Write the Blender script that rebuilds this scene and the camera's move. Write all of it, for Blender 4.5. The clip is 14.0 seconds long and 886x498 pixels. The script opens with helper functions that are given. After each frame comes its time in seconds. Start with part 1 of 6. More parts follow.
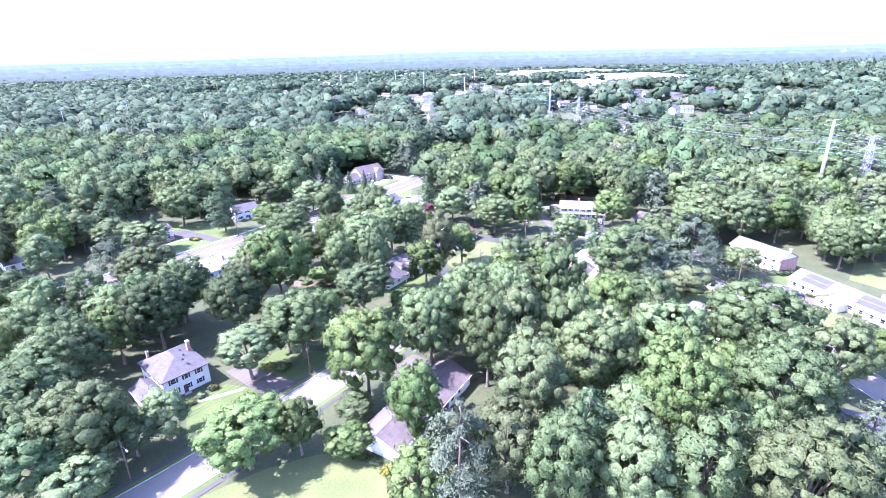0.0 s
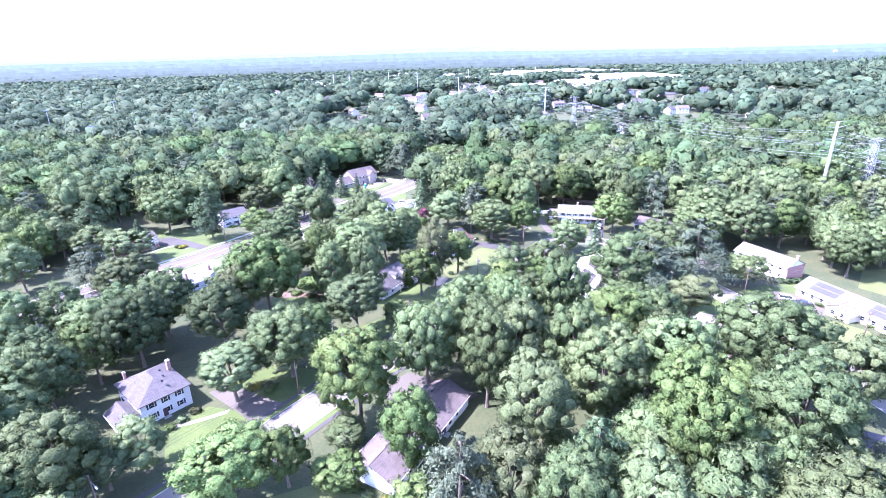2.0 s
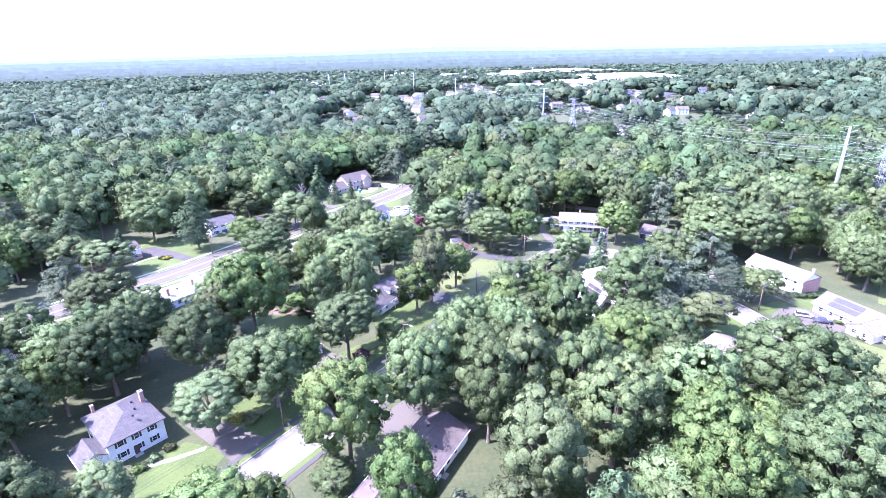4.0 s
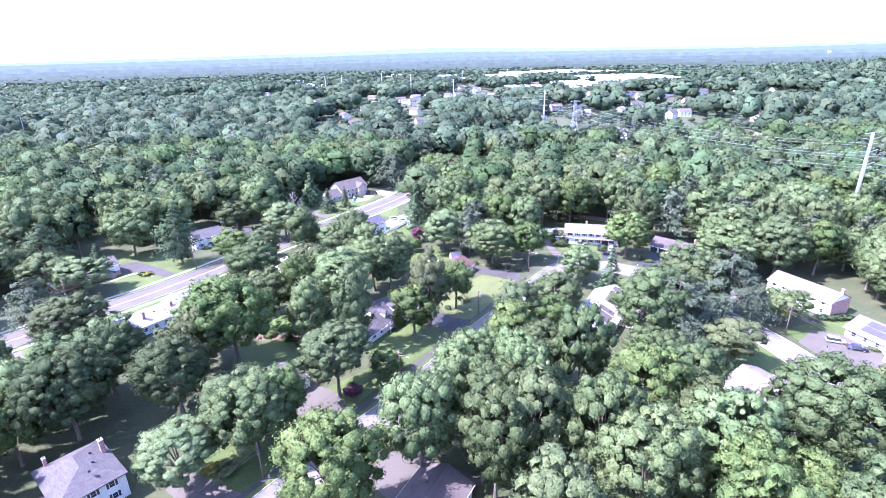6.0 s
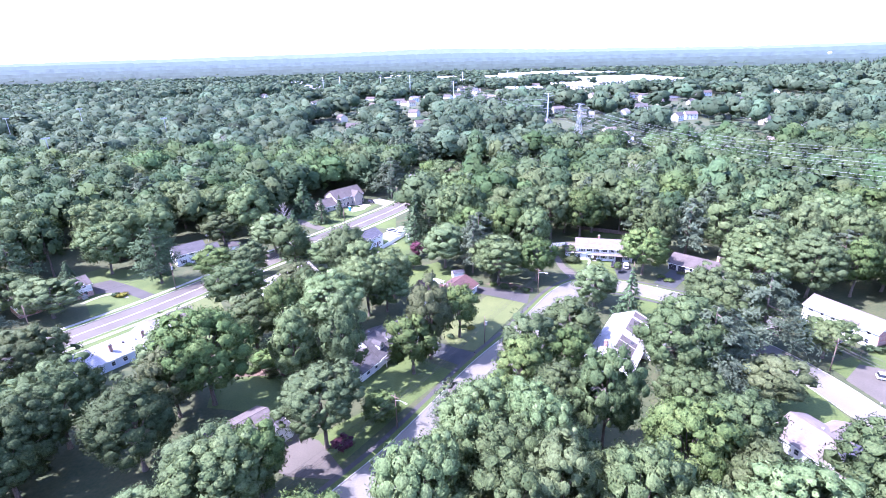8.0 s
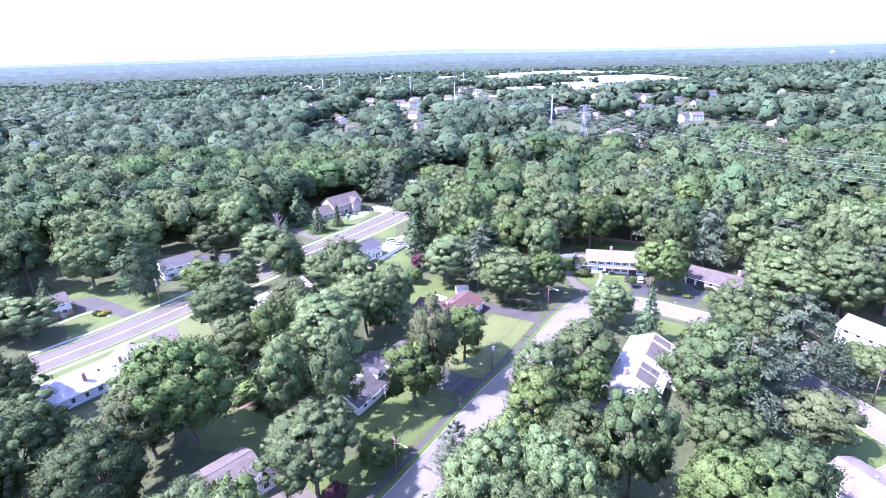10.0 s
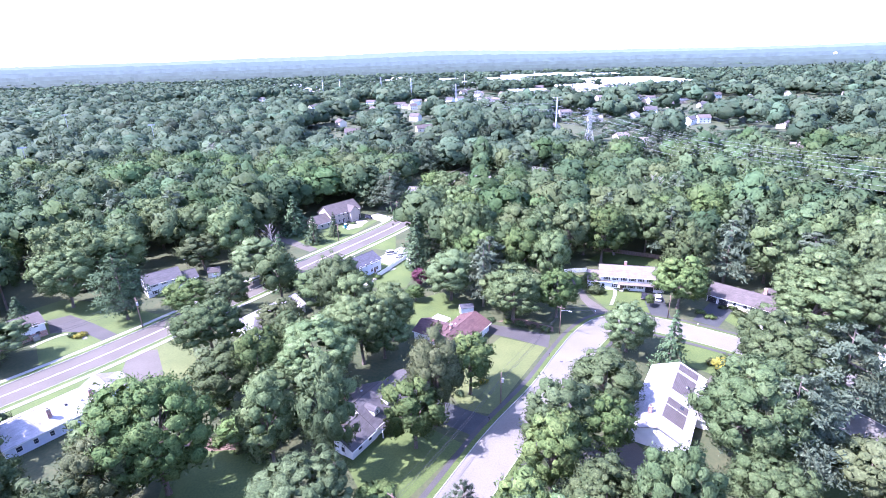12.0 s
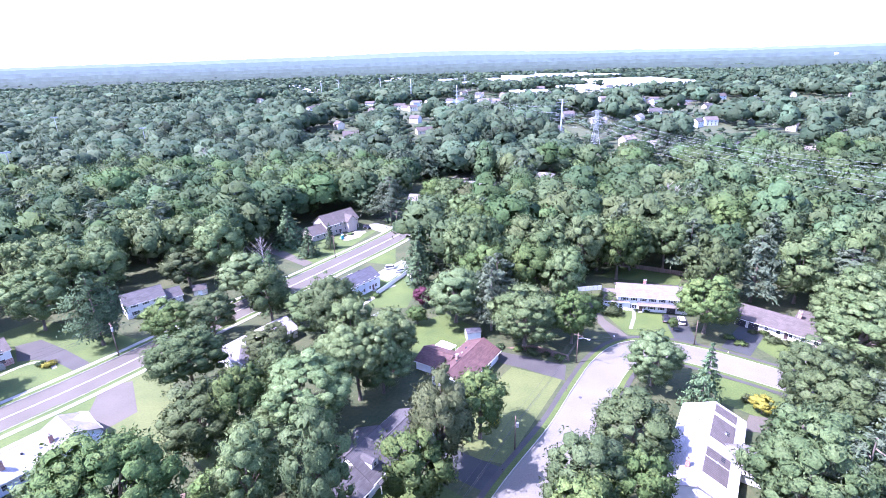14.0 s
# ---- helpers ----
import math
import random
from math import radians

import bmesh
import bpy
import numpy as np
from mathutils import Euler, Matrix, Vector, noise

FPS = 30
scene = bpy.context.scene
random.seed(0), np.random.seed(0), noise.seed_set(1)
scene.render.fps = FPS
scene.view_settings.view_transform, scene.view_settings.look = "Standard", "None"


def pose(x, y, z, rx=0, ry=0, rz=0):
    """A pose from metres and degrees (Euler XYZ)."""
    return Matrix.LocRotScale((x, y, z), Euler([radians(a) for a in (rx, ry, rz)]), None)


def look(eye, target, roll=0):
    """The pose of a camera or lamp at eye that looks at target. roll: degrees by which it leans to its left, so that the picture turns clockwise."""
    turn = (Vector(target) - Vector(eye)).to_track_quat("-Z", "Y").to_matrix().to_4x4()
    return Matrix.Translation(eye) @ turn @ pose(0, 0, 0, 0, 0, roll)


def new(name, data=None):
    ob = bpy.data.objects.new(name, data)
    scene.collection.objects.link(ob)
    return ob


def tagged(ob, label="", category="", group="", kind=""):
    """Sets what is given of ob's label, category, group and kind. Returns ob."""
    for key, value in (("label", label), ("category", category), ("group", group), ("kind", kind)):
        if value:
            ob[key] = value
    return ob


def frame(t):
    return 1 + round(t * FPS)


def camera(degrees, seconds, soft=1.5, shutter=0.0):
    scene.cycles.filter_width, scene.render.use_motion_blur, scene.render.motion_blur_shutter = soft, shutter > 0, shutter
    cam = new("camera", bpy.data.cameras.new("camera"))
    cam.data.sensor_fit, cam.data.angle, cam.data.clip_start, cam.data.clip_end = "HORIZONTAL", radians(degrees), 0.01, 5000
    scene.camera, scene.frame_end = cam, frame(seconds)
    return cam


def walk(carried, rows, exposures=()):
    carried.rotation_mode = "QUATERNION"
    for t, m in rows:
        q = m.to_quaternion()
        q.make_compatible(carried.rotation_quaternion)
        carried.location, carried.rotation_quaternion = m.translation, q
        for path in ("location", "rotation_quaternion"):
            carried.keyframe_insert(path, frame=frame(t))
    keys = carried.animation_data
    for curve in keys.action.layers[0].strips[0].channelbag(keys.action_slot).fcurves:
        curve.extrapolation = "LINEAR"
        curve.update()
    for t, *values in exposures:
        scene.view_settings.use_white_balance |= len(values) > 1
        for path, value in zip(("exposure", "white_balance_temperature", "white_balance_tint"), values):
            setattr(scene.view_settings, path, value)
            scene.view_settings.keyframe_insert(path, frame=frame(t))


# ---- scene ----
cam = camera(82.0, 14.0, 0.65)
PATH = [
    (0, (1.784, -5.298, 76.096), (1.737, -3.429, 75.383), -1.4),
    (0.5, (1.648, -3.743, 76.169), (1.607, -1.875, 75.457), -1.4),
    (1, (1.586, -2.006, 76.196), (1.551, -0.137, 75.484), -1.5),
    (1.5, (1.448, 0.106, 76.199), (1.418, 1.974, 75.487), -1.4),
    (2, (1.171, 2.499, 76.366), (1.147, 4.367, 75.652), -1.4),
    (2.5, (1.077, 4.998, 76.482), (1.057, 6.865, 75.766), -1.4),
    (3, (1.137, 7.643, 76.701), (1.122, 9.51, 75.985), -1.3),
    (5.5, (1.086, 23.32, 77.695), (1.079, 25.188, 76.981), -1.5),
    (6, (0.69, 27.37, 77.758), (0.687, 29.238, 77.045), -1.4),
    (6.5, (0.585, 31.535, 77.828), (0.582, 33.403, 77.115), -1.4),
    (7, (0.548, 35.865, 77.814), (0.545, 37.734, 77.101), -1.4),
    (7.5, (0.341, 40.388, 77.888), (0.339, 42.257, 77.176), -1.4),
    (8, (0.03, 44.755, 77.878), (0.03, 46.625, 77.168), -1.4),
    (10.5, (-0.707, 60.291, 78.281), (-0.711, 62.161, 77.572), -1.6),
    (11, (-0.905, 63.459, 78.328), (-0.91, 65.329, 77.62), -1.6),
    (11.5, (-0.949, 67.099, 78.232), (-0.955, 68.97, 77.526), -1.6),
    (12, (-1.157, 70.851, 78.244), (-1.163, 72.723, 77.54), -1.6),
    (12.5, (-1.526, 74.776, 78.278), (-1.531, 76.648, 77.573), -1.6),
    (13, (-1.919, 79.116, 78.259), (-1.921, 80.988, 77.556), -1.6),
    (13.5, (-2.323, 82.933, 78.432), (-2.324, 84.806, 77.731), -1.6),
    (14, (-2.523, 85.961, 78.605), (-2.527, 87.834, 77.902), -1.6),
]
walk(cam, [(t, look(e, g, r)) for t, e, g, r in PATH], exposures=[(0.0, 3.08, 5380, 42), (3.0, 3.00, 5380, 42), (6.5, 2.77, 5380, 42), (8.0, 2.71, 5380, 42), (14.0, 2.65, 5380, 42)])

# ---- daylight ----
SUN_EL = 54.0
SUN_AZ = (0.98, 0.18)          # the way the shadows fall
world = bpy.data.worlds.new("sky")
scene.world = world
world.use_nodes = True
sky = world.node_tree.nodes.new("ShaderNodeTexSky")
sky.sky_type = 'NISHITA'
sky.sun_disc = False
sky.sun_elevation = radians(SUN_EL)
sky.sun_rotation = math.atan2(-SUN_AZ[0], -SUN_AZ[1]) % (2 * math.pi)
sky.air_density, sky.dust_density = 1.0, 1.0
bg = world.node_tree.nodes["Background"]
bg.inputs[1].default_value = 0.15
world.node_tree.links.new(sky.outputs[0], bg.inputs[0])
sun = new("sun", bpy.data.lights.new("sun", 'SUN'))
sun.data.energy, sun.data.angle, sun.data.color = 3.6, radians(0.5), (1.0, 0.95, 0.88)
sun.matrix_world = look((0, 0, 300), (SUN_AZ[0] * 100, SUN_AZ[1] * 100, 300 - 99 * math.tan(radians(SUN_EL))))


# ---- materials ----
def node_material(name):
    m = bpy.data.materials.new(name)
    m.use_nodes = True
    return m, m.node_tree.nodes, m.node_tree.links, m.node_tree.nodes["Principled BSDF"]


def mottled(name, a, b, scale, rough=0.8, fine=8.0, bump=0.0, spread=0.0, metal=0.0, stretch=None):
    """Two colours mixed by a coarse and a fine noise, with relief and a little change from object to object."""
    m, n, l, p = node_material(name)
    co = n.new("ShaderNodeTexCoord")
    src = co.outputs["Object"]
    if stretch:
        mp = n.new("ShaderNodeMapping")
        mp.inputs["Scale"].default_value = stretch
        l.new(src, mp.inputs[0])
        src = mp.outputs[0]
    n1, n2 = n.new("ShaderNodeTexNoise"), n.new("ShaderNodeTexNoise")
    n1.inputs["Scale"].default_value, n1.inputs["Detail"].default_value = scale, 4
    n2.inputs["Scale"].default_value, n2.inputs["Detail"].default_value = scale * fine, 3
    l.new(src, n1.inputs["Vector"]), l.new(src, n2.inputs["Vector"])
    add = n.new("ShaderNodeMath")
    add.operation = 'MULTIPLY_ADD'
    add.inputs[1].default_value = 0.5
    half = n.new("ShaderNodeMath")
    half.operation = 'MULTIPLY'
    half.inputs[1].default_value = 0.5
    l.new(n1.outputs[0], half.inputs[0]), l.new(n2.outputs[0], add.inputs[0]), l.new(half.outputs[0], add.inputs[2])
    ramp = n.new("ShaderNodeValToRGB")
    ramp.color_ramp.elements[0].position, ramp.color_ramp.elements[1].position = 0.36, 0.64
    ramp.color_ramp.elements[0].color, ramp.color_ramp.elements[1].color = (*a, 1), (*b, 1)
    l.new(add.outputs[0], ramp.inputs[0])
    out = ramp.outputs[0]
    if spread:
        info, hsv, mul = n.new("ShaderNodeObjectInfo"), n.new("ShaderNodeHueSaturation"), n.new("ShaderNodeMapRange")
        mul.inputs[3].default_value, mul.inputs[4].default_value = 1 - spread, 1 + spread
        l.new(info.outputs["Random"], mul.inputs[0]), l.new(mul.outputs[0], hsv.inputs["Value"]), l.new(out, hsv.inputs["Color"])
        out = hsv.outputs[0]
    l.new(out, p.inputs["Base Color"])
    p.inputs["Roughness"].default_value, p.inputs["Metallic"].default_value = rough, metal
    if bump:
        bp = n.new("ShaderNodeBump")
        bp.inputs["Strength"].default_value, bp.inputs["Distance"].default_value = 0.6, bump
        l.new(add.outputs[0], bp.inputs["Height"]), l.new(bp.outputs[0], p.inputs["Normal"])
    return m


def leaves(name, a, b, c, hue=0.014, value=0.30, glow_through=0.26, far=False):
    """Foliage: three leaf colours by leaf, a drift over the crown, a change from tree to tree, some light let through."""
    m, n, l, p = node_material(name)
    ramp = n.new("ShaderNodeValToRGB")
    e = ramp.color_ramp.elements
    e[0].color, e[1].color = (*a, 1), (*c, 1)
    e.new(0.5).color = (*b, 1)
    geo = n.new("ShaderNodeNewGeometry")
    noi = n.new("ShaderNodeTexNoise")
    noi.inputs["Scale"].default_value, noi.inputs["Detail"].default_value, noi.inputs["Roughness"].default_value = (0.55 if far else 1.1), 7, 0.68
    l.new(geo.outputs["Position"], noi.inputs["Vector"])
    mix = n.new("ShaderNodeMath")
    mix.operation = 'MULTIPLY_ADD'
    mix.inputs[1].default_value = 0.34 if far else 0.55
    l.new(geo.outputs["Random Per Island"], mix.inputs[0])
    sc = n.new("ShaderNodeMapRange")
    sc.inputs[1].default_value, sc.inputs[2].default_value, sc.inputs[4].default_value = 0.34, 0.66, 0.50 if far else 0.45
    l.new(noi.outputs[0], sc.inputs[0]), l.new(sc.outputs[0], mix.inputs[2]), l.new(mix.outputs[0], ramp.inputs[0])
    hsv, info = n.new("ShaderNodeHueSaturation"), n.new("ShaderNodeObjectInfo")
    mv, mh = n.new("ShaderNodeMapRange"), n.new("ShaderNodeMapRange")
    mv.inputs[3].default_value, mv.inputs[4].default_value = 1 - value, 1 + value
    mh.inputs[3].default_value, mh.inputs[4].default_value = 0.5 - hue * 1.2, 0.5 + hue * 0.25
    if far:
        own = n.new("ShaderNodeAttribute")
        own.attribute_name = "tint"
        wide, blend = n.new("ShaderNodeTexNoise"), n.new("ShaderNodeMath")
        wide.inputs["Scale"].default_value, wide.inputs["Detail"].default_value = 0.018, 2
        l.new(geo.outputs["Position"], wide.inputs["Vector"])
        blend.operation = 'MULTIPLY_ADD'
        blend.inputs[1].default_value = 0.55
        drop = n.new("ShaderNodeMapRange")
        drop.inputs[1].default_value, drop.inputs[2].default_value, drop.inputs[4].default_value = 0.35, 0.65, 0.45
        l.new(wide.outputs[0], drop.inputs[0]), l.new(own.outputs["Fac"], blend.inputs[0]), l.new(drop.outputs[0], blend.inputs[2])
        drive = blend.outputs[0]
    else:
        drive = info.outputs["Random"]
    swap = n.new("ShaderNodeMath")
    swap.operation = 'PINGPONG'
    swap.inputs[1].default_value = 0.31
    mul = n.new("ShaderNodeMath")
    mul.operation = 'MULTIPLY'
    mul.inputs[1].default_value = 3.2
    l.new(drive, swap.inputs[0]), l.new(swap.outputs[0], mul.inputs[0])
    l.new(drive, mv.inputs[0]), l.new(mul.outputs[0], mh.inputs[0])
    l.new(ramp.outputs[0], hsv.inputs["Color"]), l.new(mv.outputs[0], hsv.inputs["Value"]), l.new(mh.outputs[0], hsv.inputs["Hue"])
    cells, bump = n.new("ShaderNodeTexVoronoi"), n.new("ShaderNodeBump")
    cells.inputs["Scale"].default_value = 1.0 if far else 3.8
    bump.invert = True
    bump.inputs["Strength"].default_value, bump.inputs["Distance"].default_value = 0.45, (0.5 if far else 0.25)
    l.new(geo.outputs["Position"], cells.inputs["Vector"]), l.new(cells.outputs["Distance"], bump.inputs["Height"]), l.new(bump.outputs[0], p.inputs["Normal"])
    spray, one = n.new("ShaderNodeSeparateColor"), n.new("ShaderNodeMapRange")
    one.inputs[3].default_value, one.inputs[4].default_value = (0.84, 1.16) if far else (0.70, 1.30)
    l.new(cells.outputs["Color"], spray.inputs[0]), l.new(spray.outputs[0], one.inputs[0])
    both = n.new("ShaderNodeMath")
    both.operation = 'MULTIPLY'
    l.new(one.outputs[0], both.inputs[0]), l.new(mv.outputs[0], both.inputs[1]), l.new(both.outputs[0], hsv.inputs["Value"])
    p.inputs["Roughness"].default_value = 0.75
    p.inputs["Specular IOR Level"].default_value = 0.12
    l.new(hsv.outputs[0], p.inputs["Base Color"])
    tr, ms = n.new("ShaderNodeBsdfTranslucent"), n.new("ShaderNodeMixShader")
    ms.inputs[0].default_value = glow_through
    l.new(hsv.outputs[0], tr.inputs["Color"])
    l.new(p.outputs[0], ms.inputs[1]), l.new(tr.outputs[0], ms.inputs[2]), l.new(ms.outputs[0], n["Material Output"].inputs[0])
    return m


def shingles(name, a, b, course=0.28):
    """A roof of shingles: courses along the slope with uneven tabs, streaks and grit."""
    m, n, l, p = node_material(name)
    co = n.new("ShaderNodeTexCoord")
    br = n.new("ShaderNodeTexBrick")
    br.inputs["Scale"].default_value = 1.0
    br.inputs["Brick Width"].default_value, br.inputs["Row Height"].default_value = 0.95, course
    br.inputs["Mortar Size"].default_value = 0.02
    br.inputs["Color1"].default_value, br.inputs["Color2"].default_value = (*a, 1), (*b, 1)
    br.inputs["Mortar"].default_value = (*[v * 0.84 for v in a], 1)
    l.new(co.outputs["UV"], br.inputs["Vector"])
    noi = n.new("ShaderNodeTexNoise")
    noi.inputs["Scale"].default_value, noi.inputs["Detail"].default_value = 0.5, 5
    l.new(co.outputs["Object"], noi.inputs["Vector"])
    hsv, mr = n.new("ShaderNodeHueSaturation"), n.new("ShaderNodeMapRange")
    mr.inputs[1].default_value, mr.inputs[2].default_value, mr.inputs[3].default_value, mr.inputs[4].default_value = 0.3, 0.7, 0.82, 1.15
    l.new(noi.outputs[0], mr.inputs[0]), l.new(mr.outputs[0], hsv.inputs["Value"]), l.new(br.outputs["Color"], hsv.inputs["Color"])
    l.new(hsv.outputs[0], p.inputs["Base Color"])
    p.inputs["Roughness"].default_value = 0.85
    bp = n.new("ShaderNodeBump")
    bp.inputs["Distance"].default_value, bp.inputs["Strength"].default_value = 0.01, 0.5
    l.new(br.outputs["Fac"], bp.inputs["Height"]), l.new(bp.outputs[0], p.inputs["Normal"])
    return m


def siding(name, a, course=0.18, vertical=False):
    """Clapboard: shadowed laps and slight weathering."""
    m, n, l, p = node_material(name)
    co = n.new("ShaderNodeTexCoord")
    sep = n.new("ShaderNodeSeparateXYZ")
    l.new(co.outputs["Object"], sep.inputs[0])
    md = n.new("ShaderNodeMath")
    md.operation = 'FRACT'
    dv = n.new("ShaderNodeMath")
    dv.operation = 'DIVIDE'
    dv.inputs[1].default_value = course
    l.new(sep.outputs[0 if vertical else 2], dv.inputs[0]), l.new(dv.outputs[0], md.inputs[0])
    bp = n.new("ShaderNodeBump")
    bp.inputs["Distance"].default_value, bp.inputs["Strength"].default_value = 0.02, 1.0
    bp.invert = True
    l.new(md.outputs[0], bp.inputs["Height"]), l.new(bp.outputs[0], p.inputs["Normal"])
    noi = n.new("ShaderNodeTexNoise")
    noi.inputs["Scale"].default_value, noi.inputs["Detail"].default_value = 0.8, 5
    l.new(co.outputs["Object"], noi.inputs["Vector"])
    hsv, mr = n.new("ShaderNodeHueSaturation"), n.new("ShaderNodeMapRange")
    mr.inputs[1].default_value, mr.inputs[2].default_value, mr.inputs[3].default_value, mr.inputs[4].default_value = 0.3, 0.7, 0.88, 1.04
    hsv.inputs["Color"].default_value = (*a, 1)
    l.new(noi.outputs[0], mr.inputs[0]), l.new(mr.outputs[0], hsv.inputs["Value"]), l.new(hsv.outputs[0], p.inputs["Base Color"])
    p.inputs["Roughness"].default_value = 0.55
    return m


def bricks(name, a, b):
    m, n, l, p = node_material(name)
    co, mp = n.new("ShaderNodeTexCoord"), n.new("ShaderNodeMapping")
    mp.inputs["Rotation"].default_value = (radians(90), 0, 0)
    l.new(co.outputs["Object"], mp.inputs[0])
    br = n.new("ShaderNodeTexBrick")
    br.inputs["Scale"].default_value = 1
    br.inputs["Brick Width"].default_value, br.inputs["Row Height"].default_value, br.inputs["Mortar Size"].default_value = 0.22, 0.075, 0.01
    br.inputs["Color1"].default_value, br.inputs["Color2"].default_value, br.inputs["Mortar"].default_value = (*a, 1), (*b, 1), (0.4, 0.37, 0.34, 1)
    l.new(mp.outputs[0], br.inputs["Vector"]), l.new(br.outputs["Color"], p.inputs["Base Color"])
    p.inputs["Roughness"].default_value = 0.9
    return m


def plain(name, c, rough=0.5, metal=0.0):
    m, n, l, p = node_material(name)
    p.inputs["Base Color"].default_value, p.inputs["Roughness"].default_value, p.inputs["Metallic"].default_value = (*c, 1), rough, metal
    return m


FOREST = mottled("leaf litter and undergrowth", (0.024, 0.040, 0.012), (0.058, 0.062, 0.024), 0.14, 0.95, 9, 0.05)
GRASS = mottled("mown grass", (0.036, 0.060, 0.010), (0.070, 0.097, 0.019), 0.12, 0.9, 18, 0.04)
DRYGRASS = mottled("dry mown grass", (0.056, 0.075, 0.018), (0.094, 0.108, 0.032), 0.12, 0.9, 18, 0.04)
ASPHALT_PALE = mottled("pale worn asphalt", (0.102, 0.096, 0.081), (0.138, 0.130, 0.110), 0.10, 0.9, 30, 0.01)
ASPHALT = mottled("grey asphalt", (0.062, 0.055, 0.043), (0.088, 0.078, 0.062), 0.10, 0.9, 30, 0.01)
ASPHALT_MID = mottled("weathered dark asphalt", (0.034, 0.032, 0.030), (0.052, 0.049, 0.045), 0.2, 0.85, 30, 0.01)
ASPHALT_DARK = mottled("sealed dark asphalt", (0.022, 0.024, 0.025), (0.037, 0.041, 0.040), 0.2, 0.8, 30, 0.01)
CONCRETE = mottled("pale concrete", (0.211, 0.210, 0.185), (0.281, 0.278, 0.243), 0.4, 0.9, 12, 0.01)
SOIL = mottled("bare soil and mulch", (0.076, 0.050, 0.034), (0.167, 0.114, 0.083), 0.3, 0.95, 10, 0.04)
SAND = mottled("pale sandy soil", (0.287, 0.233, 0.185), (0.410, 0.356, 0.301), 0.3, 0.95, 10, 0.04)
PAINT = plain("road paint", (0.6, 0.56, 0.42), 0.7)
BARK = mottled("grey brown bark", (0.07, 0.055, 0.042), (0.17, 0.14, 0.115), 1.2, 0.95, 6, 0.04, stretch=(1, 1, 0.25))
OAK = leaves("oak leaves", (0.049, 0.083, 0.032), (0.085, 0.126, 0.049), (0.130, 0.172, 0.074))
# OAK darkened: the shade of the left woods is put into the leaf colour.
OAK_SHADED = leaves("oak leaves darkened as in shade", (0.033, 0.060, 0.024), (0.058, 0.090, 0.036), (0.087, 0.125, 0.054))
MAPLE = leaves("maple leaves", (0.047, 0.083, 0.025), (0.080, 0.129, 0.040), (0.130, 0.173, 0.056))
DUSTY = leaves("dusty green leaves", (0.054, 0.083, 0.035), (0.086, 0.120, 0.050), (0.119, 0.160, 0.071))
LIME = leaves("yellow green leaves", (0.049, 0.073, 0.028), (0.078, 0.108, 0.043), (0.107, 0.136, 0.063), 0.01, 0.12)
RUSTY = leaves("browning leaves", (0.050, 0.066, 0.028), (0.077, 0.096, 0.041), (0.108, 0.125, 0.059), 0.012, 0.15)
NEEDLE = leaves("blue green needles", (0.043, 0.068, 0.041), (0.073, 0.101, 0.061), (0.113, 0.138, 0.086), 0.015, 0.2, 0.15)
DARKNEEDLE = leaves("dark needles", (0.037, 0.068, 0.032), (0.062, 0.102, 0.047), (0.100, 0.144, 0.068), 0.01, 0.2, 0.12)
PURPLE = leaves("purple leaves", (0.050, 0.018, 0.026), (0.085, 0.030, 0.042), (0.120, 0.048, 0.060), 0.01, 0.1)
GOLD = leaves("golden yellow leaves", (0.137, 0.139, 0.023), (0.213, 0.208, 0.034), (0.291, 0.273, 0.057), 0.005, 0.1)
MASSOAK = leaves("massed oak leaves", (0.033, 0.062, 0.027), (0.056, 0.096, 0.041), (0.084, 0.130, 0.062), 0.030, 0.42, 0.25, True)
# MASSOAK darkened likewise, shade mixed into the colour.
MASSOAK_SHADED = leaves("massed oak leaves darkened as in shade", (0.024, 0.049, 0.022), (0.041, 0.075, 0.032), (0.061, 0.101, 0.049), 0.030, 0.42, 0.25, True)
MASSMAPLE = leaves("massed maple leaves", (0.031, 0.065, 0.022), (0.054, 0.097, 0.034), (0.085, 0.130, 0.050), 0.030, 0.42, 0.25, True)
MASSDUSTY = leaves("massed dusty green leaves", (0.034, 0.061, 0.026), (0.056, 0.090, 0.038), (0.080, 0.119, 0.054), 0.030, 0.42, 0.25, True)
# Bluer than the near leaves: some distance haze is mixed into the colour.
FARWOOD = leaves("woodland leaves with haze blue mixed in", (0.026, 0.052, 0.028), (0.051, 0.083, 0.046), (0.078, 0.117, 0.060), 0.034, 0.50, 0.24, True)
DEADWOOD = mottled("bare grey twigs", (0.16, 0.14, 0.13), (0.30, 0.27, 0.25), 0.8, 0.95, 5)
WHITE = siding("white clapboard", (0.688, 0.688, 0.679))
BLUEWHITE = siding("pale blue grey clapboard", (0.512, 0.558, 0.632))
TAUPE = siding("taupe clapboard", (0.372, 0.335, 0.288))
CREAM = siding("cream clapboard", (0.614, 0.558, 0.446))
BRICK = bricks("red brown brick", (0.27, 0.10, 0.075), (0.36, 0.16, 0.12))
TRIM = mottled("white painted trim", (0.670, 0.670, 0.660), (0.763, 0.763, 0.744), 0.7, 0.5)
ROOF_GREY = shingles("grey shingles", (0.049, 0.045, 0.047), (0.072, 0.068, 0.068))
ROOF_PALE = shingles("pale grey shingles", (0.124, 0.116, 0.111), (0.163, 0.150, 0.144))
ROOF_PINK = shingles("pinkish grey shingles", (0.081, 0.067, 0.062), (0.105, 0.088, 0.081))
# ROOF_PINK lightened: sunlight on the slopes is put into the colour.
ROOF_PINK_LIT = shingles("pinkish shingles lightened as in sunlight", (0.120, 0.101, 0.089), (0.152, 0.129, 0.115))
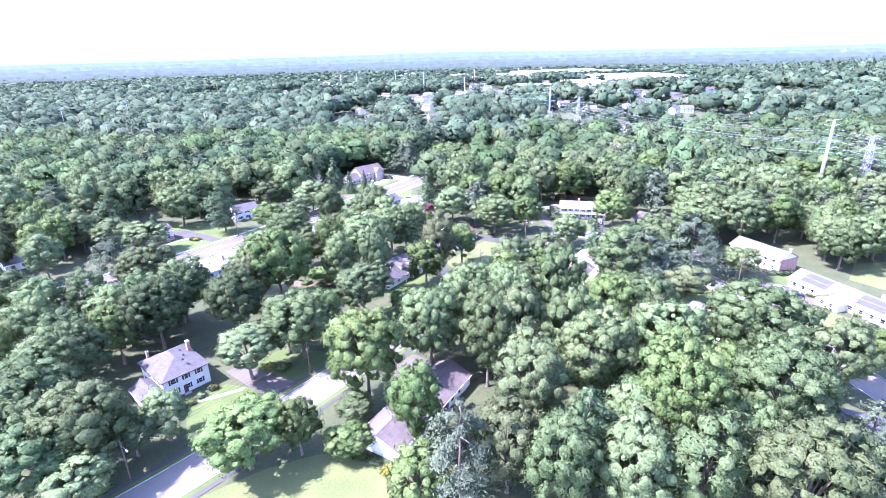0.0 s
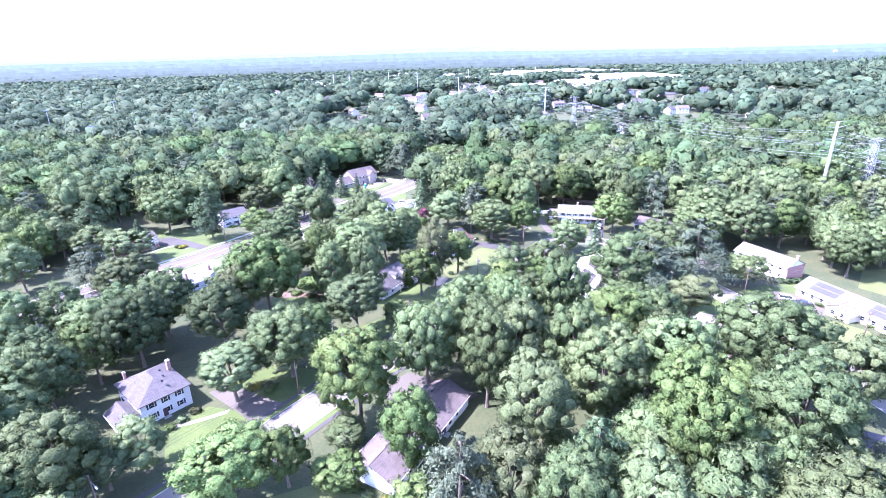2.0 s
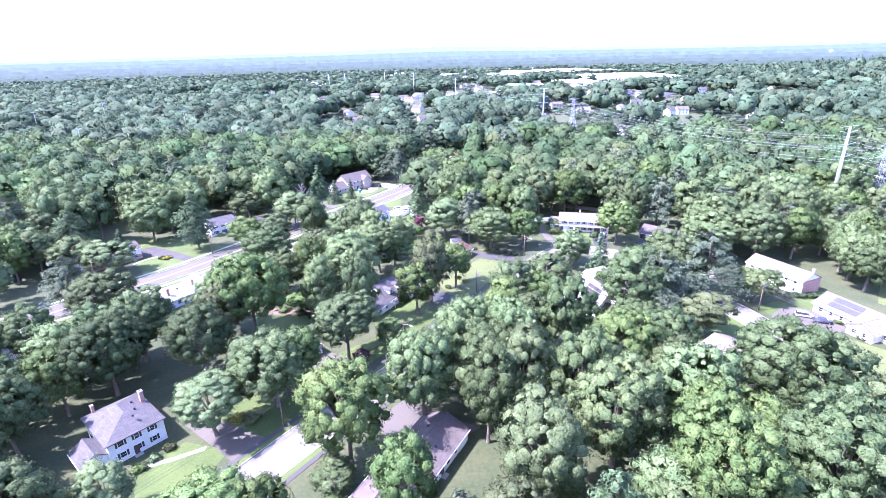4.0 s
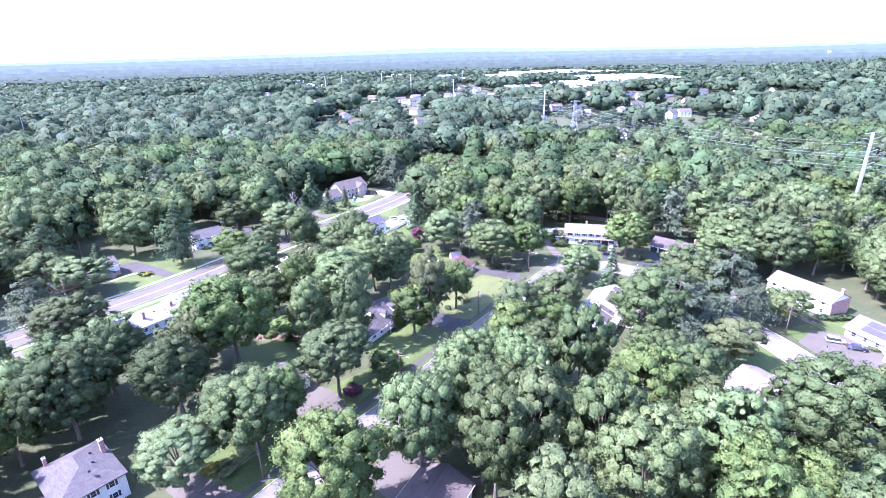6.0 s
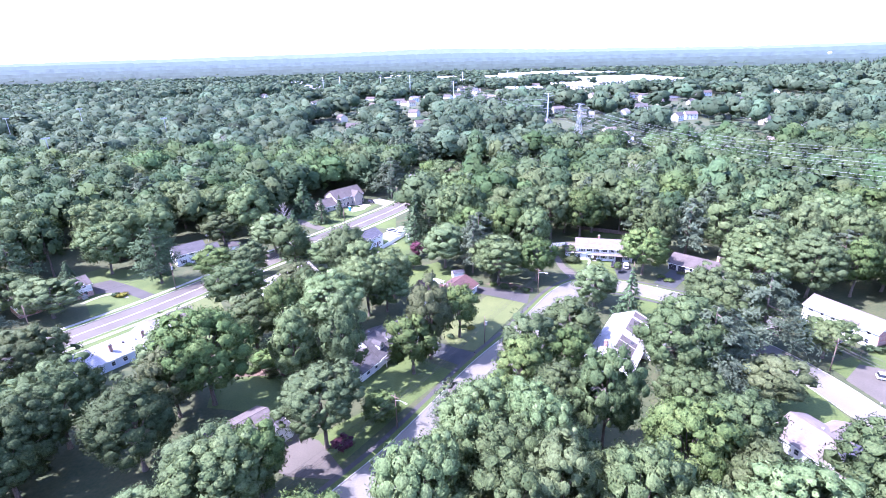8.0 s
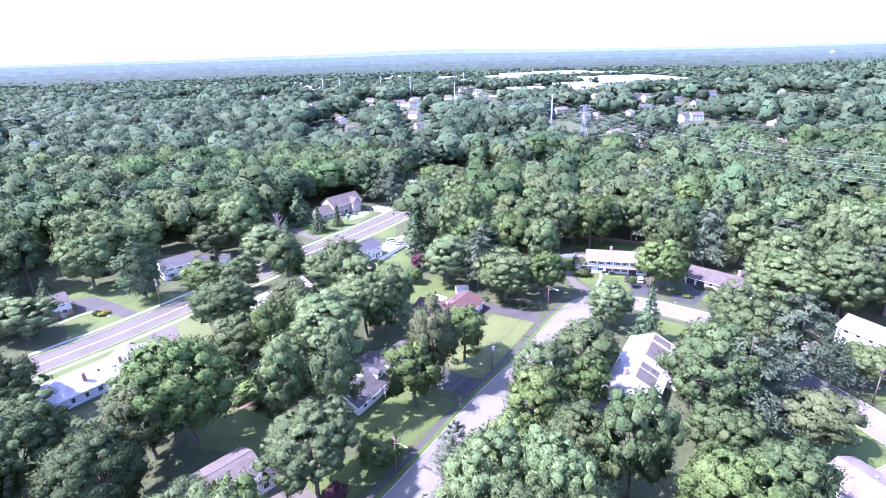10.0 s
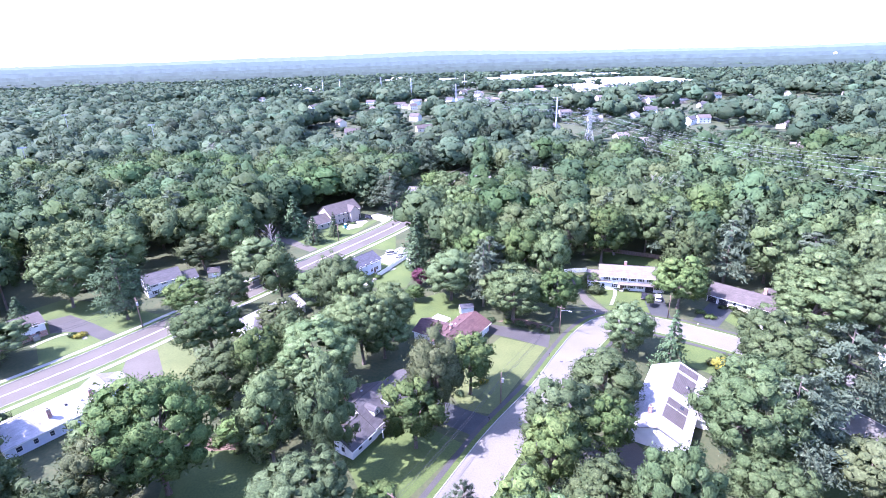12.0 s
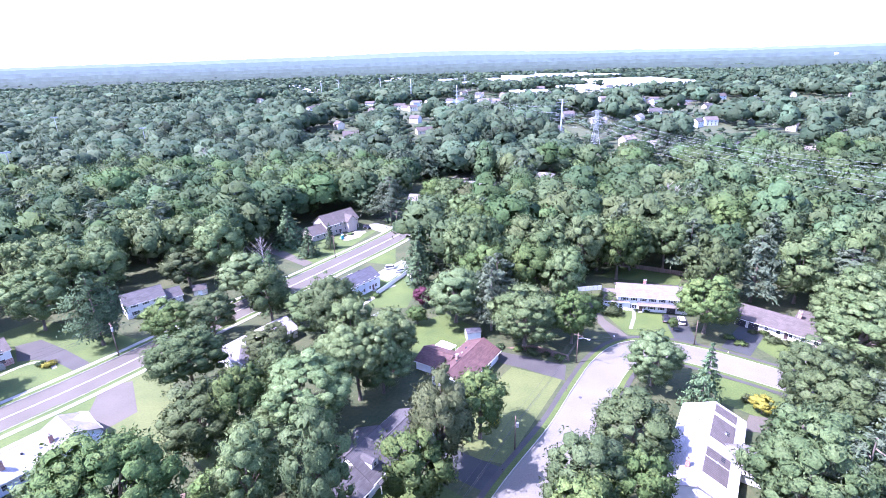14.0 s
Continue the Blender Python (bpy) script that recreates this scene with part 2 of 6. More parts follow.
ROOF_RED = shingles("brownish red shingles", (0.066, 0.031, 0.029), (0.098, 0.052, 0.046))
ROOF_DARK = shingles("slate grey shingles", (0.043, 0.043, 0.054), (0.069, 0.069, 0.082))
# Glare of full sun on light grey shingles is painted in as white.
ROOF_PALE_LIT = shingles("light shingles whitened as by full sun", (0.275, 0.260, 0.257), (0.352, 0.329, 0.321))
ROOF_TAN = shingles("warm taupe shingles", (0.061, 0.050, 0.045), (0.081, 0.068, 0.061))
GLASS = plain("dark window glass", (0.03, 0.035, 0.045), 0.08)
SHUTTER = plain("dark shutters", (0.025, 0.025, 0.03), 0.5)
DOOR = plain("dark door paint", (0.05, 0.03, 0.03), 0.5)
POLEWOOD = mottled("weathered pole timber", (0.10, 0.065, 0.05), (0.19, 0.14, 0.11), 2.0, 0.9, 6, stretch=(1, 1, 0.1))
STEEL = plain("galvanised steel", (0.320, 0.336, 0.360), 0.5, 0.5)
WIRE = plain("aluminium cable", (0.269, 0.282, 0.294), 0.5, 0.4)
DARKWIRE = plain("black cable", (0.03, 0.03, 0.03), 0.6)
SOLAR = plain("dark solar glass", (0.045, 0.045, 0.048), 0.5)
RUBBER = plain("tyre rubber", (0.02, 0.02, 0.02), 0.8)


# ---- building helpers ----
def mesh_of(name, bm, material, smooth=False):
    me = bpy.data.meshes.new(name)
    bm.to_mesh(me)
    bm.free()
    if material:
        me.materials.append(material)
    if smooth:
        for f in me.polygons:
            f.use_smooth = True
    return me


def part(name, bm, material, parent, label="", smooth=False):
    """One mesh object under a thing or a part."""
    ob = new(name, mesh_of(name, bm, material, smooth))
    ob.parent = parent
    return tagged(ob, label)


def raw_mesh(name, verts, faces_flat, per, material):
    """A mesh from arrays: faces_flat holds the corner indices of faces with per corners each."""
    me = bpy.data.meshes.new(name)
    nf = len(faces_flat) // per
    me.vertices.add(len(verts))
    me.vertices.foreach_set("co", np.asarray(verts, dtype=np.float32).ravel())
    me.loops.add(len(faces_flat))
    me.loops.foreach_set("vertex_index", np.asarray(faces_flat, dtype=np.int32))
    me.polygons.add(nf)
    me.polygons.foreach_set("loop_start", np.arange(nf, dtype=np.int32) * per)
    me.update(calc_edges=True)
    me.materials.append(material)
    return me


def box(bm, x0, y0, z0, x1, y1, z1):
    v = [bm.verts.new((x, y, z)) for z in (z0, z1) for x, y in ((x0, y0), (x1, y0), (x1, y1), (x0, y1))]
    for q in ((3, 2, 1, 0), (4, 5, 6, 7), (0, 1, 5, 4), (1, 2, 6, 5), (2, 3, 7, 6), (3, 0, 4, 7)):
        bm.faces.new([v[i] for i in q])


def a_box(x0, y0, z0, x1, y1, z1, bevel=0.0):
    bm = bmesh.new()
    box(bm, x0, y0, z0, x1, y1, z1)
    if bevel:
        bmesh.ops.bevel(bm, geom=bm.edges[:], offset=bevel, segments=1, affect='EDGES')
    return bm


def rod(bm, a, b, r0, r1=None, sides=8):
    """A tapered rod from a to b."""
    a, b = Vector(a), Vector(b)
    r1 = r0 if r1 is None else r1
    q = (b - a).to_track_quat('Z', 'Y').to_matrix()
    rings = []
    for p, r in ((a, r0), (b, r1)):
        rings.append([bm.verts.new(p + q @ Vector((r * math.cos(2 * math.pi * i / sides), r * math.sin(2 * math.pi * i / sides), 0))) for i in range(sides)])
    for i in range(sides):
        j = (i + 1) % sides
        bm.faces.new((rings[0][i], rings[0][j], rings[1][j], rings[1][i]))
    bm.faces.new(rings[1])
    bm.faces.new(rings[0][::-1])


def a_rod(a, b, r0, r1=None, sides=8):
    bm = bmesh.new()
    rod(bm, a, b, r0, r1, sides)
    return bm


def empty(name, x, y, z=0.0, turn=0.0):
    ob = new(name)
    ob.matrix_basis = pose(x, y, z, 0, 0, turn)
    return ob


# ---- ground, roads, lawns ----
def patch(name, outline, z, material, label="", thick=0.0):
    """A flat sheet with that outline, optionally with an edge of that height."""
    bm = bmesh.new()
    f = bm.faces.new([bm.verts.new((x, y, z)) for x, y in outline])
    if f.normal.z < 0 or sum((outline[i - 1][0] - outline[i][0]) * (outline[i - 1][1] + outline[i][1]) for i in range(len(outline))) > 0:
        f.normal_flip()
    bm.normal_update()
    if thick:
        r = bmesh.ops.extrude_face_region(bm, geom=[f])
        for v in r["geom"]:
            if isinstance(v, bmesh.types.BMVert):
                v.co.z += thick
    bmesh.ops.triangulate(bm, faces=bm.faces[:])
    ob = new(name, mesh_of(name, bm, material))
    return tagged(ob, label, name.split("_")[0], "", "structure")


def smooth_line(pts, step=2.5):
    """Points along a smooth curve through pts."""
    out = []
    for i in range(len(pts) - 1):
        p0, p1, p2, p3 = (Vector(pts[max(0, min(len(pts) - 1, i + k))]) for k in (-1, 0, 1, 2))
        n = max(1, int((p2 - p1).length / step))
        for j in range(n):
            t = j / n
            out.append(0.5 * ((2 * p1) + (p2 - p0) * t + (2 * p0 - 5 * p1 + 4 * p2 - p3) * t * t + (3 * p1 - p0 - 3 * p2 + p3) * t ** 3))
    out.append(Vector(pts[-1]))
    return out


def ribbon(name, line, a, b, z, material, label="", height=0.0, category="road"):
    """A strip along a line, from offset a to offset b to its right, raised by height with real edges."""
    bm = bmesh.new()
    rows = []
    for i, p in enumerate(line):
        d = (line[min(i + 1, len(line) - 1)] - line[max(i - 1, 0)]).normalized()
        r = Vector((d.y, -d.x))
        q0, q1 = p + r * a, p + r * b
        if height:
            rows.append([bm.verts.new((*q, zz)) for q, zz in ((q0, z), (q0, z + height), (q1, z + height), (q1, z))])
        else:
            rows.append([bm.verts.new((*q, z)) for q in (q0, q1)])
    for u, v in zip(rows, rows[1:]):
        for k in range(len(u) - 1):
            bm.faces.new((u[k], u[k + 1], v[k + 1], v[k]))
    bm.normal_update()
    bmesh.ops.recalc_face_normals(bm, faces=bm.faces[:])
    for f in bm.faces:
        if not height and f.normal.z < 0:
            f.normal_flip()
    return tagged(new(name, mesh_of(name, bm, material)), label, category, "", "structure")


bm = bmesh.new()
bmesh.ops.create_grid(bm, x_segments=60, y_segments=60, size=4900)
tagged(new("ground", mesh_of("ground", bm, FOREST)), "dark leaf-littered woodland ground reaching the horizon", "ground", "", "structure")

ROAD_A = smooth_line([(-80, 40), (-66, 55), (-49, 75), (-36, 94), (-22, 113), (-10, 128), (0, 143), (11, 160), (24, 177), (33, 191), (41, 202.5), (49, 209.5), (58, 210), (68, 205), (80, 196), (92, 186), (101, 178)])
ROAD_B = smooth_line([(-190, 90), (-150, 139), (-110, 187), (-95, 207.5), (-80, 231), (-51, 274), (-25, 315), (-17, 337), (-8, 372), (6, 420), (40, 480)])
ROAD_C = smooth_line([(84, 172), (91.5, 155), (95, 140), (97, 127), (100, 105), (108, 60), (118, 20)])
for nm, line, half, mat, lab in (("road_a", ROAD_A, 4.6, ASPHALT_PALE, "pale sun-bleached residential asphalt street"),
                                 ("road_b", ROAD_B, 5.6, ASPHALT, "grey asphalt through road with a double centre line"),
                                 ("road_c", ROAD_C, 4.6, ASPHALT_PALE, "pale asphalt side street on the wooded slope")):
    ribbon(nm, line, -half, half, 0.03, mat, lab)
    for s in (-1, 1):
        ribbon("kerb", line, s * half, s * (half + 0.18), 0.0, CONCRETE, "pale concrete kerb along the street", 0.16, "kerb")
for o in (-0.16, 0.16):
    ribbon("centre_line", ROAD_B, o - 0.06, o + 0.06, 0.036, PAINT, "yellowish painted centre line", 0, "road marking")
for s in (-1, 1):
    ribbon("verge", ROAD_B, s * 5.78, s * 7.4, 0.06, GRASS, "mown grass verge between kerb and pavement", 0, "verge")
    ribbon("pavement", ROAD_B, s * 7.4, s * 8.9, 0.05, CONCRETE, "pale concrete pavement slabs beside the road", 0.05, "pavement")
    ribbon("verge", ROAD_A, s * 4.78, s * 6.0, 0.06, GRASS, "worn grass verge beside the street", 0, "verge")
    ribbon("pavement", ROAD_A, s * 6.0, s * 7.2, 0.05, ASPHALT_MID, "narrow dark asphalt footway", 0.03, "pavement")


# ---- houses ----
def slope_uv(bm):
    """Lays the shingle courses along each slope."""
    uv = bm.loops.layers.uv.new("UVMap")
    for f in bm.faces:
        n = f.normal
        d = Vector((-n.y, n.x, 0))
        d = d.normalized() if d.length > 1e-4 else Vector((1, 0, 0))
        up = n.cross(d)
        for lp in f.loops:
            lp[uv].uv = (lp.vert.co.dot(d), lp.vert.co.dot(up))


def gable_body(L, D, eave, ridge):
    bm = bmesh.new()
    prof = [(-D / 2, 0), (D / 2, 0), (D / 2, eave), (0, ridge), (-D / 2, eave)]
    a = [bm.verts.new((-L / 2, y, z)) for y, z in prof]
    b = [bm.verts.new((L / 2, y, z)) for y, z in prof]
    bm.faces.new(a), bm.faces.new(b[::-1])
    for i in range(5):
        j = (i + 1) % 5
        bm.faces.new((a[i], b[i], b[j], a[j]))
    bmesh.ops.recalc_face_normals(bm, faces=bm.faces[:])
    return bm


def gable_roof(L, D, eave, ridge, over=0.45, thick=0.22):
    bm = bmesh.new()
    k = (ridge - eave) / (D / 2)
    yo, zo, x = D / 2 + over, eave - over * k, L / 2 + over * 0.8
    prof = [(-yo, zo + 0.02), (0, ridge + 0.02), (yo, zo + 0.02), (yo, zo + thick), (0, ridge + thick), (-yo, zo + thick)]
    a, b = [bm.verts.new((-x, y, z)) for y, z in prof], [bm.verts.new((x, y, z)) for y, z in prof]
    for i in range(6):
        j = (i + 1) % 6
        bm.faces.new((a[i], b[i], b[j], a[j]))
    for r in (a, b):
        bm.faces.new((r[0], r[1], r[4], r[5])), bm.faces.new((r[1], r[2], r[3], r[4]))
    bmesh.ops.recalc_face_normals(bm, faces=bm.faces[:])
    bm.normal_update()
    slope_uv(bm)
    return bm


def hip_roof(L, D, eave, ridge, over=0.5, thick=0.2):
    bm = bmesh.new()
    x, y = L / 2 + over, D / 2 + over
    rl = max(0.6, (L - D) / 2 + 0.6)
    lo = [bm.verts.new(p) for p in ((-x, -y, eave), (x, -y, eave), (x, y, eave), (-x, y, eave))]
    up = [bm.verts.new(p) for p in ((-x, -y, eave + thick), (x, -y, eave + thick), (x, y, eave + thick), (-x, y, eave + thick))]
    r0, r1 = bm.verts.new((-rl, 0, ridge)), bm.verts.new((rl, 0, ridge))
    bm.faces.new(lo[::-1])
    for i in range(4):
        j = (i + 1) % 4
        bm.faces.new((lo[i], lo[j], up[j], up[i]))
    bm.faces.new((up[0], up[1], r1, r0)), bm.faces.new((up[1], up[2], r1)), bm.faces.new((up[2], up[3], r0, r1)), bm.faces.new((up[3], up[0], r0))
    bmesh.ops.recalc_face_normals(bm, faces=bm.faces[:])
    bm.normal_update()
    slope_uv(bm)
    return bm


def on_wall(side, u, z, L, D):
    """The place and turn of an opening at u along a wall (f, b: the long walls; l, r: the ends)."""
    return {"f": pose(u, -D / 2, z), "b": pose(-u, D / 2, z, 0, 0, 180), "r": pose(L / 2, u, z, 0, 0, 90), "l": pose(-L / 2, -u, z, 0, 0, -90)}[side]


def window(parent, m, w=1.0, h=1.35, shutters=False):
    win = part("window", a_box(-w / 2, -0.05, -h / 2, w / 2, 0.02, h / 2), TRIM, parent, "white-framed window with dark glass")
    win.matrix_basis = m
    for s in (-1, 1):
        z0, z1 = (0.03, h / 2 - 0.08) if s > 0 else (-h / 2 + 0.08, -0.03)
        part("pane", a_box(-w / 2 + 0.08, -0.075, z0, w / 2 - 0.08, -0.03, z1), GLASS, win)
    if shutters:
        for s in (-1, 1):
            part("shutter", a_box(s * (w / 2 + 0.24) - 0.2, -0.06, -h / 2, s * (w / 2 + 0.24) + 0.2, 0.0, h / 2), SHUTTER, win)
    return win


def house_block(parent, L, D, eave, ridge, wall, roof, hip=False, m=None, storeys=1, sides="fblr", shutters=False, spacing=2.9, over=0.45, ends=None, skip=()):
    body = part("wall", a_box(-L / 2, -D / 2, 0, L / 2, D / 2, eave) if hip else gable_body(L, D, eave, ridge), wall, parent)
    rf = part("roof", hip_roof(L, D, eave, ridge) if hip else gable_roof(L, D, eave, ridge, over), roof, parent)
    if not hip:
        cap = bmesh.new()
        rod(cap, (-L / 2 - over * 0.8, 0, ridge + 0.2), (L / 2 + over * 0.8, 0, ridge + 0.2), 0.09, sides=6)
        part("ridge_cap", cap, roof, rf)
        k = (ridge - eave) / (D / 2)
        for s in (-1, 1):
            y = s * (D / 2 + over + 0.05)
            part("gutter", a_box(-L / 2 - over * 0.7, y - 0.06, eave - over * k - 0.02, L / 2 + over * 0.7, y + 0.06, eave - over * k + 0.12), TRIM, rf)
    if m is not None:
        body.matrix_basis = rf.matrix_basis = m
    for side in sides:
        run = L if side in "fb" else D
        k = max(1, int((run - 1.2) / spacing))
        for st in range(storeys):
            for i in range(k):
                u = (i - (k - 1) / 2) * (run - 1.6) / k
                if (side, st, i) in skip:
                    continue
                window(body, on_wall(side, u, 1.65 + st * 2.7, L, D), 1.0 if i % 3 else 1.25, 1.3, shutters)
    return body, rf


def chimney(parent, x, y, z0, z1, mat=None, w=0.8):
    c = part("chimney", a_box(-w / 2, -w / 2 * 0.8, z0, w / 2, w / 2 * 0.8, z1, 0.02), mat or BRICK, parent, "red brick chimney stack")
    c.matrix_basis = pose(x, y, 0)
    part("cap", a_box(-w / 2 - 0.06, -w * 0.4 - 0.06, z1 - 0.14, w / 2 + 0.06, w * 0.4 + 0.06, z1 + 0.05, 0.02), CONCRETE, c)
    part("flue", a_rod((0, 0, z1 + 0.03), (0, 0, z1 + 0.35), 0.14, 0.12, 8), SOIL, c)
    return c


def vents(parent, L, D, eave, ridge, spots):
    """Pipes and box vents on a roof: along the ridge, share of the half depth."""
    for u, v in spots:
        z = ridge - abs(v) * (ridge - eave)
        vb = part("vent", a_box(-0.22, -0.2, -0.1, 0.22, 0.2, 0.42, 0.03), STEEL if int(u * 7) % 2 else ROOF_DARK, parent)
        vb.matrix_basis = pose(u, v * D / 2, z + 0.15)


def front_door(body, side, u, L, D, w=1.0, mat=None, name="door", h=2.1):
    d = part(name, a_box(-w / 2 - 0.1, -0.05, 0, w / 2 + 0.1, 0.02, h + 0.1), TRIM, body)
    d.matrix_basis = on_wall(side, u, 0.15, L, D)
    leaf = part("leaf", a_box(-w / 2, -0.08, 0.0, w / 2, -0.03, h), mat or DOOR, d)
    part("step", a_box(-w / 2 - 0.3, -1.1, -0.15, w / 2 + 0.3, -0.05, 0.0, 0.02), CONCRETE, d)
    return d


def garage_door(body, side, u, L, D, w=2.6, h=2.2, mat=None, arched=False):
    d = part("garage_door", a_box(-w / 2 - 0.12, -0.05, 0, w / 2 + 0.12, 0.02, h + 0.12), TRIM, body)
    d.matrix_basis = on_wall(side, u, 0.0, L, D)
    for i in range(4):
        part("panel", a_box(-w / 2, -0.09, i * h / 4 + 0.015, w / 2, -0.03, (i + 1) * h / 4 - 0.015), mat or TRIM, d)
    return d


def dormer(parent, x, y, z, w=1.5, h=1.35, depth=2.2):
    """A gabled dormer whose front looks down the local -y slope."""
    d = part("dormer", gable_body(depth, w, h, h + 0.6), WHITE, parent, "white gabled dormer with its own little roof")
    d.matrix_basis = pose(x, y, z, 0, 0, -90)
    part("dormer_roof", gable_roof(depth, w, h, h + 0.6, 0.15, 0.1), ROOF_GREY, d)
    window(d, on_wall("r", 0, h * 0.52, depth, w), 0.8, 1.0)
    return d


HOUSES = []
WOODHOUSES = []      # those that stand close under trees


def house(label, x, y, turn, L, D, eave, ridge, wall, roof, z=0.0, **kw):
    h = empty("house", x, y, z, turn)
    HOUSES.append((x, y, max(L * 0.5 * abs(math.cos(radians(turn))) + D * 0.5 * abs(math.sin(radians(turn))), 5.0) + 1.5))
    body, rf = house_block(h, L, D, eave, ridge, wall, roof, **kw)
    tagged(h, label, "house")
    return h, body, rf


# white house with a hip roof beside the street bend
h, b, r = house("white two-storey house with a grey hip roof", -69.4, 103.0, -40.0, 13.6, 10.8, 5.2, 8.0, WHITE, ROOF_GREY, hip=True, storeys=2, sides="rf", shutters=True, spacing=2.8)
chimney(h, -2.0, 4.9, 4.5, 8.6, w=1.0), chimney(h, -5.8, -3.6, 4.5, 8.0, w=0.7)
wb, wr = house_block(h, 6.6, 5.2, 2.8, 4.4, WHITE, ROOF_GREY, m=pose(2.8, -7.6, 0), sides="fr")
front_door(b, "r", -0.6, 13.6, 10.8)
vents(r, 13.6, 10.8, 5.2, 8.0, ((1.5, 0.4), (-2, 0.5), (4.6, 0.15)))
for v in (-5.4, 5.4):
    part("downpipe", a_rod((6.86, v, 0), (6.86, v, 5.2), 0.05, 0.05, 6), TRIM, h)

# long ranch house below the flight line
h, b, r = house("long white ranch house with a pinkish grey roof", -7.0, 89.8, 60.5, 30.0, 10.4, 2.9, 5.1, WHITE, ROOF_PINK, sides="f")
chimney(h, 2.0, 2.0, 3.0, 6.0), vents(r, 30, 10.4, 2.9, 5.1, ((6, -0.5), (-4, 0.45), (10, 0.3)))
front_door(b, "f", 4, 30, 10.4), garage_door(b, "f", 12.5, 30, 10.4)

# cape with two dormers
h, b, r = house("white cape house with grey roof and two dormers", -20.0, 169.2, 57.0, 9.8, 12.6, 2.9, 6.3, WHITE, ROOF_GREY, sides="fl", over=0.5)
for u in (-2.3, 2.3):
    dormer(h, u, -3.4, 4.0, 1.9, 1.3, 3.0)
chimney(h, -2.6, 4.4, 3.2, 6.6, w=1.0)
house_block(h, 10.4, 10.4, 2.7, 5.2, WHITE, ROOF_GREY, m=pose(9.6, -2.6, 0), sides="f")
wb, wr = house_block(h, 8.0, 8.6, 2.6, 4.7, WHITE, ROOF_GREY, m=pose(-8.6, -2.2, 0), sides="fl")
front_door(b, "f", 0, 9.8, 12.6), garage_door(wb, "l", 0, 8, 8.6)
part("porch_roof", a_box(-4.4, -7.9, 2.45, 4.4, -6.2, 2.6, 0.03), ROOF_GREY, h)
for u in (-4.1, 0.0, 4.1):
    part("porch_post", a_box(u - 0.09, -7.75, 0, u + 0.09, -7.57, 2.45), TRIM, h)
vents(r, 9.8, 12.6, 2.9, 6.3, ((1.0, 0.4),))

# red-roofed house
h, b, r = house("white bungalow with a brownish red shingle roof", 2.6, 202.0, 57.0, 18.6, 9.6, 2.9, 5.1, WHITE, ROOF_RED, sides="fl", over=0.6)
house_block(h, 9.0, 8.6, 2.7, 4.5, WHITE, ROOF_RED, m=pose(-1.5, 7.8, 0, 0, 0, 90), sides="l")
chimney(h, -2.4, 1.4, 4.2, 6.1, w=0.9)
vents(r, 18.6, 9.6, 2.9, 5.1, ((-3.8, 0.12), (1, 0.4), (4, 0.5)))
front_door(b, "f", -2, 18.6, 9.6), garage_door(b, "f", 6.5, 18.6, 9.6)

# long white-roofed house across the street
h, b, r = house("long white house with pale grey ribbed roofs", 49.2, 167.6, 57.0, 27.0, 11.6, 3.0, 5.6, WHITE, ROOF_PALE_LIT, sides="fb", over=0.5)
chimney(h, -8.5, 2.4, 3.5, 6.6, w=0.9)
wb, wr = house_block(h, 9.0, 8.0, 2.6, 4.4, WHITE, ROOF_PALE, m=pose(2.0, -6.0, 0, 0, 0, 90), sides="l")
vents(r, 27, 11.6, 3.0, 5.6, ((5, -0.5), (2, -0.6), (-5, -0.4), (7, 0.4)))
for u0, u1 in ((1.5, 9.0), (-4.5, -2.0), (-9.5, -5.0), (10.3, 13.0)):
    rp = part("roof_panel", a_box(u0, -4.9, 0, u1, -0.2, 0.06), ROOF_PINK, r, "mauve grey ribbed roofing panel")
    rp.matrix_basis = pose(0, 0, 5.6 + 0.24, 24.1)
    for i in range(int((u1 - u0) / 0.5)):
        part("rib", a_box(u0 + 0.25 + i * 0.5, -4.9, 0.06, u0 + 0.31 + i * 0.5, -0.2, 0.11), ROOF_PALE, rp)
for u in (5.5, -3.0):
    sk = part("skylight", a_box(-0.6, -0.4, 0, 0.6, 0.4, 0.12, 0.02), GLASS, r)
    sk.matrix_basis = pose(u, -3.2, 5.6 - 3.2 / 5.8 * 2.6 + 0.2, 24)
front_door(b, "b", 2, 27, 11.6)

# white split-level at the bend
h, b, r = house("white two-storey split-level with pinkish roof", 64.8, 236.6, -13.4, 21.5, 9.0, 5.3, 7.5, WHITE, ROOF_PINK_LIT, storeys=2, sides="flr", shutters=True, over=0.6)
part("porch_roof", gable_roof(15.0, 2.4, 2.75, 3.1, 0.2), ROOF_PINK_LIT, h).matrix_basis = pose(3.0, -5.0, 0)
house_block(h, 7.5, 8.0, 3.2, 5.4, WHITE, ROOF_PINK_LIT, m=pose(-11.0, -0.6, 0), sides="fl")
chimney(h, -2, 1.4, 5.5, 8.6), front_door(b, "f", -3.4, 21.5, 9.0), garage_door(b, "f", 5.8, 21.5, 9.0, mat=SHUTTER)
vents(r, 21.5, 9, 5.3, 7.5, ((2, 0.3), (6, 0.3), (8, 0.35)))

# ranch with two garage doors
h, b, r = house("cream ranch house with taupe roof and double garage", 97.3, 218.6, -45.5, 23.0, 10.2, 2.7, 5.0, CREAM, ROOF_TAN, sides="fr", over=0.6, skip=(("f", 0, 0), ("f", 0, 1)))
for u in (-9.8, -6.4):
    garage_door(b, "f", u, 23, 10.2, 2.7, 2.25, SHUTTER)
